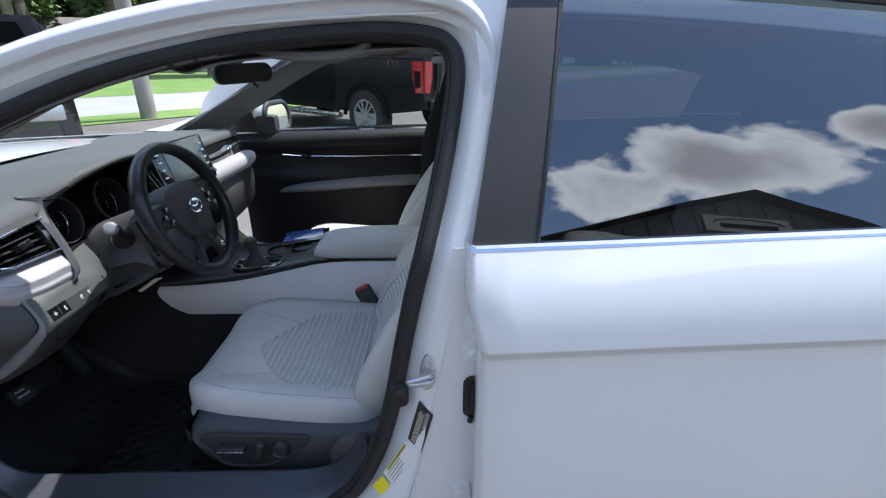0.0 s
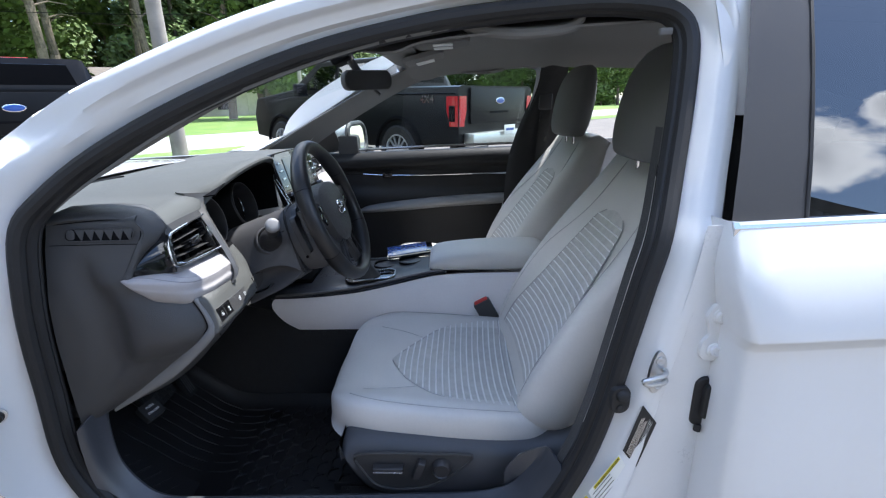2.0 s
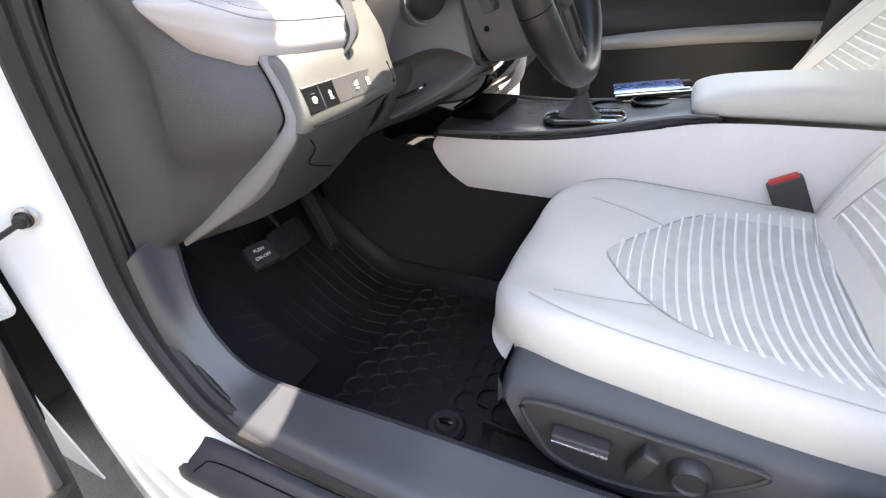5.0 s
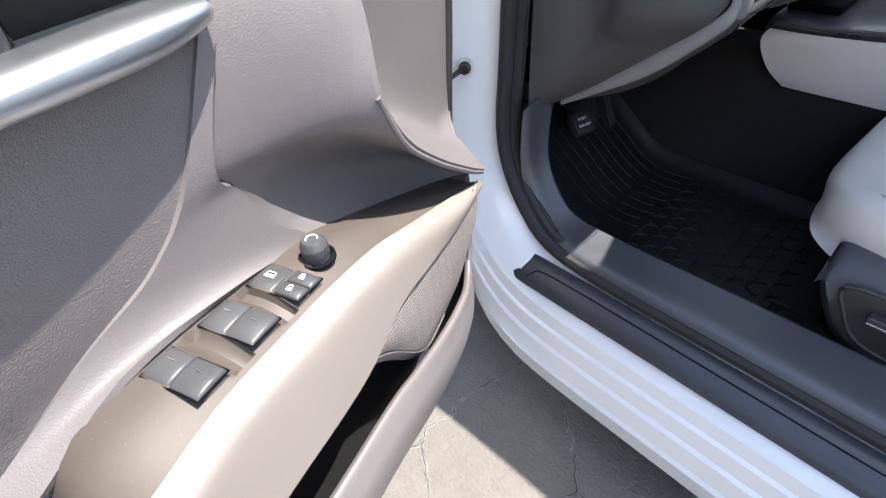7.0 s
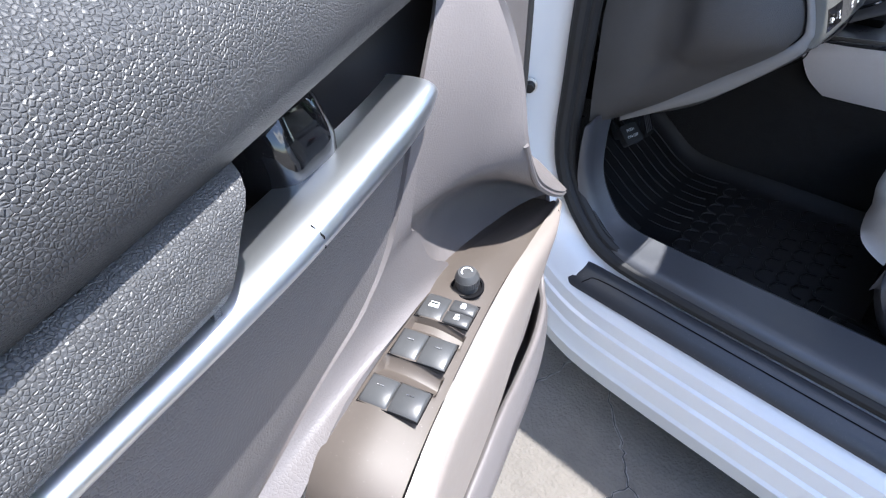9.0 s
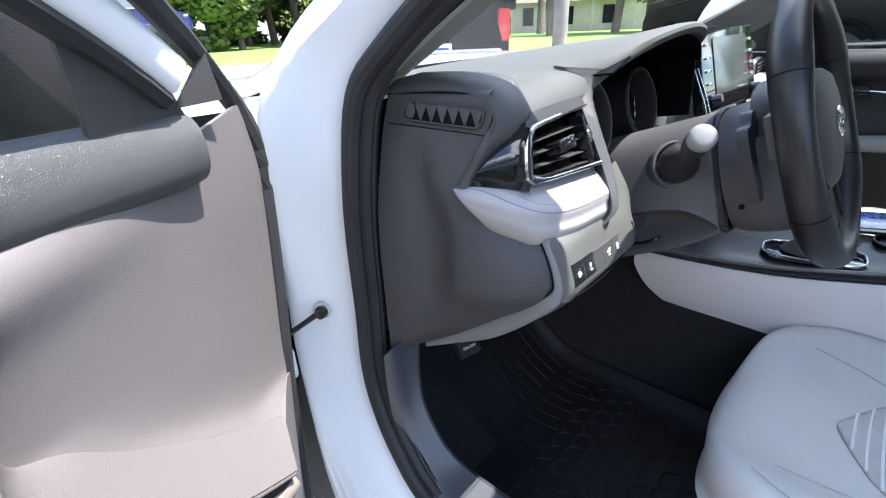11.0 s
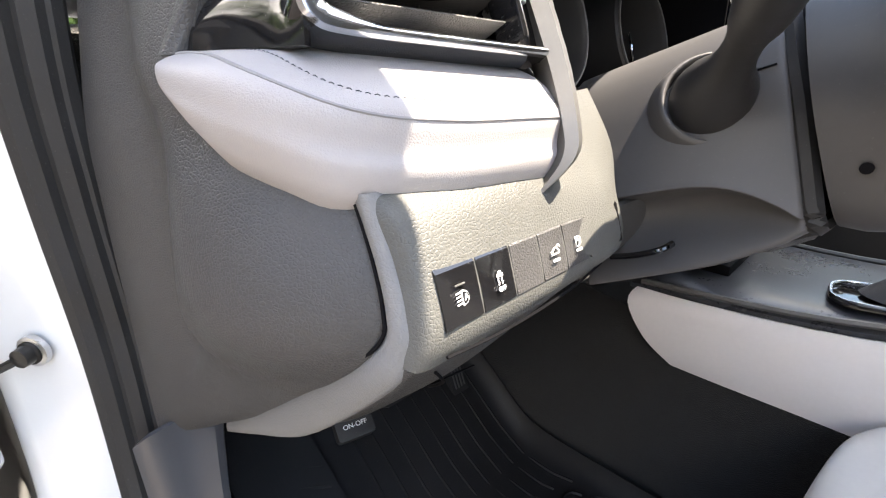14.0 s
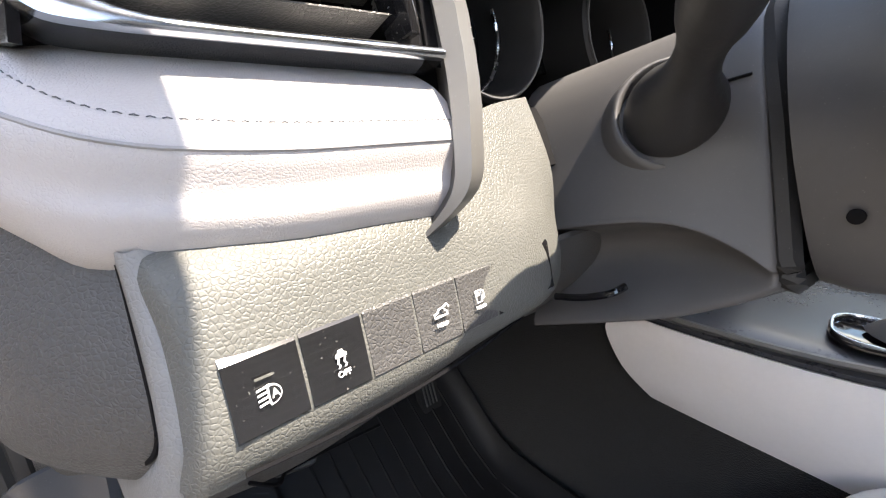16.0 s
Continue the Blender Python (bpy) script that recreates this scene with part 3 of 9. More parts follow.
def woods():
    kinds = [make_tree(17, 3.9, 3, 5200), make_tree(14, 3.6, 8, 4800), make_tree(7, 3.2, 12, 4200, False), make_tree(20, 3.8, 21, 5200), make_tree(19, 2.6, 31, 3600, True, .36)]
    rng = random.Random(5)
    spots = []
    for k in range(128):
        az, r = radians(-112 + 1.05 * k + rng.uniform(-.8, .8)), rng.uniform(48, 70)
        if -24 < math.degrees(az) < 40:
            r += 30
        spots.append((r * math.sin(az), r * math.cos(az)))
    for k in range(16):
        az, r = radians(rng.uniform(-100, -20)), rng.uniform(36, 47)
        if -42 < math.degrees(az) < -22:
            az -= .5
        spots.append((r * math.sin(az), r * math.cos(az)))
    for k in range(26):
        az, r = radians(-116 - 2.6 * k + rng.uniform(-1, 1)), rng.uniform(30, 44)
        spots.append((r * math.sin(az), r * math.cos(az)))
    for k in range(34):
        az, r = radians(-118 - 1.7 * k + rng.uniform(-1, 1)), rng.uniform(23, 29)
        copy_thing(kinds[2], pose(r * math.sin(az), r * math.cos(az), 0, 0, 0, 37 * k))
    for k in range(30):
        az, r = radians(-116 - 2.0 * k + rng.uniform(-1, 1)), rng.uniform(46, 62)
        copy_thing(kinds[k % 2], pose(r * math.sin(az), r * math.cos(az), 0, 0, 0, 53 * k))
    for x, y in ((-27, 33), (-31, 31), (-21, 34), (-17, 37), (-35, 28), (-39, 24), (-24, 38), (-14, 40), (-29, 36), (-33, 35)):
        copy_thing(kinds[4], pose(x, y, 0, 0, 0, 40 * x))
    for k, (x, y) in enumerate(spots):
        src = kinds[(k * 7 + k // 3) % 4] if k < 128 or k % 3 else kinds[4]
        if k < 4:
            kinds[k].location = (x, y, 0)
            continue
        if k == 128:
            kinds[4].location = (-24.5, 29.0, 0)
        copy_thing(src, pose(x, y, 0, 0, 0, rng.uniform(0, 360)))


woods()


def house():
    hs = thing("house", (-29, 41, 0), "low cream house with a tan shingle roof and porch posts", "house")
    m = pose(-29, 41, 0, 0, 0, 32)
    bm = box(B(), (0, 4, 1.3), (24, 8, 2.6), m)
    part("wall", bm, HOUSE_WALL, hs)
    bm = B()
    skin(bm, [[m @ Vector((x, y, z)) for x in (-13, 0, 13)] for y, z in ((-1.2, 2.5), (4, 4.4), (9.2, 2.5))])
    bmesh.ops.solidify(bm, geom=bm.faces[:], thickness=0.18)
    part("roof", bm, ROOF_SHINGLE, hs, "tan shingle roof")
    for k in range(7):
        bm = box(B(), (-11 + 3.6 * k, -0.9, 1.25), (0.16, 0.16, 2.5), m, 0.01)
        part("porch_post", bm, HOUSE_WALL, hs)
    for k in range(6):
        bm = box(B(), (-9.5 + 3.6 * k, -0.03, 1.35), (1.0, 0.1, 1.5), m, 0.02)
        part("window", bm, DARK, hs, "dark window")


house()


def poles():
    for x, y, r, h in ((-6.9, 11.3, 0.18, 9.5), (-10.5, 33.0, 0.14, 11.0)):
        ut = thing("utility_pole", (x, y, 0), "weathered wooden utility pole at the roadside", "pole", "utility poles")
        bm = tube(B(), [(x, y, h * k / 6) for k in range(7)], [r * (1 - 0.05 * k) for k in range(7)], 14)
        part("pole", bm, WOOD_POLE, ut)
    bm = B()
    for z in (6.6, 7.4):
        for a, b in (((-40, -20), (-6.9, 11.3)), ((-6.9, 11.3), (30, 55)), ((-50, 5), (-10.5, 33)), ((-10.5, 33), (30, 70))):
            bm = B()
            tube(bm, [(a[0] + (b[0] - a[0]) * k / 10, a[1] + (b[1] - a[1]) * k / 10, z - 1.2 * (1 - (k / 5 - 1) ** 2)) for k in range(11)], 0.014, 5)
            part("power_line", bm, DARK, None, "black overhead power line between the poles", category="cable", group="power lines")


poles()


def shop():
    """The low gabled building across the car park, behind the camera."""
    sh = thing("shop_building", (8.2, -10.2, 0), "dark metal-clad gabled shop building with a sign panel", "building")
    m = pose(8.2, -10.2, 0, 0, 0, 180)
    bm = B()
    prof = [(-8, 0), (-8, 3.9), (0, 7.0), (8, 3.9), (8, 0)]
    skin(bm, [[m @ Vector((x, y, z)) for x, z in prof] for y in (0, 16)], close_v=True, cap=True)
    part("wall", bm, SHOP_METAL, sh)
    bm = B()
    skin(bm, [[m @ Vector((x, y, z)) for x, z in ((-8.7, 3.72), (0, 7.1), (8.7, 3.72))] for y in (-0.5, 16.5)])
    bmesh.ops.solidify(bm, geom=bm.faces[:], thickness=0.15)
    part("roof", bm, SHOP_METAL, sh)
    for k in range(24):
        x = -7.7 + .67 * k
        bm = box(B(), (x, -.02, (6.9 - abs(x) * .388) / 2), (.03, .03, 6.9 - abs(x) * .388), m)
        part("wall_rib", bm, SHOP_METAL, sh)
    bm = plate(B(), rounded(2.3, 0.62, 0.04), 0.06, m @ axes((.35, -0.08, 5.75), (1, 0, 0), (0, 0, 1)), 0.01)
    sign = part("sign", bm, HOUSE_WALL, sh, "pale grey sign panel")
    bm = plate(B(), rounded(1.5, 0.17, 0.03), 0.02, m @ axes((.35, -0.12, 5.67), (1, 0, 0), (0, 0, 1)))
    part("bar", bm, DARK, sign)
    bm = tube(B(), [m @ Vector((.35 + .92 * math.cos(t), -.13, 5.76 + .20 * math.sin(t))) for t in [math.pi * k / 16 for k in range(17)]], .02, 5)
    part("arc", bm, DARK, sign)
    return sh


shop()


# ---- the white car: shell ----
APERTURE = [(-1.16, .785, .60), (-1.155, .785, .72), (-1.145, .78, .85), (-1.13, .778, .95), (-1.11, .785, 1.05), (-1.065, .80, 1.105), (-.97, .82, 1.175), (-.82, .855, 1.255), (-.63, .89, 1.33), (-.43, .915, 1.378), (-.28, .925, 1.398), (-.13, .93, 1.408), (-.03, .93, 1.402), (.012, .92, 1.385), (.028, .90, 1.345), (.02, .87, 1.26), (-.005, .82, 1.13), (-.03, .775, 1.03), (-.05, .765, .95), (-.075, .76, .83), (-.10, .76, .70), (-.135, .76, .58), (-.19, .76, .47), (-.27, .76, .405), (-.38, .762, .388), (-.6, .765, .385), (-.9, .765, .385), (-1.02, .768, .40), (-1.09, .775, .45), (-1.14, .782, .52)]
AP = catmull(APERTURE, 4, True)
AP_MID = Vector((-.55, .8, .85))


def outward(loop, i):
    n = len(loop)
    d = loop[(i + 1) % n] - loop[(i - 1) % n]
    o = Vector((-d.z, 0, d.x)).normalized()
    return o if o.dot(loop[i] - AP_MID) > 0 else -o


def ring(dist, dy, loop=AP):
    """The aperture's line moved outward by dist and sideways by dy; both may be functions of the outward direction."""
    out = []
    for i, p in enumerate(loop):
        o = outward(loop, i)
        d = dist(o) if callable(dist) else dist
        y = dy(o) if callable(dy) else dy
        out.append(p + o * d + Vector((0, y, 0)))
    return out


def mixed(top, front, bottom, rear):
    def f(o):
        t, b, fr, re = max(o.z, 0) ** 2, max(-o.z, 0) ** 2, max(-o.x, 0) ** 2, max(o.x, 0) ** 2
        return t * top + b * bottom + fr * front + re * rear
    return f


body = thing("car_shell", (-0.3, YC, 0.0), "white sedan body shell with its front door opening", "car")
bm = B()
LAYERS = [(-.004, -.004, -.004, -.004, .012, .012, .012, .012), (.012, .012, .012, .012, 0, 0, 0, 0),
          (.020, .03, .02, .026, -.004, -.012, -.010, -.006), (.024, .045, .033, .034, -.014, -.026, -.035, -.016),
          (.036, .066, .046, .042, -.018, -.040, -.062, -.022), (.040, .084, .064, .050, -.021, -.056, -.074, -.024),
          (.043, .092, .068, .056, -.031, -.064, -.078, -.026), (.046, .096, .072, .060, -.034, -.068, -.083, -.027),
          (.060, .104, .100, .064, -.036, -.073, -.087, -.027), (.064, .108, .104, .067, -.035, -.075, -.094, -.027),
          (.070, .112, .138, .069, -.030, -.076, -.098, -.026), (.075, .114, .143, .070, -.022, -.075, -.105, -.024),
          (.080, .116, .185, .071, -.010, -.07, -.109, -.02), (.084, .118, .192, .072, .006, -.05, -.115, -.012),
          (.087, .119, .240, .072, .03, -.03, -.108, 0), (.089, .119, .258, .072, .07, .0, -.085, .03)]
skin(bm, [ring(mixed(*l[:4]), mixed(*l[4:])) for l in LAYERS], close_v=True)
for v in bm.verts:
    if v.co.x < -.85 and v.co.z > 1.03:
        v.co.y = max(v.co.y, min(.712 + .55 * (v.co.z - 1.05), .80))
part("side_frame", bm, PAINT, body)
bm = B()
tube(bm, ring(-0.002, -0.006), 0.014, 10, True, up=(0, 1, 0))
tube(bm, ring(-0.011, 0.010), 0.012, 8, True, up=(0, 1, 0))
tube(bm, ring(-0.013, 0.018), 0.009, 8, True, up=(0, 1, 0))
part("door_seal", bm, RUBBER, body, "black rubber door seal")

# roof skin and headliner
roof_rows = []
for x, z0, crown, y0 in ((-.65, 1.405, .05, .96), (-.50, 1.44, .042, .90), (-.40, 1.462, .035, .90), (0.0, 1.485, .03, .91), (.5, 1.47, .03, .92), (1.0, 1.42, .03, .94), (1.35, 1.33, .03, .97)):
    roof_rows.append([((-.595 - .06 * (1 - (k / 3 - 1) ** 2)) if x < -.6 else x, y0 + (2 * YC - 2 * y0) * k / 6, z0 - .05 + (.05 + crown) * (1 - (k / 3 - 1) ** 4)) for k in range(7)])
part("roof", sheet(roof_rows, 0.004, 4, 3), PAINT, body)
part("headliner", sheet([[(p[0] + (.02 if i else .045), p[1] + (.04 if k < 3 else -.04 if k > 3 else 0), p[2] - (.055 if i else .012)) for k, p in enumerate(r)] for i, r in enumerate(roof_rows)], 0.004, 4, 3), HEADLINER, body, "light grey headliner")

# bonnet and wings
part("bonnet", sheet([[(x, .80 + 1.56 * k / 8, z + .05 * (1 - (k / 4 - 1) ** 2)) for k in range(9)] for x, z in ((-1.50, .985), (-1.8, .985), (-2.3, .95), (-2.75, .86), (-3.0, .74))], 0.004, 3, 2), PAINT, body)
for side in (0, 1):
    fl = (lambda p: Vector(p)) if side == 0 else flip
    rows = [[fl(p) for p in r] for r in (
        [(-1.29, .80, 1.03), (-1.275, .735, 1.0), (-1.275, .69, .93), (-1.275, .665, .80), (-1.275, .66, .6), (-1.275, .665, .42), (-1.275, .68, .22)],
        [(-1.6, .83, 1.01), (-1.6, .77, .99), (-1.6, .70, .92), (-1.6, .67, .80), (-1.6, .665, .6), (-1.6, .67, .42), (-1.6, .685, .22)],
        [(-2.4, .83, .96), (-2.4, .78, .94), (-2.4, .71, .88), (-2.4, .68, .78), (-2.4, .675, .6), (-2.4, .68, .42), (-2.4, .69, .3)],
        [(-3.0, .95, .78), (-3.0, .9, .76), (-3.0, .85, .72), (-3.0, .83, .66), (-3.0, .83, .55), (-3.0, .83, .42), (-3.0, .84, .3)])]
    part("wing", sheet(rows, 0.003, 3, 3), PAINT, body)
    # screen pillar, outside and inside
    rows = [[fl(p) for p in r] for r in (
        [(-1.62, .83, 1.0), (-1.60, .86, 1.03), (-1.54, .90, 1.035)],
        [(-1.25, .785, 1.075), (-1.22, .83, 1.135), (-1.22, .87, 1.155)],
        [(-.95, .845, 1.235), (-.95, .88, 1.26), (-.95, .942, 1.270)],
        [(-.62, .895, 1.375), (-.62, .94, 1.405), (-.62, 1.002, 1.402)])]
    if side:
        rows = [[(-1.50, 2.33, 1.0), (-1.44, 2.30, 1.03), (-1.30, 2.26, 1.03)], [(-1.12, 2.375, 1.075), (-1.12, 2.33, 1.115), (-1.12, 2.29, 1.125)],
                [(-.88, 2.315, 1.225), (-.87, 2.28, 1.250), (-.88, 2.24, 1.255)], [(-.62, 2.265, 1.375), (-.62, 2.23, 1.405), (-.62, 2.185, 1.405)]]
    part("screen_pillar", sheet(rows, 0.006, 4, 3), PAINT, body)
    rows = [[fl(p) for p in r] for r in (
        [(-1.115, .805, 1.03), (-1.16, .86, 1.036), (-1.22, .915, 1.030)],
        [(-1.04, .815, 1.10), (-1.07, .87, 1.102), (-1.10, .915, 1.098)],
        [(-.80, .86, 1.245), (-.83, .90, 1.243), (-.86, .93, 1.224)],
        [(-.55, .90, 1.335), (-.58, .95, 1.348), (-.64, .985, 1.335)],
        [(-.38, .92, 1.37), (-.38, 1.0, 1.405), (-.45, 1.05, 1.415)])]
    if side:
        rows = [[(-1.06, 2.36, 1.03), (-1.16, 2.33, 1.037), (-1.27, 2.30, 1.030)], [(-.98, 2.35, 1.09), (-1.05, 2.31, 1.113), (-1.10, 2.27, 1.125)],
                [(-.71, 2.26, 1.237), (-.78, 2.25, 1.255), (-.86, 2.235, 1.250)], [(-.505, 2.22, 1.334), (-.58, 2.20, 1.352), (-.655, 2.18, 1.345)], [(-.36, 2.20, 1.37), (-.38, 2.14, 1.405), (-.45, 2.10, 1.415)]]
    part("pillar_trim", sheet(rows, 0.005, 4, 4), HEADLINER, body, "grey pillar trim")
rows = [[(-1.56, .88, 1.03), (-1.66, 1.2, 1.02), (-1.69, YC, 1.02), (-1.66, 1.96, 1.02), (-1.56, 2.28, 1.03)],
        [(-1.12, .92, 1.215), (-1.20, 1.2, 1.225), (-1.23, YC, 1.23), (-1.20, 1.96, 1.225), (-1.12, 2.24, 1.215)],
        [(-.585, .975, 1.388), (-.625, 1.2, 1.418), (-.65, YC, 1.428), (-.625, 1.96, 1.418), (-.585, 2.185, 1.388)]]
bm = B()
skin(bm, surface(rows, 5, 4))
wind = part("windscreen", bm, SCREEN_GLASS, body, "clear laminated windscreen")
wind.visible_shadow = False

bm = sheet([[(-.59, .96, 1.384), (-.63, 1.2, 1.414), (-.655, YC, 1.424), (-.63, 1.96, 1.414), (-.59, 2.20, 1.384)],
            [(-.55, .96, 1.384), (-.585, 1.2, 1.404), (-.605, YC, 1.41), (-.585, 1.96, 1.404), (-.55, 2.20, 1.384)],
            [(-.50, .95, 1.390), (-.50, 1.2, 1.412), (-.50, YC, 1.418), (-.50, 1.96, 1.412), (-.50, 2.21, 1.390)]], .006, 4, 4)
part("header_trim", bm, HEADLINER, body, "light grey header trim")
# filler behind the upper pillar, roof rail over the rear door
part("pillar_top", sheet([[(.078, .842, 1.22), (.105, .838, 1.22)], [(.070, .862, 1.30), (.115, .856, 1.30)], [(.058, .888, 1.39), (.125, .882, 1.39)], [(.045, .907, 1.45), (.125, .902, 1.45)], [(.04, .915, 1.470), (.110, .914, 1.468)]], .003, 3, 3), PAINT, body)
for fl in (lambda p: Vector(p), flip):
    rows = [[fl((x, y + .03, z)), fl((x, y + .012, z + .004)), fl((x, y + .006, z + .018)), fl((x, y + .04, z + .032))] for x, y, z in ((-.10, .915, 1.466), (.05, .910, 1.478), (.2, .908, 1.485), (.6, .910, 1.470), (1.0, .930, 1.42), (1.35, .960, 1.34))]
    part("roof_rail", sheet(rows, .004, 3, 3), PAINT, body)

# far side of the shell: frame of the other front door
bm = B()
skin(bm, [[flip(p) for p in r] for r in (ring(-0.03, .03), ring(0.01, 0.0), ring(.06, -.02), ring(mixed(.12, .12, .2, .1), mixed(.0, -.06, -.1, .0)))], close_v=True)
part("far_side_frame", bm, PAINT, body)
part("rear_bulkhead", sheet([[(1.5, .75, z), (1.5, YC, z), (1.5, 2.41, z)] for z in (.3, .8, 1.3)], 0.01, 2, 2), DARK, body)
part("floor_pan", sheet([[(x, .80, .235), (x, YC, .235), (x, 2.36, .235)] for x in (-1.3, 0, 1.5)], 0.02, 2, 2), CARPET, body, "charcoal carpet")
part("firewall", sheet([[(-1.2, .80, .24), (-1.2, YC, .24), (-1.2, 2.36, .24)], [(-1.42, .80, .42), (-1.42, YC, .42), (-1.42, 2.36, .42)], [(-1.45, .80, .98), (-1.45, YC, .98), (-1.45, 2.36, .98)]], 0.01, 3, 2), CARPET, body, "charcoal carpet")


# ---- rear door ----
def belt_z(x):
    return 1.05 + 0.045 * (x - 0.05)


def rear_door():
    rd = thing("rear_door", (.5, .68, .25), "white rear door with a chrome belt strip and tinted window", "car door")
    bm = B()
    prof = [(.0, .735), (.02, .722), (-.02, .70), (-.06, .680), (-.10, .666), (-.13, .6580), (-.147, .6545), (-.1495, .6543), (-.152, .6556), (-.168, .6640), (-.171, .6648), (-.20, .6650), (-.30, .6620), (-.45, .655), (-.6, .655), (-.72, .665), (-.80, .69)]
    rows = []
    for x in (.022, .028, .04, .1, .4, .8, 1.2):
        inn = {.022: .04, .028: .008, .04: .0}.get(x, 0.0)
        lead = lambda z: .010 if z > -.06 else .010 + .024 * min(1, (-.06 - z) / .10)
        rows.append([(x + lead(z) * (1 if x < .3 else 0) + .006, y + inn, belt_z(x) + z) for z, y in prof])
    rows = [rows[0]] + rows
    rows[0] = [(p[0], p[1] + .05, p[2]) for p in rows[1]]
    skin(bm, rows)
    bmesh.ops.recalc_face_normals(bm, faces=bm.faces)
    part("door_skin", bm, PAINT, rd, smooth=50)
    bm = B()
    rows = []
    for x in (.047, .05, .3, .7, 1.2):
        z = belt_z(x)
        rows.append([(x, .735, z + .018), (x, .722, z + .018), (x, .716, z + .010), (x, .716, z - .006), (x, .724, z - .010), (x, .735, z - .010)])
    skin(bm, rows, close_v=True, cap=True)
    part("belt_strip", bm, CHROME, rd, "polished chrome belt strip")

    def glass_pt(x, f):
        z0 = belt_z(x) + .012
        zt = 1.474 - .06 * (x - .1) ** 2
        return Vector((x, .728 + .185 * f - .05 * f * (1 - f), z0 + (zt - z0) * f))
    bm = B()
    skin(bm, [[glass_pt(x0 + (.066 - .021 * (x0 - .048) / .108) * f, f) for f in (0, .25, .5, .75, 1)] for x0 in (.048, .055, .10, .15, .156)])
    bmesh.ops.solidify(bm, geom=bm.faces[:], thickness=0.008)
    part("pillar_cover", bm, SATIN, rd, "satin black pillar film")
    bm = B()
    skin(bm, [[glass_pt(x0 + .045 * f, f) + Vector((0, .006, 0)) for f in (0, .2, .4, .6, .8, 1)] for x0 in (.152, .4, .7, 1.0, 1.25)])
    bmesh.ops.recalc_face_normals(bm, faces=bm.faces)
    part("window_glass", bm, TINTED, rd, "dark tinted window glass", smooth=60)
    bm = tube(B(), [glass_pt(x, 1.02) + Vector((0, -.004, .0)) for x in (.09, .3, .6, .9, 1.2)], .009, 8)
    part("window_frame", bm, SATIN, rd)
    bm = tube(B(), [glass_pt(.159 + .045 * f, f) + Vector((0, .001, 0)) for f in (0, .2, .4, .6, .8, 1)], .004, 6)
    part("glass_run", bm, RUBBER, rd)


rear_door()


# ---- dashboard ----
PAD_GREY = material("pale_console_plastic", (0.80, 0.77, 0.77), 0.46, vary=0.04, scale=7, bump=0.25, bump_scale=420, bump_kind="leather", dist=0.0005)
PAD_SEAM = material("pad_seam_thread", (0.24, 0.235, 0.24), 0.6, vary=0.1, scale=60)
VENT_CHROME = material("vent_satin_chrome", (0.55, 0.57, 0.60), 0.16, metal=1.0, vary=0.04, scale=12, rough_vary=0.05)
SATIN_PLASTIC = material("satin_column_plastic", (0.068, 0.067, 0.070), 0.46, vary=0.08, scale=9, bump=0.12, bump_scale=900, dist=0.0004, dust=0.1)
SATIN_DARK = material("satin_dark_plastic", (0.022, 0.022, 0.024), 0.42, vary=0.08, scale=12, bump=0.1, bump_scale=900, dist=0.0004, dust=0.1)
STALK_CAP = material("light_grey_cap", (0.20, 0.20, 0.205), 0.42, vary=0.05, scale=40)
COWL_BLACK = material("matt_black_cowl", (0.010, 0.010, 0.011), 0.6, vary=0.2, scale=20)
def ribbon(a, b, lift, depth, n=4):
    """A raised band between two lines: lift is the way it stands proud, depth how far its edges go back."""
    a, b = catmull(a, n), catmull(b, n)
    lift, depth = Vector(lift), Vector(depth)
    bm = B()
    rows = [[p + depth for p in a], a, [p + (q - p) * .15 + lift for p, q in zip(a, b)], [p + (q - p) * .5 + lift * 1.25 for p, q in zip(a, b)], [p + (q - p) * .85 + lift for p, q in zip(a, b)], b, [q + depth for q in b]]
    return skin(bm, rows)


def on_rows(rows, u, v):
    """A point of a finer surface at u, v from 0 to 1."""
    i, j = u * (len(rows) - 1), v * (len(rows[0]) - 1)
    i0, j0 = min(int(i), len(rows) - 2), min(int(j), len(rows[0]) - 2)
    fi, fj = i - i0, j - j0
    return (rows[i0][j0] * (1 - fi) + rows[i0 + 1][j0] * fi) * (1 - fj) + (rows[i0][j0 + 1] * (1 - fi) + rows[i0 + 1][j0 + 1] * fi) * fj


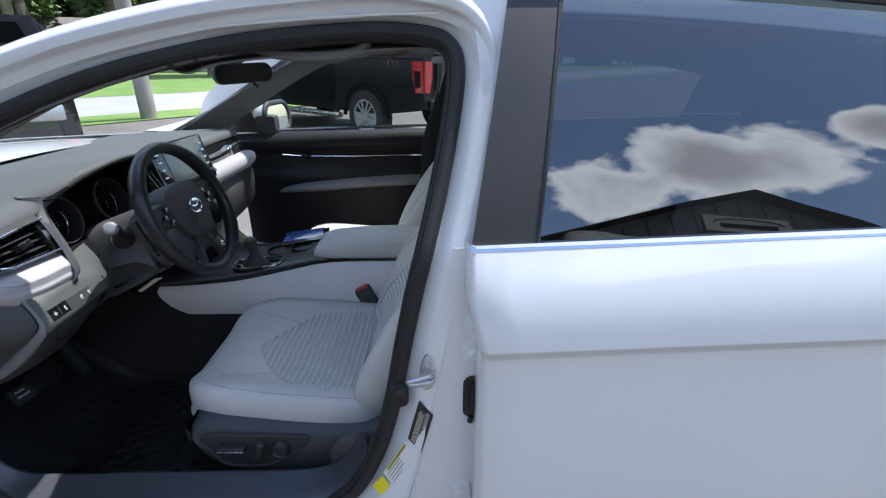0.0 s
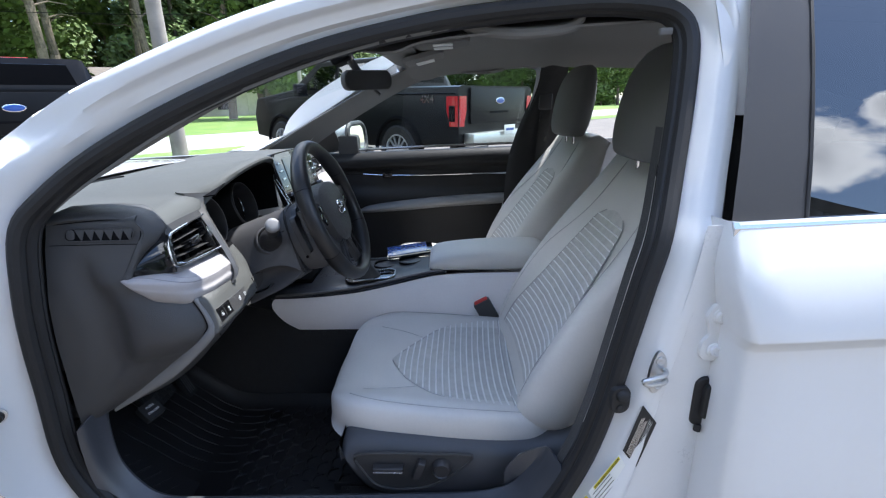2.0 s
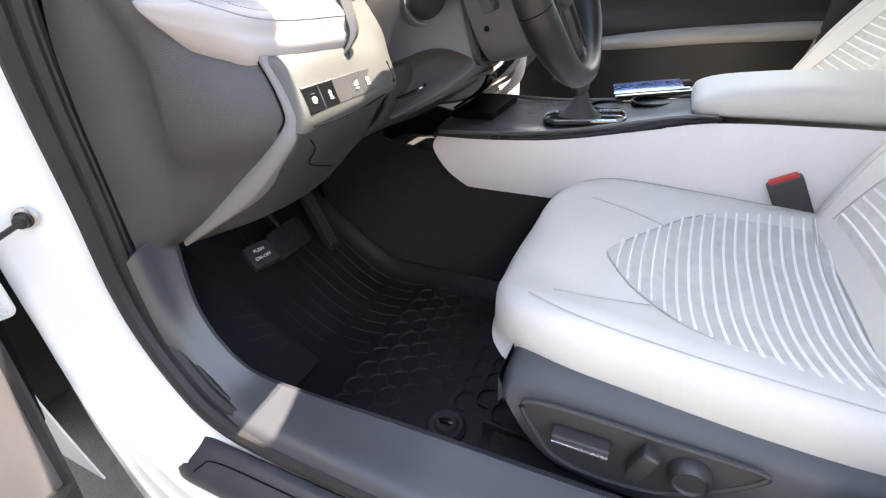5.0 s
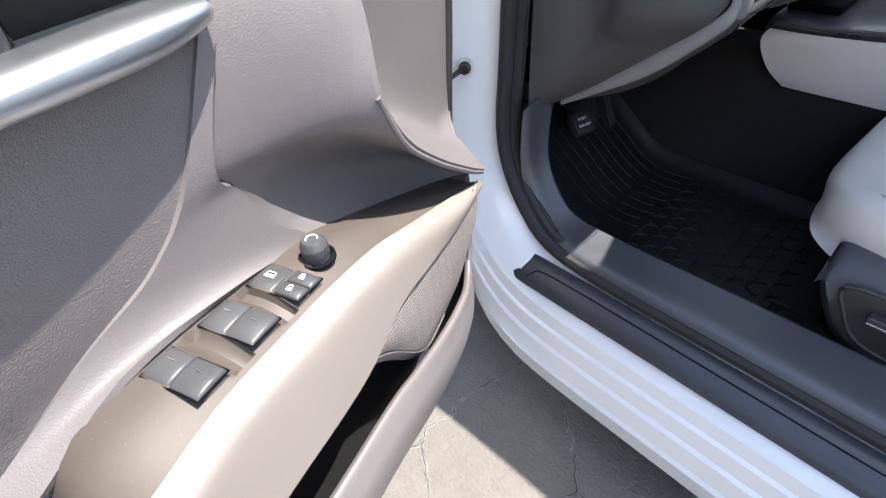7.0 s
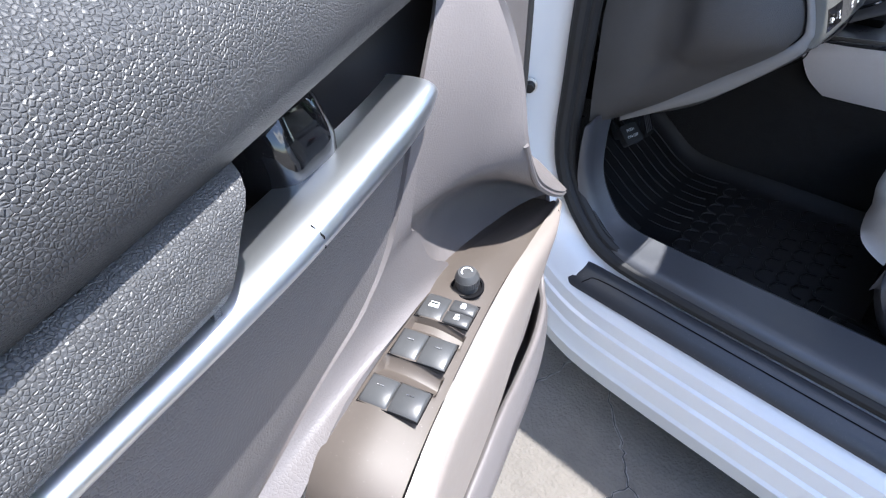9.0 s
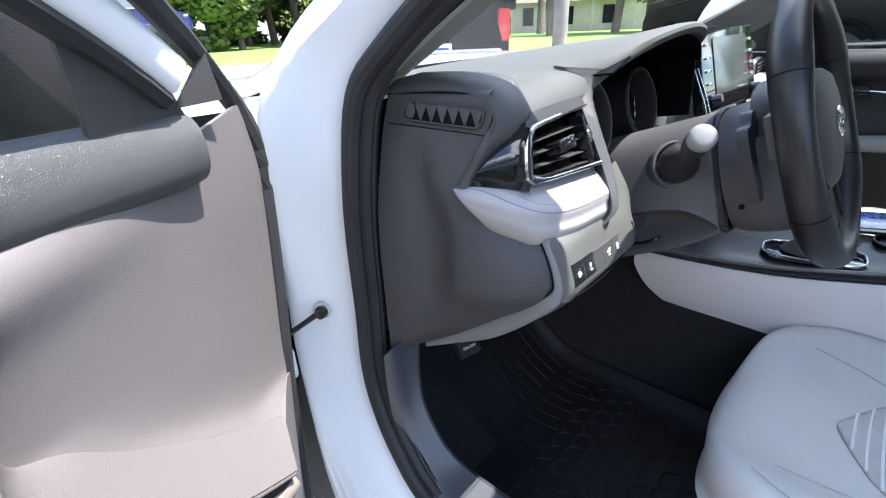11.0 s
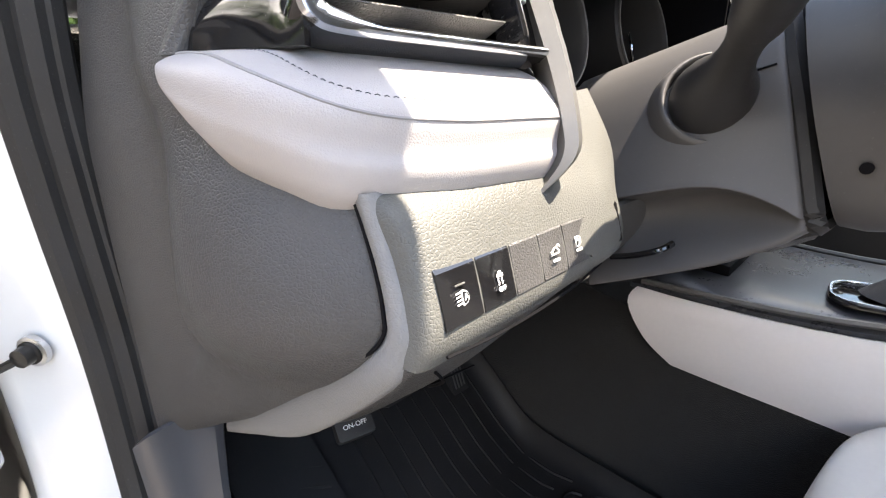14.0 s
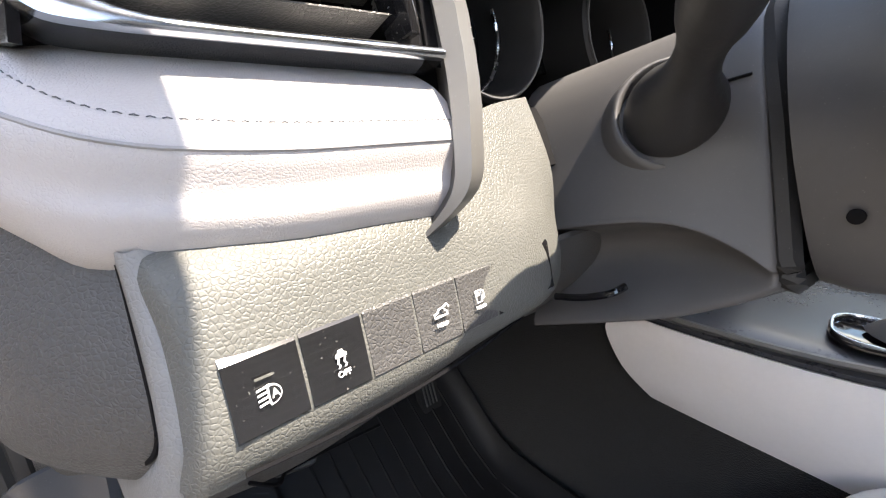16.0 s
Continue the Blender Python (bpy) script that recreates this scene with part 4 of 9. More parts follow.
def dashboard():
    da = thing("dashboard", (-1.1, YC, .6), "dashboard with a pale top, gloss black trims and chrome vents", "dashboard")
    V = Vector
    # soft top: driver's side with the instrument hood, then on to the passenger's side
    ys = [.882, .96, 1.02, 1.06, 1.12, 1.20, 1.28, 1.345, 1.385, 1.42, 1.48, 1.6, 1.8, 2.05, 2.27]
    edge = [(-.955, 1.046), (-.950, 1.056), (-.950, 1.062), (-.918, 1.078), (-.893, 1.098), (-.882, 1.110), (-.882, 1.113), (-.888, 1.107), (-.900, 1.092), (-.94, 1.062), (-.985, 1.048), (-.99, 1.045), (-.99, 1.045), (-.99, 1.045), (-1.0, 1.04)]
    roll = [(-.924, 1.023), (-.922, 1.03), (-.922, 1.034), (-.905, 1.058), (-.888, 1.080), (-.878, 1.094), (-.878, 1.097), (-.885, 1.090), (-.897, 1.075), (-.93, 1.045), (-.97, 1.028), (-.975, 1.02), (-.975, 1.02), (-.975, 1.02), (-.985, 1.015)]
    rows = [[(r[0], y, r[1]) for y, r in zip(ys, roll)], [(e[0], y, e[1]) for y, e in zip(ys, edge)]]
    for f in (.12, .35, .65, 1.0):
        rows.append([(e[0] + (-1.58 - e[0]) * f, y - (.03 * f if y < 1 else 0), e[1] + (1.012 - e[1]) * f ** .8 + .010 * math.sin(f * 3.1)) for y, e in zip(ys, edge)])
    rows = [[(p[0] - .03, p[1], p[2] + .002) for p in rows[0]]] + rows
    part("top_pad", sheet(rows, 0.005, 4, 4), DASH_SKIN, da, "pale grey soft top pad")
    bm = B()
    box(bm, (-1.36, 1.22, 1.046), (.025, .36, .006), None, .002)
    part("defroster_slot", bm, DARK, da)
    # outboard end cover
    cover = []
    for z, x0, x1, y0, y1, fold, bulge in ((1.055, -1.10, -.962, .838, .870, .5, 0), (1.049, -1.10, -.955, .8265, .8480, .5, 0), (1.027, -1.102, -.942, .8205, .8450, .5, 0), (1.0, -1.105, -.946, .8140, .8370, .5, 0), (.945, -1.11, -.958, .806, .824, .55, .004), (.915, -1.113, -.915, .802, .842, .50, .008), (.887, -1.115, -.880, .800, .858, .46, .020),
                                       (.85, -1.118, -.859, .80, .858, .44, .026), (.818, -1.12, -.860, .80, .855, .44, .026), (.79, -1.12, -.888, .80, .851, .48, .016), (.765, -1.12, -.922, .80, .848, .55, .005), (.70, -1.12, -1.0, .80, .850, .5, .0), (.645, -1.118, -1.084, .80, .853, .5, 0)):
        r = []
        for f in (0, .2, fold - .12, fold, fold + .14, .8, .93, 1):
            y = y0 + (y1 - y0) * (f if z > .96 else .55 * f + .45 * f ** 3)
            y += .010 * math.exp(-((f - fold + .10) / .09) ** 2) * (bulge > .003)
            y -= bulge * max(0, min(1, (f - fold) / .16)) * (1 - max(0, (f - .80) / .20) ** 2)
            r.append((x0 + (x1 - x0) * f, y, z))
        cover.append(r)
    cov_rows = surface(cover, 4, 4)
    cov = part("end_cover", sheet(cover, 0.004, 4, 4), BLACK_PLASTIC, da, "charcoal grained end cover")
    bm = tube(B(), [on_rows(cov_rows, .222 + .012 * f, .04 + .92 * f) + V((.0002, -.0002, 0)) for f in [k / 24 for k in range(25)]], .0008, 5)
    part("seam", bm, DARK, cov)
    # side window demister: recess and slanted blades
    mv = axes((-1.0125, .8305, 1.0275), (1, .147, -.03), (0, .24, 1))
    bm = plate(B(), [(x * 1.0 + y * .15, y) for x, y in rounded(.112, .0205, .0085)], .0015, mv, .0005)
    grille = part("demister_vent", bm, DARK, da, "black side demister slot")
    for k in range(6):
        bm = B()
        plate(bm, [(-.0075, .0098), (.0030, -.0095), (.0048, -.0095), (.0100, .0098)], .0012, mv @ Matrix.Translation((-.033 + .0160 * k, 0, .0014)), .0003)
        part("slat", bm, BLACK_PLASTIC, grille)
    bm = plate(B(), rounded(.014, .018, .006), .002, mv @ Matrix.Translation((-.047, 0, .0014)), .0008)
    part("stub", bm, BLACK_PLASTIC, grille)
    bm = tube(B(), [mv @ V((x * 1.0 + y * .15, y, .001)) for x, y in rounded(.115, .0225, .0095)], .0011, 5, True)
    part("slot_bead", bm, BLACK_PLASTIC, grille)
    # corner between end cover, top and vent
    roll = [((-1.100, .826, 1.046), (-1.100, .838, 1.062), (-1.105, .900, 1.066)), ((-1.058, .832, 1.0500), (-1.056, .845, 1.0645), (-1.06, .905, 1.068)),
            ((-1.010, .840, 1.0525), (-1.008, .858, 1.0655), (-1.01, .911, 1.068)), ((-.978, .848, 1.0500), (-.973, .874, 1.0605), (-.974, .913, 1.0645)),
            ((-.957, .8505, 1.0420), (-.948, .870, 1.0470), (-.948, .899, 1.0530)), ((-.946, .8435, 1.0270), (-.936, .8575, 1.0285), (-.921, .8825, 1.0300)),
            ((-.950, .8365, 1.0100), (-.941, .8440, 1.0100), (-.929, .8640, 1.0080)), ((-.957, .8295, .9930), (-.948, .8335, .9920), (-.944, .8485, .9910)),
            ((-.966, .8235, .9720), (-.957, .8240, .9700), (-.957, .8300, .9680)), ((-.977, .8150, .9480), (-.969, .8125, .9470), (-.962, .8170, .9470))]
    rows = []
    for p, q, r in roll:
        p, q, r = V(p), V(q), V(r)
        back = V((-.004, .006, -.002))
        rows.append([p + back, p, p + (q - p) * .35 + (q - (p + r) / 2) * .22, q, q + (r - q) * .6 + (q - (p + r) / 2) * .10, r, r + V((-.003, .004, -.008))])
    part("corner_moulding", sheet(rows, .002, 6, 3), BLACK_PLASTIC, da, "charcoal rolled corner moulding", smooth=70)
    bm = tube(B(), catmull([V(p) + V((.0004, .0006, -.0006)) for p, q, r in roll], 6), .0011, 6)
    part("edge_bead", bm, DARK, da)
    # curved lip round the end cover's lower edge, outside light put into its colour
    inner = [(-.8845, .8560, .893), (-.8765, .8555, .880), (-.867, .8545, .862), (-.8605, .8535, .843), (-.8605, .8520, .829), (-.879, .8480, .809), (-.95, .847, .752), (-1.02, .849, .700), (-1.086, .851, .653)]
    bm = ribbon(inner, [(-.8715, .8588, .893), (-.8660, .8603, .880), (-.8572, .8615, .862), (-.8490, .8602, .843), (-.8462, .8572, .827), (-.857, .8512, .801), (-.934, .846, .729), (-1.01, .847, .681), (-1.083, .848, .638)], (.002, -.0045, -.0005), (0, .035, 0), 6)
    part("lip", bm, LIP_LIT, da, smooth=80)
    bm = tube(B(), catmull([V(p) + V((.0012, -.0030, 0)) for p in inner], 5), .0011, 5)
    part("lip_gap", bm, DARK, da)
    # switch panel, lower cover and knee cover in one skin
    P = [[(-.905, .985, .945), (-.905, 1.0, .945), (-.905, 1.02, .945), (-.907, 1.05, .942), (-.912, 1.085, .935)],
         [(-.8640, .863, .8835), (-.8620, .90, .8845), (-.8620, .97, .8850), (-.866, 1.03, .888), (-.876, 1.078, .894)],
         [(-.8525, .865, .866), (-.8515, .90, .866), (-.8515, .97, .866), (-.8520, 1.035, .866), (-.866, 1.074, .864)],
         [(-.8415, .862, .834), (-.8405, .90, .834), (-.8405, .97, .834), (-.8415, 1.040, .834), (-.861, 1.080, .833)],
         [(-.8440, .858, .818), (-.8425, .90, .820), (-.8435, .97, .822), (-.851, 1.04, .822), (-.872, 1.085, .821)],
         [(-.873, .852, .783), (-.866, .90, .788), (-.869, .97, .792), (-.877, 1.04, .795), (-.896, 1.09, .797)],
         [(-.945, .852, .727), (-.927, .90, .730), (-.925, .97, .734), (-.93, 1.04, .737), (-.94, 1.10, .740)],
         [(-1.01, .853, .680), (-.99, .90, .677), (-.98, .97, .677), (-.985, 1.04, .68), (-1.0, 1.10, .69)],
         [(-1.083, .855, .640), (-1.08, .90, .637), (-1.08, .97, .637), (-1.08, 1.04, .64), (-1.08, 1.10, .655)]]
    P = [[V(p) for p in r] for r in P]
    P[0] = [V((-.884, .862, .892)), V((-.884, .90, .896)), V((-.880, .97, .905)), V((-.892, 1.03, .925)), V((-.900, 1.080, .930))]
    P = [[r[0] + V((-.013, -.006, 0)), r[0] + V((-.004, -.0035, 0)), r[0] + V((0, .003, 0))] + r[1:] for r in P]
    part("switch_panel", sheet(P[:5], 0.004, 5, 5), GREY_PLASTIC, da, smooth=80)
    # the same panel below the switches, its shade put in as darker plastic
    P[4] = [p + V((-.0008, 0, .0010)) for p in P[4]]
    P = P[:5] + [[p + V((-.004, .006, 0)) if k < 3 else p for k, p in enumerate(r)] for r in P[5:]]
    part("knee_panel", sheet(P[4:], 0.004, 5, 5), BLACK_PLASTIC, da, "lower knee panel darkened for its shade", smooth=80)
    # row of switches
    seven = [.8665, .8930, .9190, .9440, .9690, .9940, 1.0195, 1.0445]
    for k in range(7):
        y0, y1 = seven[k] + .0007, seven[k + 1] - .0007
        bend = lambda y: 0 if y < .99 else .03 * (y - .99)
        yy = [y0, (y0 + y1) / 2, y1]
        rows = [[V((-.8460 - bend(y) + .0090 * f + (.0016 if 0 < f < 1 else 0), y, .8612 - .0275 * f - .03 * bend(y))) for y in yy] for f in (0, .06, .5, .94, 1)]
        bm = B()
        skin(bm, rows)
        bmesh.ops.recalc_face_normals(bm, faces=bm.faces)
        bmesh.ops.solidify(bm, geom=bm.faces[:], thickness=.006)
        s = part("switch", bm, PIANO if k in (0, 1, 5, 6) else BLACK_PLASTIC, da, "black push switch" if k != 2 else "blank black switch cover", smooth=30)
        mid = V((-.8475 - bend((y0 + y1) / 2) + .0045 + .0046, (y0 + y1) / 2, .8482))
        ms = axes(mid - V((0, 0, .0015)), (0, 1, 0), (-.33, 0, 1)) @ Matrix.Diagonal((.66, .66, 1, 1))
        w = .0006
        if k == 0:
            bm = B()
            for i in range(4):
                plate(bm, [(-.0062, .004 - .0026 * i - w), (-.0012, .0046 - .0026 * i - w), (-.0012, .0046 - .0026 * i + w * .6), (-.0062, .004 - .0026 * i + w * .6)], .0003, ms)
            plate(bm, [(-.0006 + .0066 * math.cos(a) * (1 if math.cos(a) > 0 else .1), .0055 * math.sin(a)) for a in [i * math.pi / 10 for i in range(20)]], .0002, ms)
            part("headlamp_icon", bm, WHITE_INK, s)
            bm = plate(B(), [(.0002 + .0052 * math.cos(a) * (1 if math.cos(a) > 0 else .1), .0044 * math.sin(a)) for a in [i * math.pi / 10 for i in range(20)]], .0002, ms @ Matrix.Translation((0, 0, .0003)))
            part("icon_field", bm, PIANO, s)
            lettering("letter", "A", .0065, ms @ Matrix.Translation((.0024, 0, .0006)), WHITE_INK, s)
            bm = plate(B(), rounded(.010, .0012, .0004, 2), .0003, ms @ Matrix.Translation((-.001, .0098, .0004)))
            part("lamp_slit", bm, GREY_PLASTIC, s)
        if k == 1:
            bm = plate(B(), [(-.0035, 0), (.0035, 0), (.0035, .002), (.002, .0025), (.0015, .0042), (-.0015, .0042), (-.002, .0025), (-.0035, .002)], .0003, ms @ Matrix.Translation((.0015, .003, 0)))
            for dx in (-.0022, .0018):
                plate(bm, [(dx - .0008, -.0035), (dx + .0002, -.0035), (dx + .0012, -.002), (dx, -.0005), (dx + .0008, .0018), (dx - .0002, .0018), (dx - .001, -.0005), (dx + .0002, -.002)], .0003, ms @ Matrix.Translation((.0015, .0005, 0)))
            part("skid_icon", bm, WHITE_INK, s)
            lettering("letters", "OFF", .0048, ms @ Matrix.Translation((.0012, -.0062, .0004)), WHITE_INK, s)
        if k == 3:
            bm = B()
            tube(bm, [ms @ V((x, y, .0002)) for x, y in ((-.006, .001), (-.0055, .0032), (-.0025, .0042), (-.001, .0062), (.0028, .0062), (.0045, .0036), (.006, .003), (.0058, .001))], .00045, 5, True)
            tube(bm, [ms @ V((x, y, .0002)) for x, y in ((.003, .0068), (.0062, .0078), (.0078, .0058))], .00045, 5)
            part("boot_icon", bm, WHITE_INK, s)
        if k == 4:
            bm = B()
            tube(bm, [ms @ V((x, y, .0002)) for x, y in ((-.0035, -.001), (-.0035, .0075), (.0018, .0075), (.0018, -.001))], .00045, 5, True)
            tube(bm, [ms @ V((x, y, .0002)) for x, y in ((.0018, .0075), (.0042, .0062), (.0042, .001), (.003, .0008), (.003, .003))], .00045, 5)
            plate(bm, [(-.0022, .0035), (.0006, .0035), (.0006, .0062), (-.0022, .0062)], .0002, ms)
            part("fuel_icon", bm, WHITE_INK, s)
        if k in (3, 4):
            lettering("letters", "HOLD", .0036, ms @ Matrix.Translation((0, -.0045, .0004)), WHITE_INK, s)
    # bright strip for sun caught there, and the fuse cover's seam below the switches
    bm = B()
    rng = random.Random(4)
    rows = [[V((-.8386 - (0 if y < .98 else .09 * (y - .98)) + rng.uniform(0, .0004), y, z + rng.uniform(-.0004, .0004))) for z in (.8305, .828, .8258)] for y in [.905 + .0016 * i for i in range(62)]]
    skin(bm, rows)
    part("sunlit_strip", bm, SATIN_CHROME, da, "silver strip put in for sunlight under the switches", smooth=0)
    bm = tube(B(), catmull([(-.8365, .868, .8215), (-.834, .91, .8205), (-.835, .97, .8215), (-.840, 1.02, .8235)], 4), .0009, 5)
    tube(bm, catmull([(-.848, .872, .806), (-.855, .885, .79), (-.885, .905, .762), (-.905, .97, .735)], 4), .0009, 5)
    part("cover_seam", bm, DARK, da)

    # padded bolster
    st = [((-.980, .8165, .9445), (-.982, .8145, .9430), (-.980, .8155, .9405)),
          ((-.962, .8195, .9480), (-.964, .8085, .938), (-.957, .814, .922)),
          ((-.935, .8275, .949), (-.929, .8115, .934), (-.931, .818, .9065)),
          ((-.912, .839, .949), (-.896, .8225, .928), (-.903, .832, .8940)),
          ((-.902, .860, .948), (-.874, .851, .920), (-.8800, .8500, .8870)),
          ((-.896, .90, .946), (-.8615, .900, .9155), (-.8660, .895, .8845)),
          ((-.890, .95, .943), (-.8580, .948, .9145), (-.8615, .945, .8835)),
          ((-.886, .988, .941), (-.8570, .985, .9135), (-.8600, .968, .8830))]
    rings = []
    for t, m, l in st:
        t, m, l = V(t), V(m), V(l)
        b = (t + l) / 2
        back = (b - m)
        size = (t - l).length
        rings.append([t, t + (m - t) * .45 + (m - b) * .33, m + V((0, 0, size * .10)), m - V((0, 0, size * .13)), l + (m - l) * .45 + (m - b) * .27, l, l + back * .9, t + back * .9])
    fine = surface(rings, 5, 4, True)
    bm = B()
    skin(bm, fine, close_v=True, cap=True)
    bol = part("padded_bolster", bm, PAD_LEATHER, da, "pale stitched leatherette bolster", smooth=60)

    def pad(u, v):
        return on_rows(fine, u, v)
    bm = B()
    ease = lambda f: (lambda g: g * g * (3 - 2 * g))(max(0, min(1, f)))
    low = [pad(.06 + .94 * s, .035 + .235 * ease((s - .10) / .52)) for s in [i / 48 for i in range(49)]]
    tube(bm, low, .00085, 6)
    part("piping_groove", bm, PAD_SEAM, bol)
    bm = B()
    for i in range(52):
        s = i / 52
        f = lambda s: pad(.36 + .64 * s, .008 + .165 * ease(s / .46 + .06))
        p, q = f(s), f(s + .6 / 52)
        out = V((.0006, -.0002, .0006))
        tube(bm, [p, (p + q) / 2 + out * .7, q], .00022, 5)
    part("stitching", bm, SILL_PLASTIC, bol, "dark blue-grey stitching")

    # corner vent
    TL, TR, BL, BR = V((-.9155, .860, 1.0145)), V((-.9185, 1.006, 1.0235)), V((-.8945, .8370, .9560)), V((-.8795, .990, .9500))

    def face(u, v, d=0.0):
        p = (BL * (1 - u) + BR * u) * (1 - v) + (TL * (1 - u) + TR * u) * v
        n = (BR - BL).cross(TL - BL).normalized()
        return p + n * d
    n = (BR - BL).cross(TL - BL).normalized()
    front = 1 if n.x > 0 else -1
    vent = part("air_vent", skin(B(), [[face(u, v, -.035 * front) for u in (0, .5, 1)] for v in (0, .5, 1)]), DARK, da, "black air vent in a chrome surround")
    bm = B()
    for (u0, v0), (u1, v1) in (((0, 0), (1, 0)), ((0, 1), (1, 1)), ((0, 0), (0, 1)), ((1, 0), (1, 1))):
        skin(bm, [[face(u, v, -.035 * front) for u, v in ((u0, v0), (u1, v1))], [face(.06 + .92 * u, .07 + .86 * v, -.004 * front) for u, v in ((u0, v0), (u1, v1))]])
    part("duct", bm, PIANO, vent)
    line = catmull([face(1.0, .985, .003 * front), face(.55, .99, .003 * front), face(.22, .985, .003 * front), face(.10, .95, .003 * front), face(.035, .80, .003 * front), face(.02, .5, .003 * front), face(.02, .2, .003 * front), face(.06, .07, .003 * front), face(.16, .02, .003 * front), face(.55, .015, .003 * front), face(1.0, .02, .003 * front)], 6)
    bm = B()
    rows = []
    mid = face(.55, .5, .003 * front)
    along = (BR - BL).normalized()
    wall = []
    for i, p in enumerate(line):
        inn = n.cross(line[min(i + 1, len(line) - 1)] - line[max(i - 1, 0)]).normalized()
        inn = inn if inn.dot(mid - p) > 0 else -inn
        f = max(0, min(1, (.045 - (p - BL).dot(along)) / .035))
        inn = inn * (1.05 + 1.7 * f * f * (3 - 2 * f))
        out = inn.normalized() * .0018
        rows.append([p - out - n * front * .0015, p - out * .6 + n * front * .0018, p + inn * .0008 + n * front * .0026, p + inn * .0030 + n * front * .0012, p + inn * .0042 - n * front * .003, p + inn * .0045 - n * front * .014])
        wall.append([p - out - n * front * .0015, p - out * 1.5 - n * front * .005, p - out * 1.5 - n * front * .016])
    skin(bm, rows)
    part("chrome_surround", bm, VENT_CHROME, vent, "satin chrome surround", smooth=60)
    part("surround_side", skin(B(), wall), PIANO, vent, "gloss black side")
    for v in (.27, .49, .70):
        bm = B()
        skin(bm, [[face(.08, v, -.004 * front), face(.86, v, -.004 * front)], [face(.08, v + .01, -.004 * front), face(.86, v + .01, -.004 * front)], [face(.08, v + .07, -.026 * front), face(.86, v + .07, -.026 * front)], [face(.08, v - .03, -.026 * front), face(.86, v - .03, -.026 * front)]], close_u=True)
        part("vane", bm, BLACK_PLASTIC, vent)
    for u in (.22, .38, .54, .70, .80):
        bm = B()
        skin(bm, [[face(u, .05, -.022 * front), face(u, .95, -.022 * front)], [face(u + .02, .05, -.034 * front), face(u + .02, .95, -.034 * front)]])
        bmesh.ops.solidify(bm, geom=bm.faces[:], thickness=.0012)
        part("rear_vane", bm, BLACK_PLASTIC, vent)
    bm = B()
    skin(bm, [[face(.10, .085, -.002 * front), face(.87, .10, -.002 * front)], [face(.10, .10, -.004 * front), face(.87, .115, -.004 * front)], [face(.10, .13, -.026 * front), face(.87, .14, -.026 * front)]])
    part("lower_ledge", bm, SATIN_CHROME, vent, "satin silver ledge")
    bm = box(B(), (0, 0, 0), (.034, .014, .026), axes(face(.49, .49, .001 * front), TR - TL, TL - BL), .004)
    knob = part("vane_tab", bm, PIANO, vent)
    bm = box(B(), (0, .0072, .0100), (.031, .0022, .006), axes(face(.49, .49, .001 * front), TR - TL, TL - BL), .001)
    part("tab_cap", bm, SATIN_CHROME, knob)
    bm = box(B(), (0, 0, 0), (.006, .058, .02), axes(face(.87, .5, -.004 * front), TR - TL, TL - BL), .002)
    part("bezel", bm, PIANO, vent)
    bm = B()
    mw = axes(face(.915, .50, -.008 * front), n * front, TL - BL)
    for i in range(22):
        a = 2 * math.pi * i / 22
        box(bm, (.0145 * math.cos(a), .0145 * math.sin(a), 0), (.0032, .0026, .008), mw, .0004)
    lathe(bm, [(.0135, -.0045), (.0145, -.003), (.0145, .003), (.0135, .0045)], mw, 22)
    part("thumbwheel", bm, SATIN_CHROME, vent)
    bm = B()
    skin(bm, [[face(.9, 0, -.006 * front), face(1.06, 0, -.006 * front)], [face(.9, 1, -.006 * front), face(1.06, 1, -.006 * front)]])
    part("wheel_plate", bm, PIANO, vent)
    # gloss trim outboard of the vent
    bm = sheet([[(-.968, .8195, .9485), (-.945, .8290, .9495), (-.915, .8375, .9500), (-.892, .842, .9505)],
                [(-.960, .826, .962), (-.938, .8365, .968), (-.912, .8445, .970), (-.897, .846, .972)],
                [(-.945, .848, .990), (-.930, .852, .993), (-.915, .854, .994), (-.905, .853, .994)],
                [(-.930, .880, 1.022), (-.926, .874, 1.020), (-.920, .868, 1.018), (-.912, .864, 1.017)]], .003, 4, 4)
    part("gloss_trim", bm, PIANO, da, "gloss black trim")
    bm = sheet([[(-.926, .884, 1.027), (-.914, .864, 1.0145)], [(-.924, .93, 1.031), (-.912, .93, 1.0195)], [(-.920, 1.0, 1.034), (-.908, .99, 1.0245)]], .003, 3, 3)
    part("gloss_edge", bm, DOOR_BLACK, da)
    # blade between vent and instruments
    a = catmull([(-.960, 1.015, 1.067), (-.938, 1.012, 1.040), (-.908, 1.004, .995), (-.878, .992, .950), (-.856, .978, .918), (-.849, .971, .898), (-.858, .961, .8755)], 6)
    b = catmull([(-.912, 1.046, 1.062), (-.914, 1.036, 1.040), (-.889, 1.018, .995), (-.858, 1.003, .950), (-.838, .987, .918), (-.835, .979, .897), (-.855, .963, .8745)], 6)
    wd = [1, .95, .85, .75, .65, .6, .58, .55, .52, .5, .48, .46]
    b = [p + (q - p) * (wd[i // 2] if i // 2 < 12 else .46) for i, (p, q) in enumerate(zip(a, b))]
    bm = B()
    skin(bm, [[p + V((-.02, .012, 0)) for p in a], a, [p + (q - p) * .12 + V((.001, -.003, 0)) for p, q in zip(a, b)], [p + (q - p) * .88 + V((.002, -.003, .001)) for p, q in zip(a, b)], b, [q + V((-.004, .010, 0)) for q in b]])
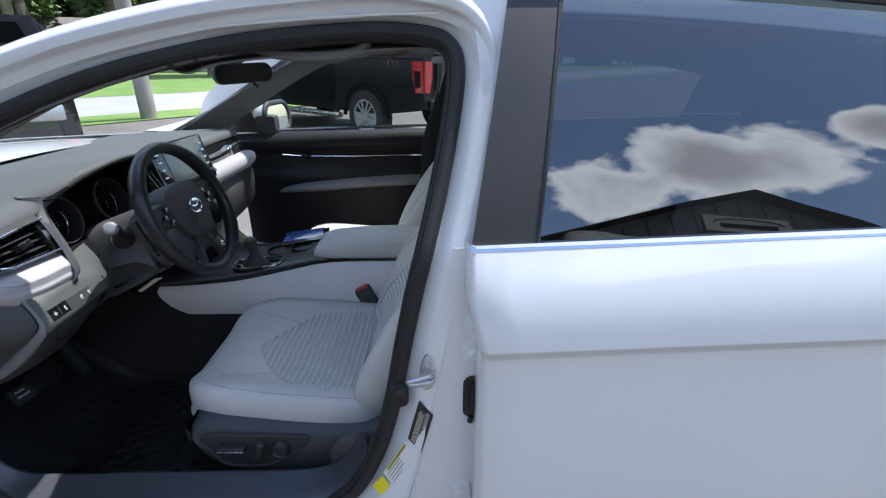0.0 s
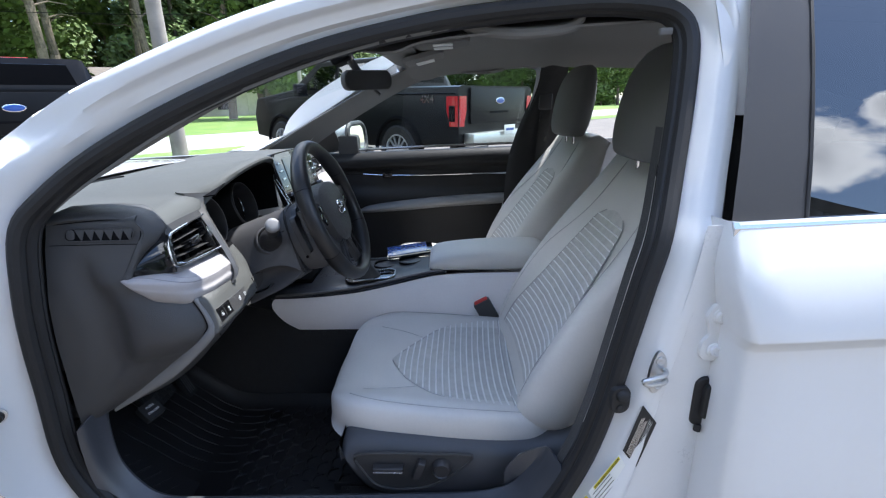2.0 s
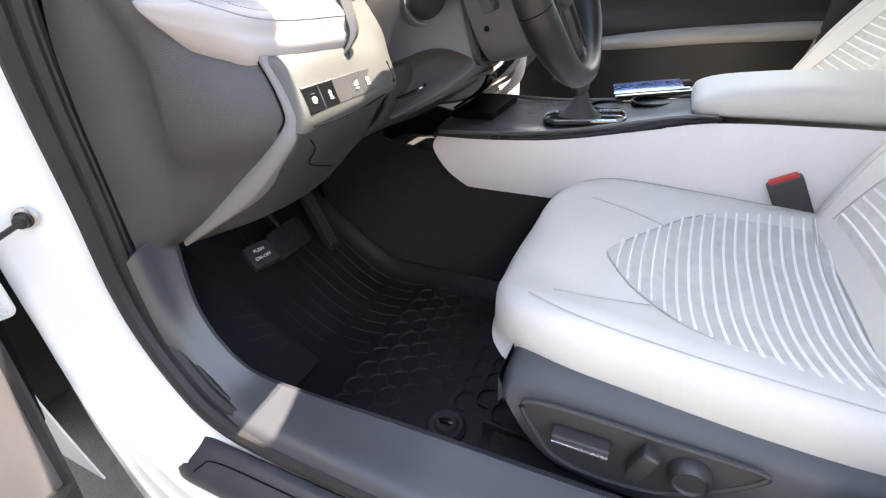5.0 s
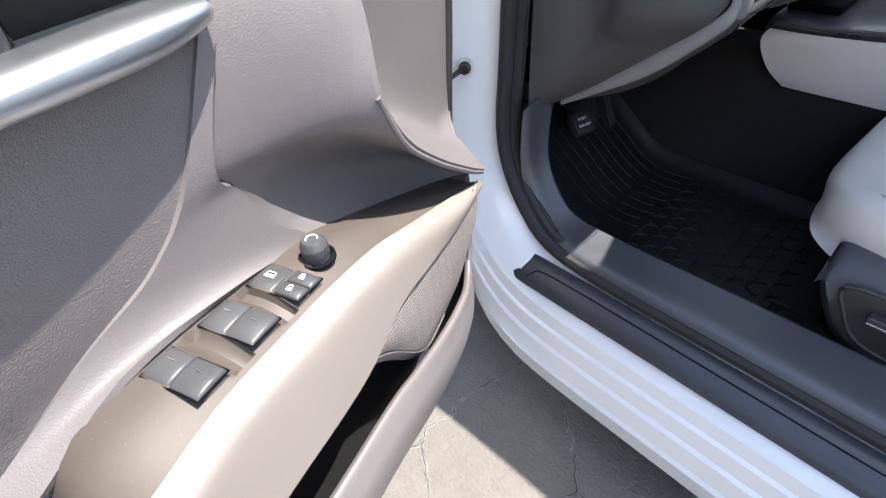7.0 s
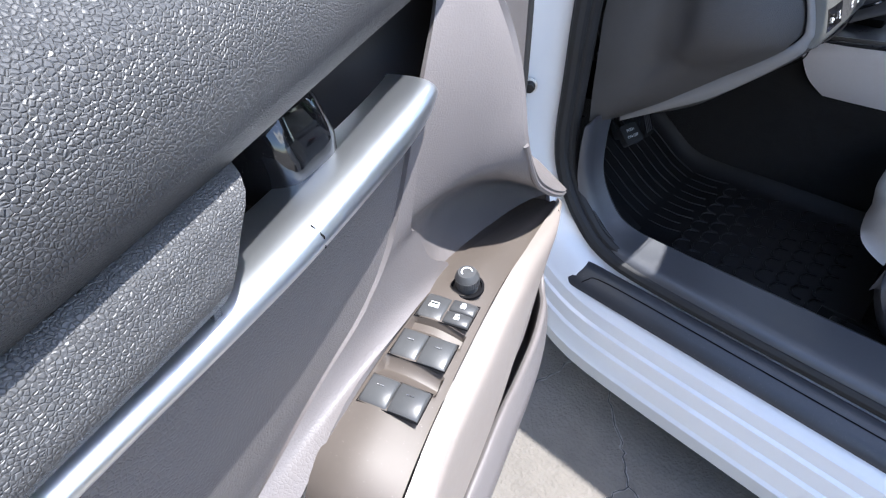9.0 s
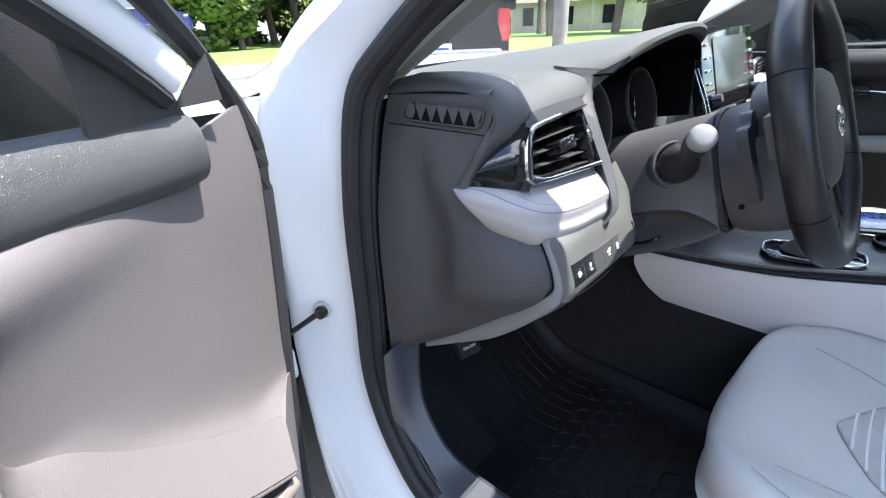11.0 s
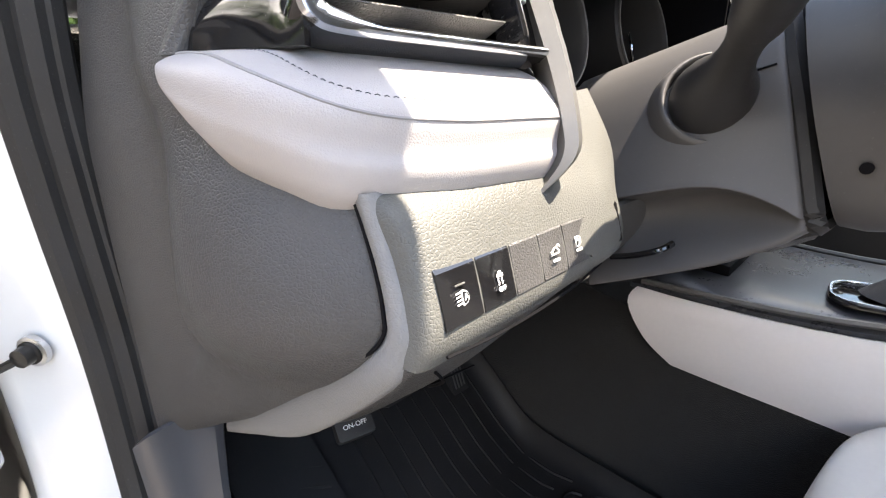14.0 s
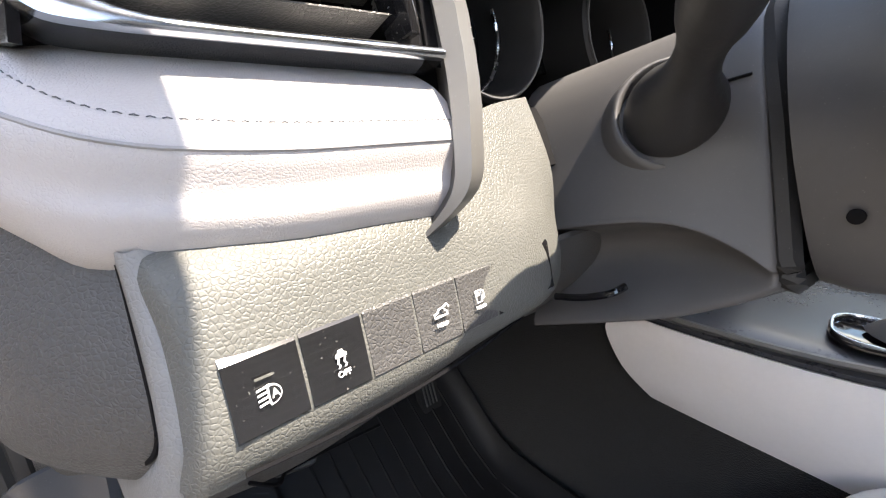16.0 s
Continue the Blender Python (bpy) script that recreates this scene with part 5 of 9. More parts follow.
    part("blade_trim", bm, SILVER, da, "satin silver blade trim", smooth=60)
    # instruments under the hood
    top = [(-.895, y, z0) for y, z0 in ((1.032, 1.060), (1.08, 1.076), (1.14, 1.090), (1.2, 1.097), (1.28, 1.099), (1.345, 1.091), (1.385, 1.075), (1.40, 1.05))]
    bm = sheet([top, [(-.97, y, z - .012) for _, y, z in top], [(-1.03, y, z - .03) for _, y, z in top], [(-1.035, y, .955) for _, y, z in top], [(-.99, y, .925) for _, y, z in top], [(-.93, y, .918) for _, y, z in top], [(-.895, y, .885) for _, y, z in top]], .003, 4, 3)
    part("instrument_cowl", bm, DARK, da, "dark instrument cowl")
    bm = sheet([[(-1.03, 1.395, 1.06), (-.905, 1.40, 1.085)], [(-1.03, 1.395, .93), (-.90, 1.405, .95)]], .004, 3, 3)
    part("cowl_side", bm, DARK, da)
    for yc, zc, r in ((1.100, .972, .058), (1.290, .970, .060)):
        mm = axes((-.995, yc, zc), (0, 1, 0), (-.28, 0, 1))
        bm = B()
        lathe(bm, [(r - .004, -.02), (r - .003, .045), (r, .050), (r + .004, .046), (r + .004, -.02)], mm, 40)
        dial = part("gauge_bezel", bm, COWL_BLACK, da, "round instrument bezel")
        ring_pts = [mm @ V(((r + .001) * math.cos(t), (r + .001) * math.sin(t), .050)) for t in [2 * math.pi * k / 48 for k in range(48)]]
        bm = tube(B(), ring_pts, .0011, 6, True)
        part("edge_ring", bm, SATIN_PLASTIC, dial)
        # glint at the ring's lower right, modelled as a chrome arc
        bm = tube(B(), [mm @ V(((r - .007) * math.cos(t), (r - .007) * math.sin(t), .012)) for t in [radians(-105 + 7 * k) for k in range(19)]], .0016, 6)
        part("glint_arc", bm, SATIN_CHROME, dial, "bright arc put in for the ring's glint")
        bm = plate(B(), circle(r - .004, 32), .002, mm @ Matrix.Translation((0, 0, -.012)))
        part("dial_face", bm, PIANO, dial)
        bm = B()
        for k in range(25):
            aa = radians(220 - 260 * k / 24)
            box(bm, ((r - .012) * math.cos(aa), (r - .012) * math.sin(aa), -.011), (.005, .0008, .0006), mm @ Matrix.Rotation(0, 4, "Z"), 0)
        part("dial_marks", bm, WHITE_INK, dial)
        bm = tube(B(), [mm @ V((0, 0, -.008)), mm @ V((-.03, -.02, -.008))], .0011, 5)
        part("needle", bm, RED, dial)
    bm = plate(B(), rounded(.075, .085, .01), .004, axes((-.998, 1.20, .985), (0, 1, 0), (-.28, 0, 1)), .001)
    part("trip_display", bm, PIANO, da)
    # satin strips beside the cluster
    for y0 in (1.405, 1.425):
        bm = tube(B(), [(-.905, y0, 1.03), (-.882, y0 + .01, .975), (-.868, y0 + .025, .93)], .003, 6, flat=.6)
        part("cluster_strip", bm, SATIN_CHROME, da)
    # centre screen
    ms = axes((-.893, 1.605, 1.02), (.075, 1, 0), (-.28, 0, 1))
    bm = plate(B(), rounded(.30, .165, .012), .022, ms, .004)
    scr = part("touchscreen", bm, PIANO, da, "center touchscreen with side keys")
    bm = plate(B(), rounded(.19, .112, .004), .002, ms @ Matrix.Translation((.005, .006, .002)), .0008)
    part("display", bm, SCREEN, scr, "grey-green display")
    for sx in (-1, 1):
        for k in range(4):
            bm = plate(B(), rounded(.020, .006, .0025), .004, ms @ Matrix.Translation((sx * .122, .050 - .025 * k, .004)), .001)
            part("key", bm, SATIN_CHROME, scr)
        bm = lathe(B(), [(.011, 0), (.011, .004), (.0095, .006), (.009, .018), (.0075, .020)], ms @ Matrix.Translation((sx * .118, -.056, .001)), 20)
        part("rotary_knob", bm, PIANO, scr)
    # centre stack below the screen
    bm = sheet([[(-.885, 1.47, .94), (-.87, 1.60, .94), (-.885, 1.74, .94)], [(-.86, 1.475, .88), (-.85, 1.60, .88), (-.86, 1.735, .88)], [(-.86, 1.48, .80), (-.85, 1.60, .80), (-.86, 1.73, .80)], [(-.88, 1.485, .74), (-.88, 1.60, .74), (-.88, 1.725, .74)], [(-.95, 1.49, .69), (-.95, 1.60, .69), (-.95, 1.72, .69)]], .006, 4, 4)
    stack = part("climate_panel", bm, PIANO, da, "gloss black climate panel")
    for k in range(4):
        bm = plate(B(), rounded(.05, .012, .003), .003, axes((-.846, 1.515 + .056 * k, .865), (.1 if k < 2 else -.1, 1, 0), (-.12, 0, 1)), .001)
        part("climate_key", bm, BLACK_PLASTIC, stack)
    for yk in (1.51, 1.70):
        bm = lathe(B(), [(.017, 0), (.017, .006), (.015, .018), (.012, .020)], axes((-.853, yk, .835), (0, 1, 0), (-.1, 0, 1)), 20)
        part("climate_knob", bm, PIANO, stack)
    # knee cover under the column and across to the console
    bm = sheet([[(-.87, 1.085, .845), (-.85, 1.2, .855), (-.84, 1.34, .86), (-.86, 1.48, .86)], [(-.89, 1.09, .785), (-.87, 1.2, .79), (-.86, 1.34, .79), (-.87, 1.48, .78)], [(-.95, 1.10, .73), (-.97, 1.2, .73), (-.97, 1.34, .73), (-.95, 1.47, .72)], [(-1.08, 1.10, .66), (-1.10, 1.2, .66), (-1.10, 1.34, .66), (-1.08, 1.46, .66)], [(-1.3, 1.10, .64), (-1.3, 1.2, .64), (-1.3, 1.34, .64), (-1.3, 1.46, .64)]], .005, 4, 4)
    part("knee_cover", bm, BLACK_PLASTIC, da)
    bm = sheet([[(-1.08, .85, .645), (-1.08, 1.1, .65)], [(-1.2, .84, .62), (-1.2, 1.1, .62)], [(-1.35, .84, .62), (-1.35, 1.1, .62)]], .004, 3, 3)
    part("under_cover", bm, DARK, da)
    # passenger's side: vent strip, pale bolster and glovebox
    bm = sheet([[(-.985, 1.74, 1.02), (-.98, 2.0, 1.02), (-1.0, 2.27, 1.01)], [(-.95, 1.745, .985), (-.94, 2.0, .985), (-.97, 2.28, .98)], [(-.95, 1.75, .955), (-.94, 2.0, .955), (-.97, 2.28, .955)]], .005, 4, 4)
    part("passenger_trim", bm, PIANO, da, "gloss black trim")
    for yv in (2.16,):
        mm = axes((-.945, yv, .972), (-.1, 1, 0), (-.1, 0, 1))
        bm = plate(B(), rounded(.16, .05, .015), .01, mm, .004)
        pv = part("passenger_vent", bm, SATIN_CHROME, da, "chrome-edged air vent")
        bm = plate(B(), rounded(.148, .038, .012), .004, mm @ Matrix.Translation((0, 0, .002)), .001)
        part("vent_mouth", bm, DARK, pv)
        for k in range(3):
            bm = box(B(), (0, -.010 + .010 * k, .004), (.14, .0016, .004), mm, 0)
            part("vane", bm, BLACK_PLASTIC, pv)
    rings = []
    for y, s in ((1.735, .6), (1.77, 1), (2.0, 1.05), (2.2, 1), (2.28, .6), (2.30, .2)):
        rings.append([V((-.935 + .042 * s * math.cos(t) - .05 * max(0, y - 2.15), y, .915 + .038 * s * math.sin(t))) for t in [2 * math.pi * k / 14 for k in range(14)]])
    bm = B()
    skin(bm, surface(rings, 3, 2, True), close_v=True, cap=True)
    part("passenger_bolster", bm, PAD_LEATHER, da, "pale leatherette bolster")
    bm = sheet([[(-.945, 1.735, .952), (-.925, 1.760, .950), (-.915, 1.80, .945)], [(-.915, 1.735, .915), (-.895, 1.755, .912), (-.895, 1.79, .905)], [(-.885, 1.735, .850), (-.870, 1.748, .850), (-.885, 1.772, .850)], [(-.872, 1.735, .780), (-.858, 1.745, .780), (-.880, 1.762, .780)], [(-.885, 1.735, .715), (-.868, 1.745, .712), (-.890, 1.760, .712)], [(-.93, 1.73, .670), (-.92, 1.742, .664), (-.94, 1.755, .664)]], .006, 4, 4)
    part("stack_sweep", bm, PAD_GREY, da, "pale sweep trim beside the climate panel", smooth=70)
    bm = sheet([[(-.95, 1.74, .88), (-.93, 2.0, .88), (-.96, 2.29, .88)], [(-.94, 1.74, .78), (-.91, 2.0, .78), (-.95, 2.29, .78)], [(-1.0, 1.74, .66), (-.98, 2.0, .66), (-1.0, 2.29, .66)], [(-1.25, 1.74, .62), (-1.25, 2.0, .62), (-1.25, 2.29, .62)]], .006, 4, 4)
    part("glovebox", bm, BLACK_PLASTIC, da)
    return da


dashboard()


# ---- steering wheel and column ----
WC = Vector((-.677, 1.195, .985))
WAX = Vector((.937, 0, .349)).normalized()
WU, WV = Vector((0, 1, 0)), Vector((-.349, 0, .937)).normalized()


def wp(a, b, d=0.0):
    """A point of the wheel: a to its right, b up its face, d towards the driver."""
    return WC + WU * a + WV * b + WAX * d


def steering():
    sw = thing("steering_wheel", wp(0, -.19), "black leather three-spoke steering wheel", "steering wheel")
    bm = B()
    rings = []
    for k in range(72):
        t = 2 * math.pi * k / 72
        grip = .0165 + .0025 * max(0, math.cos(2 * (t - radians(35)))) ** 6 + .0025 * max(0, math.cos(2 * (t - radians(145)))) ** 6
        c = wp(.170 * math.cos(t), .170 * math.sin(t))
        o = (WU * math.cos(t) + WV * math.sin(t))
        rings.append([c + o * grip * .88 * math.cos(s) + WAX * grip * 1.12 * math.sin(s) for s in [2 * math.pi * j / 14 for j in range(14)]])
    skin(bm, rings, close_u=True, close_v=True)
    rim = part("rim", bm, WHEEL_LEATHER, sw, "black leather rim", smooth=80)
    for t in (28, 152, 205, 335):
        bm = B()
        t = radians(t)
        o = WU * math.cos(t) + WV * math.sin(t)
        c = wp(.170 * math.cos(t), .170 * math.sin(t))
        tube(bm, [c + o * .0162 * math.cos(s) + WAX * .0198 * math.sin(s) for s in [2 * math.pi * j / 20 for j in range(20)]], .0007, 5, True)
        part("rim_seam", bm, DARK, rim)
    hub = [(-.088, .035), (-.075, .062), (-.04, .074), (0, .077), (.04, .074), (.075, .062), (.088, .035), (.080, -.01), (.062, -.055), (.03, -.078), (0, -.082), (-.03, -.078), (-.062, -.055), (-.080, -.01)]
    hub = [(p.x, p.y) for p in catmull([(x, y, 0) for x, y in hub], 4, True)]
    bm = B()
    rows = []
    for s, d in ((1.0, -.055), (1.0, -.012), (.96, .004), (.86, .011), (.6, .016), (.3, .018), (.02, .0185)):
        rows.append([wp(x * s, y * s, d) for x, y in hub])
    skin(bm, rows, close_v=True, cap=True)
    h = part("airbag_cover", bm, BLACK_PLASTIC, sw)
    bm = B()
    for rx, ry in ((.026, .018), (.0085, .0165), (.0175, .0075)):
        tube(bm, [wp(rx * math.cos(t), .004 + ry * math.sin(t) + (.007 if rx == .0175 else 0), .0195) for t in [2 * math.pi * k / 36 for k in range(36)]], .0018, 6, True)
    part("emblem", bm, CHROME, h, "chrome oval emblem")
    for sgn in (-1, 1):
        bm = B()
        rows = []
        for f in (0, .35, .7, 1.0):
            x = sgn * (.07 + .098 * f)
            yc, hh = .012 + .010 * f, .036 - .012 * f
            rows.append([wp(x, yc + hh * cc, -.008 + dd) for cc, dd in ((-1, -.018), (-1, -.002), (-.8, .006), (.8, .006), (1, -.002), (1, -.018))])
        skin(bm, rows, close_v=True, cap=True)
        sp = part("spoke", bm, BLACK_PLASTIC, sw)
        for k in range(3):
            bm = plate(B(), rounded(.018, .015, .004), .004, axes(wp(sgn * (.095 + .018 * (k % 2)), .026 - .017 * k, .004), WU, WV), .0015)
            part("button", bm, PIANO, sp)
        bm = B()
        rows = []
        for f in (0, .33, .66, 1.0):
            x = sgn * (.028 + .038 * f)
            y = -.06 - .098 * f
            rows.append([wp(x - .010 * sgn + c2 * .020 * sgn, y, -.012 + dd) for c2, dd in ((-.5, -.012), (-.5, .004), (0, .010), (.5, .004), (.5, -.012))])
        skin(bm, rows, close_v=True, cap=True)
        part("lower_spoke", bm, BLACK_PLASTIC, sw)
        bm = B()
        tube(bm, [wp(sgn * (.040 + .033 * f), -.066 - .088 * f, .0) for f in (0, .5, 1)], .0022, 6)
        part("spoke_trim", bm, SATIN_DARK, sw)
    # back housing and paddles
    bm = B()
    rows = []
    hs = [(.0, .056), (.04, .052), (.068, .038), (.090, .008), (.104, -.03), (.102, -.07), (.092, -.100), (.07, -.115), (.0, -.120)]
    hs = hs + [(-x, y) for x, y in hs[-2:0:-1]]
    for k, d in ((.5, -.012), (.92, -.016), (1.0, -.028), (1.0, -.060), (.97, -.085), (.93, -.098), (.5, -.099)):
        rows.append([wp(x * k, y * k, d) for x, y in hs])
    rows = surface(rows, 1, 3, True)
    skin(bm, rows, close_v=True, cap=True)
    back = part("back_housing", bm, SATIN_PLASTIC, sw, smooth=60)
    bm = plate(B(), circle(.0034, 14), .002, axes(wp(-.1035, -.068, -.078), WAX, WV), .0005)
    part("screw_hole", bm, DARK, back)
    for sgn in (-1, 1):
        edge = catmull([(.150, -.050, 0), (.151, -.01, 0), (.150, .026, 0), (.143, .036, 0), (.128, .038, 0), (.116, .050, 0), (.100, .050, 0), (.094, .030, 0), (.106, .020, 0), (.122, .012, 0), (.124, -.02, 0), (.124, -.050, 0), (.130, -.054, 0), (.144, -.054, 0)], 3, True)
        bm = plate(B(), [(sgn * p.x, p.y) for p in (edge if sgn > 0 else reversed(edge))], .013, axes(wp(0, 0, -.046), WU, WV), .003, 2)
        part("paddle", bm, SATIN_DARK, sw, smooth=40)

    col = thing("steering_column", (-.82, 1.195, .82), "black plastic steering column shroud with a stalk switch", "steering column")
    bm = B()
    rings = []

    def section(arc, low, rec):
        """Half of the shroud's outline: side face down to the scoop's edge, the hollow, the shelf and the bottom."""
        pts = [(.0, .052), (.030, .048), (.053, .033), (.068, .006)]
        pts += [(.068 + .0265 * f, .006 + (arc - .006) * f) for f in (.3, .6, .85, .97)] + [(.0945, arc)]
        pts += [(.0945 - rec * k, arc + (low - arc) * f) for f, k in ((.05, .25), (.16, .8), (.36, 1), (.55, .85), (.74, .42), (.90, .12))]
        return pts + [(.0935, low), (.088, low - .003), (.05, low - .007), (.0, low - .008)]

    def whole(h):
        return h + [(-x, y) for x, y in h[-2:0:-1]]
    for d, arc, low, rec in ((-.110, -.094, -.102, .001), (-.114, -.093, -.103, .002), (-.125, -.083, -.108, .012), (-.145, -.070, -.114, .024), (-.170, -.0625, -.120, .032), (-.210, -.0605, -.125, .036), (-.270, -.062, -.131, .036)):
        rings.append([wp(x * (.97 if d > -.112 else 1), y, d) for x, y in whole(section(arc, low, rec))])
    skin(bm, surface(rings, 4, 2, True), close_v=True, cap=True)
    sh = part("shroud", bm, SATIN_PLASTIC, col, smooth=80)
    bm = tube(B(), [wp(-.0690, .006, -.116), wp(-.0690, .006, -.13), wp(-.0690, .006, -.15)], .0008, 5)
    part("shroud_seam", bm, DARK, sh)
    bm = tube(B(), catmull([wp(x * .965, y * .975, -.106) for x, y in whole(section(-.094, -.102, .001))], 1, True), .0058, 6, True)
    part("gap_brush", bm, RUBBER, col)
    bm = tube(B(), [wp(-.02, -.118, -.12), wp(-.06, -.116, -.14), wp(-.06, -.112, -.20)], .006, 6)
    part("tilt_lever", bm, BLACK_PLASTIC, col)
    # stalk: skirt in a round cup, slim neck, knob with a pale end
    base = Vector((-.822, 1.128, .928))
    tip = Vector((-.767, 1.009, .997))
    ax = (tip - base).normalized()
    m = axes(base, Vector((1, 0, 0)).cross(ax), Vector((1, 0, 0)).cross(ax).cross(ax) * -1)
    if (m.to_3x3() @ Vector((0, 0, 1))).dot(ax) < 0:
        m = m @ Matrix.Rotation(math.pi, 4, "X")
    L = (tip - base).length
    prof = [(.029, -.006), (.0285, .004), (.0255, .014), (.0200, .026), (.0145, .040), (.0115, .055), (.0108, .068), (.0118, .080), (.0145, .092), (.0158, .104), (.0162, .116), (.0160, L - .014)]
    stk = part("indicator_stalk", lathe(B(), prof, m, 28), SATIN_DARK, col, smooth=70)
    part("stalk_cap", lathe(B(), [(.0157, L - .014), (.0162, L - .011), (.0158, L - .004), (.0140, L + .001), (.009, L + .0025), (.001, L + .003)], m, 28), STALK_CAP, stk, "light grey stalk end cap", smooth=70)
    part("stalk_collar", lathe(B(), [(.048, -.050), (.045, -.030), (.0405, -.015), (.0370, -.004), (.0345, .0010), (.0328, .0005), (.0318, -.004), (.0315, -.012)], m, 40), SATIN_PLASTIC, col, smooth=80)
    # small pull on the shelf under the hollow
    bm = tube(B(), catmull([(-.866, 1.096, .800), (-.846, 1.096, .807), (-.830, 1.099, .815), (-.824, 1.108, .820)], 5), .0026, 8)
    part("pull_lip", bm, PIANO, col)


steering()




# ---- front seats ----
def seat(label, c):
    st = thing("front_seat", (-.38, c, .25), label, "car seat", "front seats")
    V = Vector
    # cushion: (sideways, height over the middle line)
    prof = [(-.235, -.075), (-.262, -.055), (-.268, -.01), (-.262, .022), (-.245, .036), (-.215, .034), (-.175, .018), (-.12, .004), (-.05, 0), (.05, 0), (.12, .004), (.175, .018), (.215, .034), (.245, .036), (.262, .022), (.268, -.01), (.262, -.055), (.235, -.075)]

    def zc(x):
        return .5225 + .04 * max(0, (-x - .15) / .5) ** 1.3
    rings = []
    for x, s, w, drop in ((-.688, .26, .50, .044), (-.683, .50, .62, .034), (-.670, .72, .74, .024), (-.638, .88, .86, .014), (-.59, .97, .935, .006), (-.53, 1, .975, .001), (-.40, 1, 1, 0), (-.28, 1, 1, 0), (-.21, .98, .99, 0), (-.175, .88, .955, .006), (-.14, .70, .88, .012)):
        mid = zc(x) - .02
        r = []
        for y, h in prof:
            lead = -.016 * (1 - (y / .27) ** 2) if x < -.5 else 0
            r.append(V((x + lead, c + y * w, mid + (h + .02) * s - drop)))
        rings.append(r)
    fine = surface(rings, 3, 2, True)
    bm = B()
    skin(bm, fine, close_v=True, cap=True)
    cush = part("cushion", bm, LEATHER, st, "light grey leather cushion", smooth=75)

    def top(x, y):
        yy = abs(y) / .268
        b = 0 if yy < .2 else .036 * max(0, min(1, (yy - .25) / .62)) ** 1.6
        return zc(x) + b
    # striped insert
    xs = [-.545 + .0172 * k for k in range(22)]
    bm = B()
    flare = [(-.548, .004), (-.530, .042), (-.505, .085), (-.47, .128), (-.435, .165), (-.38, .196), (-.30, .216), (-.17, .232)]

    def half(x):
        for (a, wa), (b, wb) in zip(flare, flare[1:]):
            if x <= b:
                return wa + (wb - wa) * max(0, (x - a) / (b - a))
        return .232
    rows = []
    for x in [-.547 + .375 * k / 36 for k in range(37)]:
        w = half(x)
        rows.append([V((x + .006 * (t * t) * (w / .2), c + w * t, top(x, w * t) + .0022 - .003 * (abs(t) > .97))) for t in [k / 6 - 1 for k in range(13)]])
    skin(bm, rows)
    ins = part("cushion_insert", bm, STRIPE_CLOTH, st, "grey striped cloth insert", smooth=60)
    bm = B()
    for x in xs[1:]:
        w = half(x) * .985
        pts = [V((x + .006 * t * t * (w / .2), c + w * t, top(x, w * t) + .003)) for t in [k / 8 - 1 for k in range(17)]]
        tube(bm, pts, .0025, 5)
    part("stripe", bm, PIPING, ins, "raised white stripes")
    bm = B()
    rim = [r[0] + V((0, 0, .001)) for r in rows]
    rim2 = [r[-1] + V((0, 0, .001)) for r in rows]
    tube(bm, list(reversed(rim)) + rim2, .0012, 5)
    for sgn in (-1, 1):
        tube(bm, catmull([V((-.625, c + sgn * .205, zc(-.625) + .0265)), V((-.58, c + sgn * .228, zc(-.58) + .0345)), V((-.52, c + sgn * .2395, zc(-.52) + .0368)), V((-.40, c + sgn * .2455, zc(-.4) + .0368)), V((-.22, c + sgn * .2450, zc(-.22) + .0360))], 5), .0010, 5)
        tube(bm, catmull([V((-.47, c + sgn * .128, top(-.47, .128) + .0012)), V((-.53, c + sgn * .150, top(-.53, .15) + .0008)), V((-.60, c + sgn * .165, top(-.60, .165) - .001))], 5), .0008, 5)
    tube(bm, [V((-.232, c + .222 * t, top(-.232, .222 * t) + .0035)) for t in [k / 8 - 1 for k in range(17)]], .0022, 6)
    part("seam", bm, LEATHER_SEAM, cush)
    # backrest
    d, nrm = V((.5, 0, .866)), V((-.866, 0, .5))
    f0 = V((-.183, 0, .584))
    bprof = [(-.21, -.115), (-.25, -.10), (-.272, -.05), (-.272, .0), (-.258, .040), (-.235, .052), (-.205, .044), (-.16, .016), (-.08, 0), (.08, 0), (.16, .016), (.205, .044), (.235, .052), (.258, .040), (.272, .0), (.272, -.05), (.25, -.10), (.21, -.115)]
    rings = []
    for s, w, bol, tk in ((-.060, .86, .30, .60), (-.048, .93, .50, .80), (-.01, .985, .72, 1), (.08, 1.0, .95, 1), (.2, 1.0, 1.0, 1), (.33, .98, .80, 1), (.44, .95, .5, .95), (.53, .90, .25, .85), (.60, .82, .1, .7), (.635, .70, .0, .5)):
        p = f0 + d * s
        rings.append([V((p.x, c + y * w, p.z)) + nrm * ((h * bol if h > 0 else h * tk) - (.03 if s > .6 else 0)) for y, h in bprof])
    bm = B()
    skin(bm, surface(rings, 3, 2, True), close_v=True, cap=True)
    back = part("backrest", bm, LEATHER, st, "light grey leather backrest", smooth=75)

    def bp(s, y, lift):
        yy = abs(y)
        h = 0 if yy < .08 else .016 * min(1, (yy - .08) / .08) if yy < .16 else .016 + .028 * min(1, (yy - .16) / .045)
        k = .62 + 4.0 * (s + .02) if s < .06 else .95 if s < .22 else max(.2, .95 - (s - .22) * 2.1)
        return V(((f0 + d * s).x, c + y, (f0 + d * s).z)) + nrm * (h * k + lift)

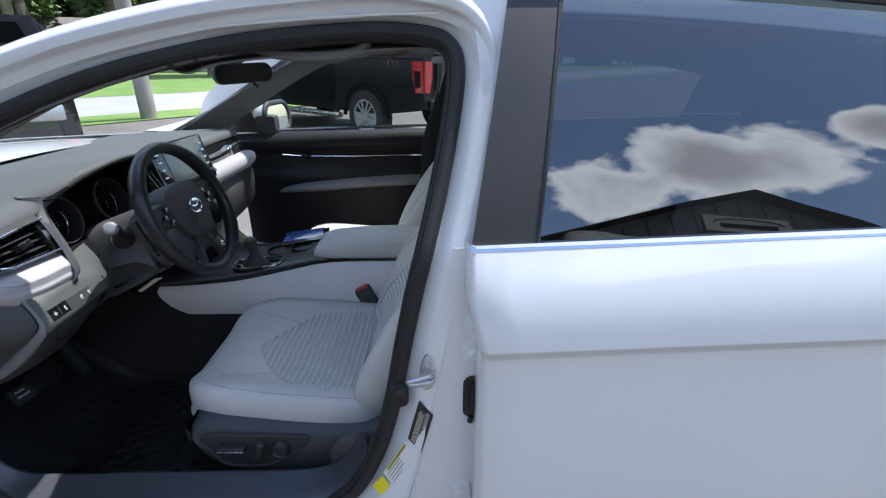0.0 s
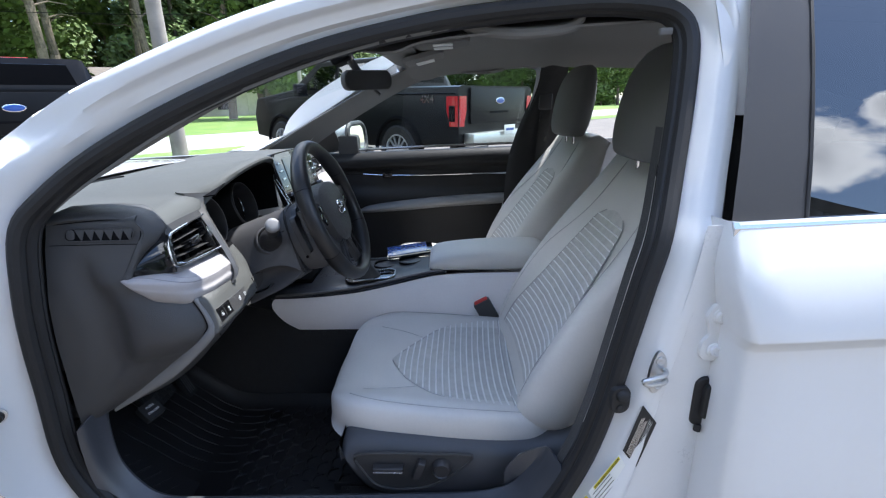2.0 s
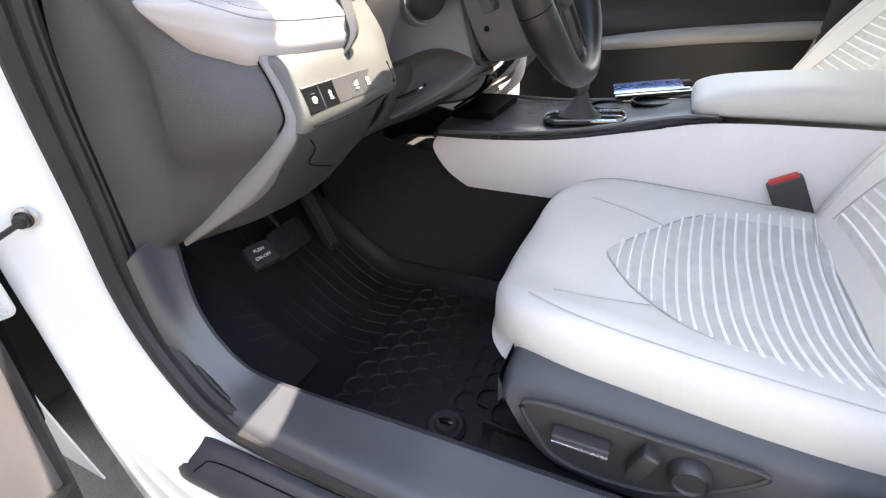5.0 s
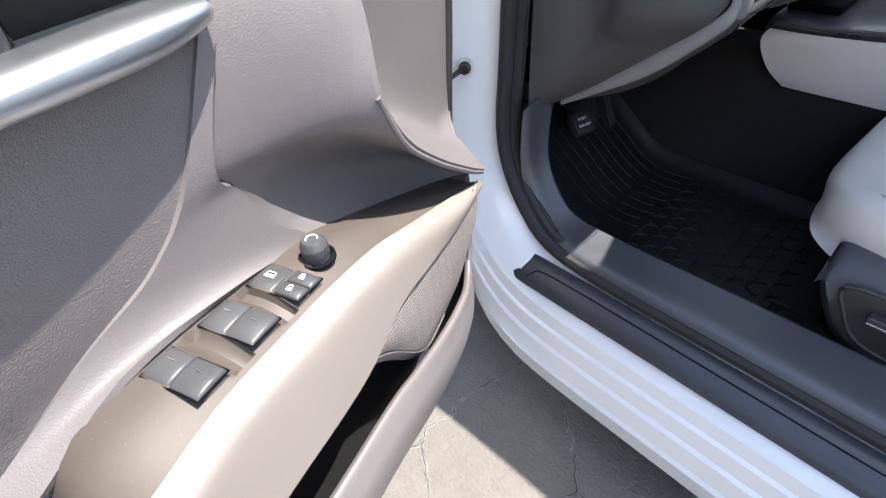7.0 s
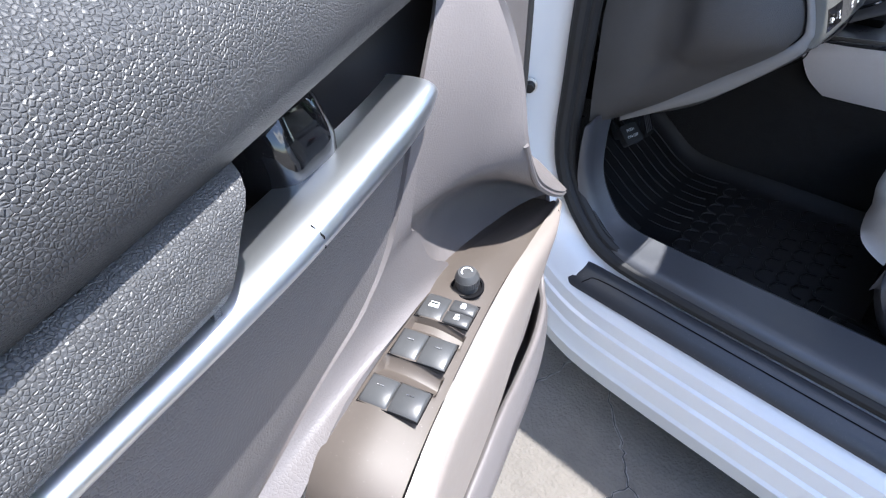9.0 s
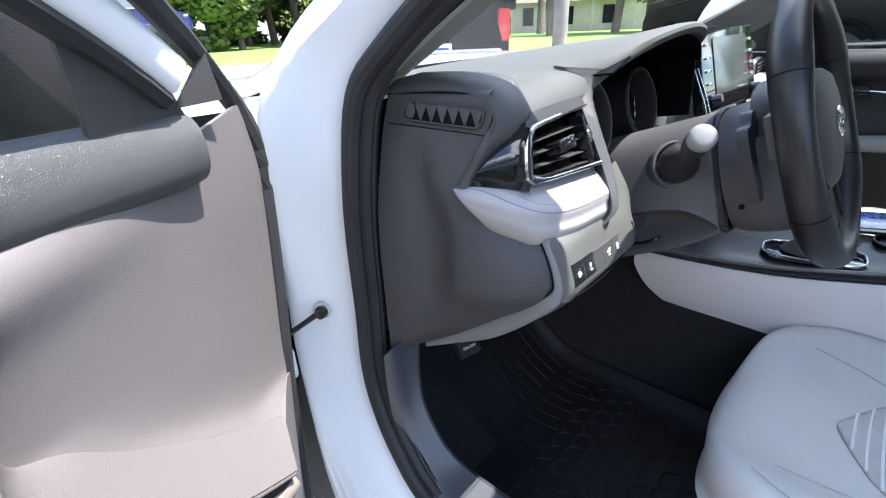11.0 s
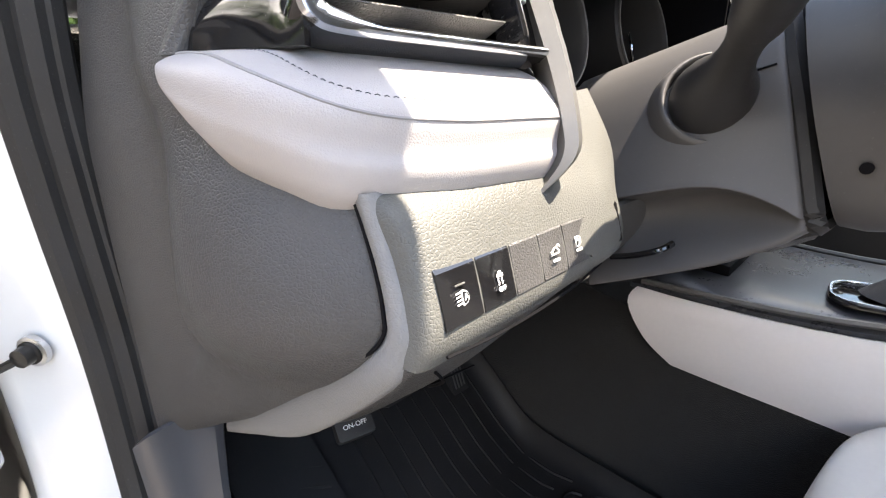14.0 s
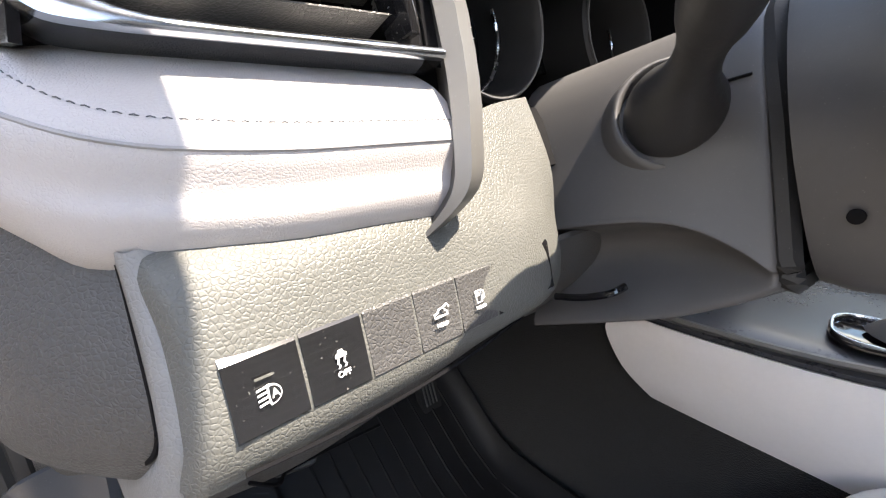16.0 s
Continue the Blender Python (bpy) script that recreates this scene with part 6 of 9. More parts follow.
    def bhalf(s):
        return .075 + .115 * (1 - max(0, min(1, (s + .02) / .50)) ** 1.5) if s < .40 else (.075 + .115 * (1 - (.42 / .5) ** 1.5)) * (1 - ((s - .40) / .05) ** 2) ** .5
    rows = [[bp(s, bhalf(s) * t, .0025) for t in [k / 6 - 1 for k in range(13)]] for s in [-.02 + .469 * k / 34 for k in range(35)]]
    bm = B()
    skin(bm, rows)
    bi = part("backrest_insert", bm, STRIPE_CLOTH, st, "grey striped cloth insert", smooth=60)
    bm = B()
    for k in range(24):
        s = -.005 + .0185 * k
        tube(bm, [bp(s, bhalf(s) * .98 * t, .0035) for t in [j / 6 - 1 for j in range(13)]], .0021, 5)
    part("stripe", bm, PIPING, bi, "raised white stripes")
    bm = B()
    for sgn in (-1, 1):
        tube(bm, [bp(s, sgn * bhalf(s), .004) for s in [-.02 + .46 * k / 24 for k in range(25)]], .0012, 5)
        tube(bm, catmull([bp(-.02, sgn * .215, .006), bp(.10, sgn * .222, .007), bp(.25, sgn * .21, .005), bp(.42, sgn * .16, .003), bp(.58, sgn * .13, .002)], 6), .0013, 5)
    part("seam", bm, LEATHER_SEAM, back)
    # headrest
    rings = []
    for z, w, dx, tk in ((1.108, .110, .075, .035), (1.116, .138, .070, .050), (1.16, .156, .075, .060), (1.24, .156, .088, .062), (1.31, .142, .100, .052), (1.352, .112, .112, .036), (1.366, .075, .118, .02)):
        rings.append([V((dx + .02 + tk * math.copysign(abs(math.cos(t)) ** .8, math.cos(t)), c + w * math.copysign(abs(math.sin(t)) ** .75, math.sin(t)), z)) for t in [2 * math.pi * k / 22 for k in range(22)]])
    bm = B()
    skin(bm, surface(rings, 3, 1, True), close_v=True, cap=True)
    part("headrest", bm, LEATHER_DARK, st, "grey leather headrest", smooth=75)
    for sgn in (-1, 1):
        bm = tube(B(), [V((.105, c + sgn * .06, 1.05)), V((.10, c + sgn * .06, 1.13))], .006, 8)
        part("headrest_post", bm, CHROME, st)
    # plastic base, side trim with its switches, rails
    bm = B()
    rows = []
    for x, z0, z1 in ((-.634, .492, .506), (-.627, .464, .516), (-.608, .425, .522), (-.580, .388, .525), (-.54, .364, .525), (-.45, .352, .52), (-.30, .364, .508), (-.20, .385, .508), (-.12, .42, .525), (-.06, .47, .555), (-.03, .52, .58)):
        rows.append([V((x, c - .23, z0 - .01)), V((x, c - .285, z0)), V((x, c - .302, z0 + .03)), V((x, c - .298, z1 - .035)), V((x, c - .275, z1 - .006)), V((x, c - .24, z1)), V((x, c + .24, z1 - .02)), V((x, c + .275, z1 - .05)), V((x, c + .28, z0)), V((x, c + .23, z0 - .01))])
    skin(bm, surface(rows, 3, 1), close_v=True, cap=True)
    base = part("side_trim", bm, SEAT_PLASTIC, st, "dark grey plastic side trim", smooth=50)
    y0 = c - .3005
    outline = catmull([(-.60, .488, 0), (-.545, .497, 0), (-.44, .494, 0), (-.35, .492, 0), (-.338, .482, 0), (-.372, .445, 0), (-.43, .406, 0), (-.50, .396, 0), (-.555, .408, 0), (-.585, .448, 0)], 4, True)
    bm = tube(B(), [V((p.x, y0 - .001, p.y)) for p in outline], .0035, 6, True)
    part("switch_bezel", bm, BLACK_PLASTIC, base)
    bm = plate(B(), [(p.x, p.y) for p in outline], .002, axes((0, y0 - .001, 0), (1, 0, 0), (0, 0, 1)), .0005)
    part("switch_field", bm, BLACK_PLASTIC, base)
    bm = box(B(), (-.525, y0 - .011, .462), (.070, .020, .016), pose(0, 0, 0, 0, 0, 0), .005, 3)
    part("slide_switch", bm, SATIN, base)
    bm = box(B(), (-.525, y0 - .0215, .4605), (.066, .003, .004), None, .001)
    part("slide_ridge", bm, SATIN_CHROME, base)
    bm = box(B(), (0, 0, 0), (.020, .022, .048), pose(-.455, y0 - .012, .462, 0, 20, 0), .006, 3)
    part("recline_switch", bm, SATIN, base)
    bm = lathe(B(), [(.023, 0), (.022, .012), (.018, .018), (.016, .015), (.004, .015)], axes((-.405, y0 - .001, .459), (1, 0, 0), (0, 0, 1)), 24)
    part("lumbar_switch", bm, SATIN, base)
    for sgn in (-1, 1):
        y = c + sgn * .290
        bm = box(B(), (-.40, y, .352), (.50, .050, .034), None, .005)
        box(bm, (-.602, y, .3435), (.135, .078, .007), None, .002)
        for e in (-.036, .036):
            box(bm, (-.602, y + e, .354), (.135, .005, .026), None, .0015)
        box(bm, (-.648, y - .012, .353), (.022, .024, .014), None, .002)
        rail = part("seat_rail", bm, RAIL, st, "black steel seat rail")
        bm = lathe(B(), [(.0125, 0), (.0125, .003), (.0085, .004), (.0085, .010), (.004, .0105)], pose(-.613, y - .007, .347, 0, 0, 0), 12)
        part("bolt", bm, STEEL, rail)
        bm = box(B(), (-.44, y, .287), (.42, .070, .104), None, .012)
        part("riser", bm, CARPET, st, "carpet-covered rail riser")
    return st


LEATHER_SEAM = material("leather_seam", (0.42, 0.41, 0.40), 0.6, vary=0.1, scale=30)
LEATHER_DARK = material("grey_headrest_leather", (0.16, 0.16, 0.158), 0.5, vary=0.06, scale=7, bump=0.25, bump_scale=420, bump_kind="leather", dist=0.0005)
SEAT_PLASTIC = material("seat_trim_plastic", (0.054, 0.055, 0.060), 0.40, vary=0.1, scale=7, bump=0.3, bump_scale=420, bump_kind="leather", dist=0.0005, dust=0.1)
RAIL = material("black_steel", (0.02, 0.02, 0.02), 0.30, metal=0.4, vary=0.2, scale=30, dust=0.2)
seat("light grey leather driver seat with a striped cloth insert", 1.19)
seat("light grey leather passenger seat with a striped cloth insert", 1.97)


# ---- center console ----
def console():
    cs = thing("center_console", (-.5, YC, .25), "light grey center console with black trim and armrest", "console")
    V = Vector
    rows = [[(-.945, 1.395, .648), (-.85, 1.41, .647), (-.70, 1.435, .652), (-.55, 1.465, .672), (-.42, 1.485, .694), (-.25, 1.49, .70), (-.02, 1.49, .70)],
            [(-.952, 1.385, .628), (-.85, 1.405, .622), (-.70, 1.428, .620), (-.55, 1.450, .628), (-.42, 1.465, .63), (-.25, 1.47, .63), (-.02, 1.47, .63)],
            [(-.925, 1.40, .575), (-.84, 1.412, .570), (-.70, 1.430, .565), (-.55, 1.448, .56), (-.42, 1.46, .55), (-.25, 1.465, .54), (-.02, 1.465, .54)],
            [(-.885, 1.42, .536), (-.82, 1.425, .532), (-.70, 1.436, .526), (-.55, 1.45, .515), (-.42, 1.46, .50), (-.25, 1.465, .48), (-.02, 1.465, .46)]]
    for sgn in (0, 1):
        rr = rows if sgn == 0 else [[flip(p) for p in r] for r in rows]
        part("side_panel", sheet(rr, 0.008, 4, 4), PAD_GREY, cs, "pale grey side panel")
    bm = box(B(), (-.55, YC, .40), (1.3, .20, .33), None, .03)
    part("tunnel", bm, CARPET, cs, "charcoal carpet")
    for sgn in (-1, 1):
        bm = sheet([[(-1.30, YC + sgn * .17, .24), (-1.30, YC + sgn * .165, .66)], [(-.85, YC + sgn * .145, .24), (-.85, YC + sgn * .148, .58)], [(-.40, YC + sgn * .115, .24), (-.40, YC + sgn * .112, .48)]], .01, 3, 3)
        part("kick_carpet", bm, CARPET, cs, "charcoal carpet")
    # top deck
    bm = sheet([[(-.955, 1.39, .655), (-.70, 1.43, .660), (-.45, 1.485, .698), (-.40, 1.49, .702)], [(-.955, 1.45, .668), (-.70, 1.47, .672), (-.45, 1.51, .705), (-.40, 1.51, .705)], [(-.955, YC, .668), (-.70, YC, .672), (-.45, YC, .705), (-.40, YC, .705)], [(-.955, 1.71, .668), (-.70, 1.69, .672), (-.45, 1.65, .705), (-.40, 1.65, .705)], [(-.955, 1.77, .655), (-.70, 1.73, .660), (-.45, 1.675, .698), (-.40, 1.67, .702)]], .008, 4, 4)
    deck = part("top_deck", bm, SATIN_DECK, cs, "satin dark top deck")
    bm = plate(B(), rounded(.17, .09, .03), .004, axes((-.655, YC - .070, .684), (1, .10, .06), (0, 1, 0)), .002)
    sp = part("shifter_plate", bm, PIANO, deck, "gloss black shifter surround")
    bm = tube(B(), [axes((-.655, YC - .070, .687), (1, .10, .06), (0, 1, 0)) @ V((x, y, 0)) for x, y in rounded(.165, .085, .03)], .0022, 6, True)
    part("border", bm, SATIN_CHROME, sp)
    bm = B()
    rows = [[V((-.665 + r * math.cos(t), YC - .070 + r * .75 * math.sin(t), .686 + h)) for t in [2 * math.pi * k / 18 for k in range(18)]] for r, h in ((.045, 0), (.036, .010), (.024, .022), (.016, .036), (.013, .048))]
    skin(bm, rows, close_v=True, cap=True)
    part("shift_boot", bm, BLACK_PLASTIC, deck)
    bm = lathe(B(), [(.012, 0), (.018, .012), (.022, .03), (.021, .045), (.012, .052)], pose(-.668, YC - .070, .729, 0, -8, 0), 18)
    part("shift_knob", bm, BLACK_PLASTIC, deck)
    for x in (-.622, -.532):
        bm = lathe(B(), [(.036, -.05), (.038, .004), (.041, .004), (.041, 0), (.0405, -.05)], pose(x, YC + .052, .700 + .16 * (x + .5), 0, 0, 0), 28)
        cup = part("cup_holder", bm, DARK, deck, "black cup holder")
        bm = tube(B(), [V((x + .041 * math.cos(t), YC + .052 + .041 * math.sin(t), .704 + .16 * (x + .5))) for t in [2 * math.pi * k / 32 for k in range(32)]], .0018, 6, True)
        part("rim_ring", bm, SATIN_DARK, cup)
    for sgn in (-1, 1):
        bm = tube(B(), catmull([(-.94, YC + sgn * .19, .662), (-.72, YC + sgn * .148, .667), (-.48, YC + sgn * .095, .702), (-.41, YC + sgn * .09, .707)], 5), .0045, 6)
        part("deck_strip", bm, SILVER, deck, "satin chrome edge strip")
    # armrest box
    rings = []
    for x, z0, z1, w in ((-.455, .705, .728, .085), (-.445, .700, .742, .098), (-.40, .698, .756, .104), (-.28, .698, .768, .106), (-.16, .698, .772, .106), (-.08, .700, .770, .104), (-.05, .71, .755, .09)):
        zc, h = (z0 + z1) / 2, (z1 - z0) / 2
        rings.append([V((x, YC + .015 + w * math.copysign(abs(math.cos(t)) ** .5, math.cos(t)), zc + h * math.copysign(abs(math.sin(t)) ** .55, math.sin(t)))) for t in [2 * math.pi * k / 24 for k in range(24)]])
    bm = B()
    skin(bm, surface(rings, 3, 1, True), close_v=True, cap=True)
    part("armrest", bm, LEATHER, cs, "light grey padded armrest", smooth=75)
    # tray ahead of the shifter
    bm = box(B(), (-.90, YC, .675), (.10, .20, .02), None, .006)
    part("tray", bm, DARK, deck)


SATIN_DECK = material("dark_satin_deck", (0.045, 0.047, 0.055), 0.28, vary=0.1, scale=8, rough_vary=0.06, dust=0.2)
console()


def booklet():
    """A folder of papers lying across the console's edge."""
    m = pose(-.535, YC + .135, .707, 2, -6, 8)
    bk = part("folder", box(B(), (0, 0, 0), (.17, .11, .007), m, .002), PIANO, None, "glossy black paper folder lying on the console edge", category="folder")
    part("sheet", box(B(), (-.012, .010, .0045), (.150, .098, .0015), m, .0004), BLUE_PAINT, bk, "bright blue sheet")
    part("label", plate(B(), rounded(.022, .012, .002), .0006, m @ Matrix.Translation((.062, -.034, .0060))), WHITE_PAPER, bk, "small white label")


booklet()


def buckle(c, sgn):
    bk = thing("seat_belt_buckle", (-.27, c + sgn * .275, .5), "black seat belt buckle with a red button", "buckle", "belt buckles")
    m = pose(-.262, c + sgn * .262, .572, 0, -28, 0)
    bm = box(B(), (0, 0, 0), (.056, .028, .095), m, .006, 3)
    part("body", bm, BLACK_PLASTIC, bk)
    bm = box(B(), (0, 0, .046), (.046, .020, .012), m, .003)
    part("button", bm, RED, bk, "red release button")
    bm = box(B(), (0, 0, -.08), (.03, .008, .1), m, .002)
    part("stalk", bm, RAIL, bk)


buckle(1.19, 1)


# ---- rear bench, seen between the front seats ----
def bench():
    be = thing("rear_bench", (.9, YC, .25), "light grey rear bench seat", "bench seat")
    rows = [[(x, .86, z - .03), (x, 1.1, z), (x, YC, z), (x, 2.06, z), (x, 2.3, z - .03)] for x, z in ((.62, .40), (.64, .52), (.75, .545), (1.0, .52), (1.10, .50), (1.16, .62), (1.32, 1.02), (1.38, 1.05))]
    part("bench_cover", sheet(rows, .02, 3, 4), LEATHER, be)


bench()


# ---- mirrors, visors, grab handles, belts ----
# mirror colour lowered to imitate a dark reflection
DIM_MIRROR = material("darkened_mirror", (0.28, 0.30, 0.32), 0.02, metal=1.0, vary=0.02, scale=5, rough_vary=0.01)


def cabin_fittings():
    V = Vector
    rm = thing("rearview_mirror", (-.63, 1.545, 1.27), "black rearview mirror hanging from the windscreen", "mirror")
    m = axes((-.636, 1.592, 1.312), (.60, .80, .03), (-.05, .05, 1))
    bm = B()
    o = [(x * 1.0, y) for x, y in rounded(.205, .060, .026)]
    skin(bm, [[m @ V((x * s, y * s, d)) for x, y in o] for s, d in ((.75, -.03), (.95, -.02), (1.0, -.004), (.985, .003), (.94, .004))], close_v=True, cap=True)
    h = part("housing", bm, BLACK_PLASTIC, rm)
    bm = plate(B(), [(x * .94, y * .90) for x, y in o], .001, m @ Matrix.Translation((0, 0, .0055)))
    part("mirror_glass", bm, DIM_MIRROR, h)
    bm = tube(B(), [m @ V((0, .01, -.025)), V((-.675, 1.60, 1.345)), V((-.70, 1.59, 1.385))], .012, 10)
    part("stem", bm, BLACK_PLASTIC, rm)
    bm = tube(B(), [m @ V((.03, -.03, -.01)), m @ V((.035, -.046, .006))], .005, 8)
    part("dip_tab", bm, BLACK_PLASTIC, h)
    bm = box(B(), (0, 0, 0), (.10, .06, .035), axes((-.715, 1.59, 1.378), (0, 1, 0), (.9, 0, .4)), .014, 3)
    part("sensor_pod", bm, DARK, rm, "black camera pod")
    for yv in (1.17, 1.98):
        vi = thing("sun_visor", (-.52, yv, 1.36), "pale grey folded sun visor under the roof", "sun visor", "sun visors")
        bm = B()
        plate(bm, rounded(.36, .15, .03), .016, axes((-.475, yv, 1.392), (0, -1, 0), (-.97, 0, -.22)), .005)
        part("flap", bm, HEADLINER, vi)
        bm = plate(B(), rounded(.12, .07, .008), .003, axes((-.475, yv + .02, 1.388), (0, 1, 0), (.97, 0, .22)), .001)
        part("label_panel", bm, WHITE_PAPER, vi, "pale warning label")
    bm = B()
    oc = thing("overhead_console", (-.42, YC, 1.39), "grey overhead lamp console on the headliner", "lamp console")
    plate(bm, rounded(.20, .16, .03), .02, axes((-.40, YC, 1.405), (0, 1, 0), (1, 0, .05)), .006)
    part("panel", bm, HEADLINER, oc)
    for sgn in (-1, 1):
        bm = plate(B(), rounded(.05, .06, .008), .004, axes((-.40, YC + sgn * .045, 1.402), (0, 1, 0), (1, 0, .05)), .001)
        part("lens", bm, WHITE_PAPER, oc)
    for fl in (lambda p: V(p), flip):
        gh = thing("grab_handle", fl((-.25, .95, 1.36)), "grey grab handle over the door", "grab handle", "grab handles")
        bm = tube(B(), catmull([fl(p) for p in ((-.36, .965, 1.40), (-.34, .955, 1.372), (-.25, .95, 1.362), (-.16, .955, 1.372), (-.14, .965, 1.40))], 5), .010, 10)
        part("handle", bm, HEADLINER, gh)
    # coat hook by the pillar
    bm = box(B(), (-.01, .912, 1.356), (.022, .010, .012), None, .003)
    part("anchor_cover", bm, HEADLINER, None, "small pale trim cap on the pillar", category="trim cap", kind="structure")
    # middle pillars inside, and their belts
    for fl in (lambda p: V(p), flip):
        rows = [[fl(p) for p in r] for r in ([(.03, .79, .42), (.05, .81, .42), (.17, .80, .42)], [(-.03, .785, .75), (.0, .82, .75), (.14, .80, .75)], [(.01, .80, 1.02), (.03, .835, 1.02), (.15, .81, 1.02)], [(.04, .885, 1.30), (.06, .92, 1.30), (.14, .89, 1.30)], [(.03, .95, 1.40), (.06, .98, 1.40), (.13, .96, 1.40)])]
        if fl is flip:
            rows = [[flip(p) for p in r] for r in ([(-.12, .80, .42), (-.06, .82, .42), (.17, .80, .42)], [(-.115, .80, .75), (-.06, .82, .75), (.14, .80, .75)], [(-.085, .81, 1.02), (-.04, .835, 1.02), (.15, .81, 1.02)], [(.012, .89, 1.30), (.04, .92, 1.30), (.14, .89, 1.30)], [(.02, .95, 1.40), (.06, .98, 1.40), (.13, .96, 1.40)])]
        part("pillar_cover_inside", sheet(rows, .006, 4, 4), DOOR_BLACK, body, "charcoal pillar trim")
        sb = thing("seat_belt", fl((.02, .87, 1.2)), "black seat belt hanging from the pillar", "seat belt", "seat belts")
        rows = [[fl((.03, .905, 1.22)), fl((.075, .91, 1.22))], [fl((.02, .86, .95)), fl((.066, .865, .95))], [fl((.0, .85, .6)), fl((.046, .855, .6))], [fl((.0, .85, .42)), fl((.046, .855, .42))]]
        part("webbing", sheet(rows, .0015, 4, 2), RAIL, sb)
        bm = box(B(), (0, 0, 0), (.06, .016, .07), Matrix.Translation(fl((.05, .905, 1.235))), .008, 3)
        part("anchor", bm, BLACK_PLASTIC, sb)


cabin_fittings()


# ---- floor mat and pedals ----
def floor_mat():
    fm = thing("floor_mat", (-.95, 1.15, .25), "black ribbed rubber floor mat with raised chevrons", "floor mat")
    V = Vector

    def mz(x):
        return .264 if x > -1.10 else .264 + .75 * (-1.10 - x) if x > -1.32 else .429 + 1.4 * (-1.32 - x)
    xs = [-.60, -.66, -.75, -.85, -.95, -1.05, -1.12, -1.20, -1.28, -1.34, -1.37]
    rows = []
    for x in xs:
        r = []
        for y in (.885, .90, .93, 1.0, 1.1, 1.2, 1.3, 1.36, 1.385, 1.395):
            lip = .035 if y in (.885, 1.395) else .018 if y in (.90, 1.385) else 0
            r.append(V((x, y, mz(x) + lip + (.02 if x == -.60 else 0))))
        rows.append(r)
    part("tray", sheet(rows, .004, 2, 2), MAT_RUBBER, fm)
    # dead pedal slope on the outboard side
    bm = sheet([[(-1.06, .885, .275), (-1.06, 1.02, .275)], [(-1.18, .88, .37), (-1.18, 1.01, .36)], [(-1.34, .88, .50), (-1.34, 1.0, .49)]], .006, 3, 3)
    rest = part("foot_rest", bm, MAT_RUBBER, fm)
    bm = B()
    for k in range(9):
        f = k / 9
        p0 = V((-1.08 - .22 * f, .90, .296 + .165 * f))
        tube(bm, [p0, p0 + V((-.03, .045, .022)), p0 + V((-.01, .10, .004))], .0028, 5)
    part("rib", bm, MAT_RUBBER, rest)
    bm = B()
    for k in range(9):
        y = 1.075 + .034 * k
        tube(bm, [(x, y + .010 * max(0, x + 1.02) / .04, mz(x) + .0035) for x in (-1.29, -1.22, -1.14, -1.08, -1.02, -.985 - .015 * (k % 2))], .0026, 5)
    part("long_rib", bm, MAT_RUBBER, fm)
    for j in range(9):
        for k in range(9):
            x = -.68 - .036 * j
            y = .950 + .046 * k + (.023 if j % 2 else 0)
            if (x + .752) ** 2 + (y - .975) ** 2 < .004 or y > 1.345:
                continue
            bm = tube(B(), catmull([(x + .016, y - .022, .2690), (x - .002, y - .021, .2710), (x - .010, y - .004, .2710), (x - .004, y + .014, .2710), (x + .010, y + .022, .2690)], 2), .0029, 5)
            part("chevron", bm, MAT_RUBBER, fm)
    # retaining hook
    m = pose(-.752, .973, .268, 0, 0, 0)
    bm = lathe(B(), [(.036, 0), (.036, .006), (.030, .012), (.022, .010), (.018, .016), (.010, .016), (.008, .010)], m, 28)
    hook = part("retainer", bm, RUBBER, fm, "black round mat retainer")
    bm = box(B(), (0, 0, .016), (.026, .006, .006), m, .002)
    part("retainer_bar", bm, PIANO, hook)

    ap = thing("accelerator_pedal", (-1.22, 1.31, .30), "black ribbed accelerator pedal hinged at the floor", "pedal")
    m = axes((-1.245, 1.315, .42), (0, 1, 0), (-.45, 0, 1))
    bm = B()
    plate(bm, [(-.022, -.11), (.022, -.11), (.026, .06), (.018, .12), (-.014, .12), (-.020, .06)], .014, m, .004)
    a = part("pad", bm, RUBBER, ap)
    for k in range(4):
        bm = tube(B(), [m @ V((-.012 + .008 * k, -.06, .001)), m @ V((-.010 + .0075 * k, .10, .001))], .0018, 5)
        part("rib", bm, SATIN_PLASTIC, a)
    bp = thing("brake_pedal", (-1.24, 1.17, .40), "black square rubber brake pedal", "pedal")
    m = axes((-1.225, 1.175, .455), (0, 1, 0), (-.55, 0, 1))
    bm = plate(B(), rounded(.11, .065, .012), .014, m, .004)
    a = part("pad", bm, RUBBER, bp)
    for i in range(6):
        for j in range(3):
            bm = box(B(), (-.042 + .017 * i, -.020 + .02 * j, .001), (.010, .012, .003), m, .001)
            part("stud", bm, RUBBER, a)
    bm = tube(B(), [m @ V((0, .0, -.012)), m @ V((0, .12, -.03)), m @ V((0, .25, -.02))], .010, 8)
    part("arm", bm, RAIL, bp)
    pk = thing("parking_brake_pedal", (-1.14, 1.0, .50), "small black parking brake pedal with white lettering", "pedal")
    m = axes((-1.128, 1.005, .528), (.25, 1, 0), (-.75, .1, .65))
    bm = plate(B(), rounded(.050, .046, .006), .016, m, .003)
    a = part("pad", bm, RUBBER, pk)
    lettering("letters", "PUSH", .009, m @ Matrix.Translation((0, .008, .0006)), WHITE_INK, a)
    lettering("letters", "ON-OFF", .0085, m @ Matrix.Translation((0, -.007, .0006)), WHITE_INK, a)
    bm = tube(B(), [m @ V((0, .01, -.014)), m @ V((0, .09, -.03)), m @ V((0, .16, -.02))], .008, 8)
    part("arm", bm, RAIL, pk)


floor_mat()


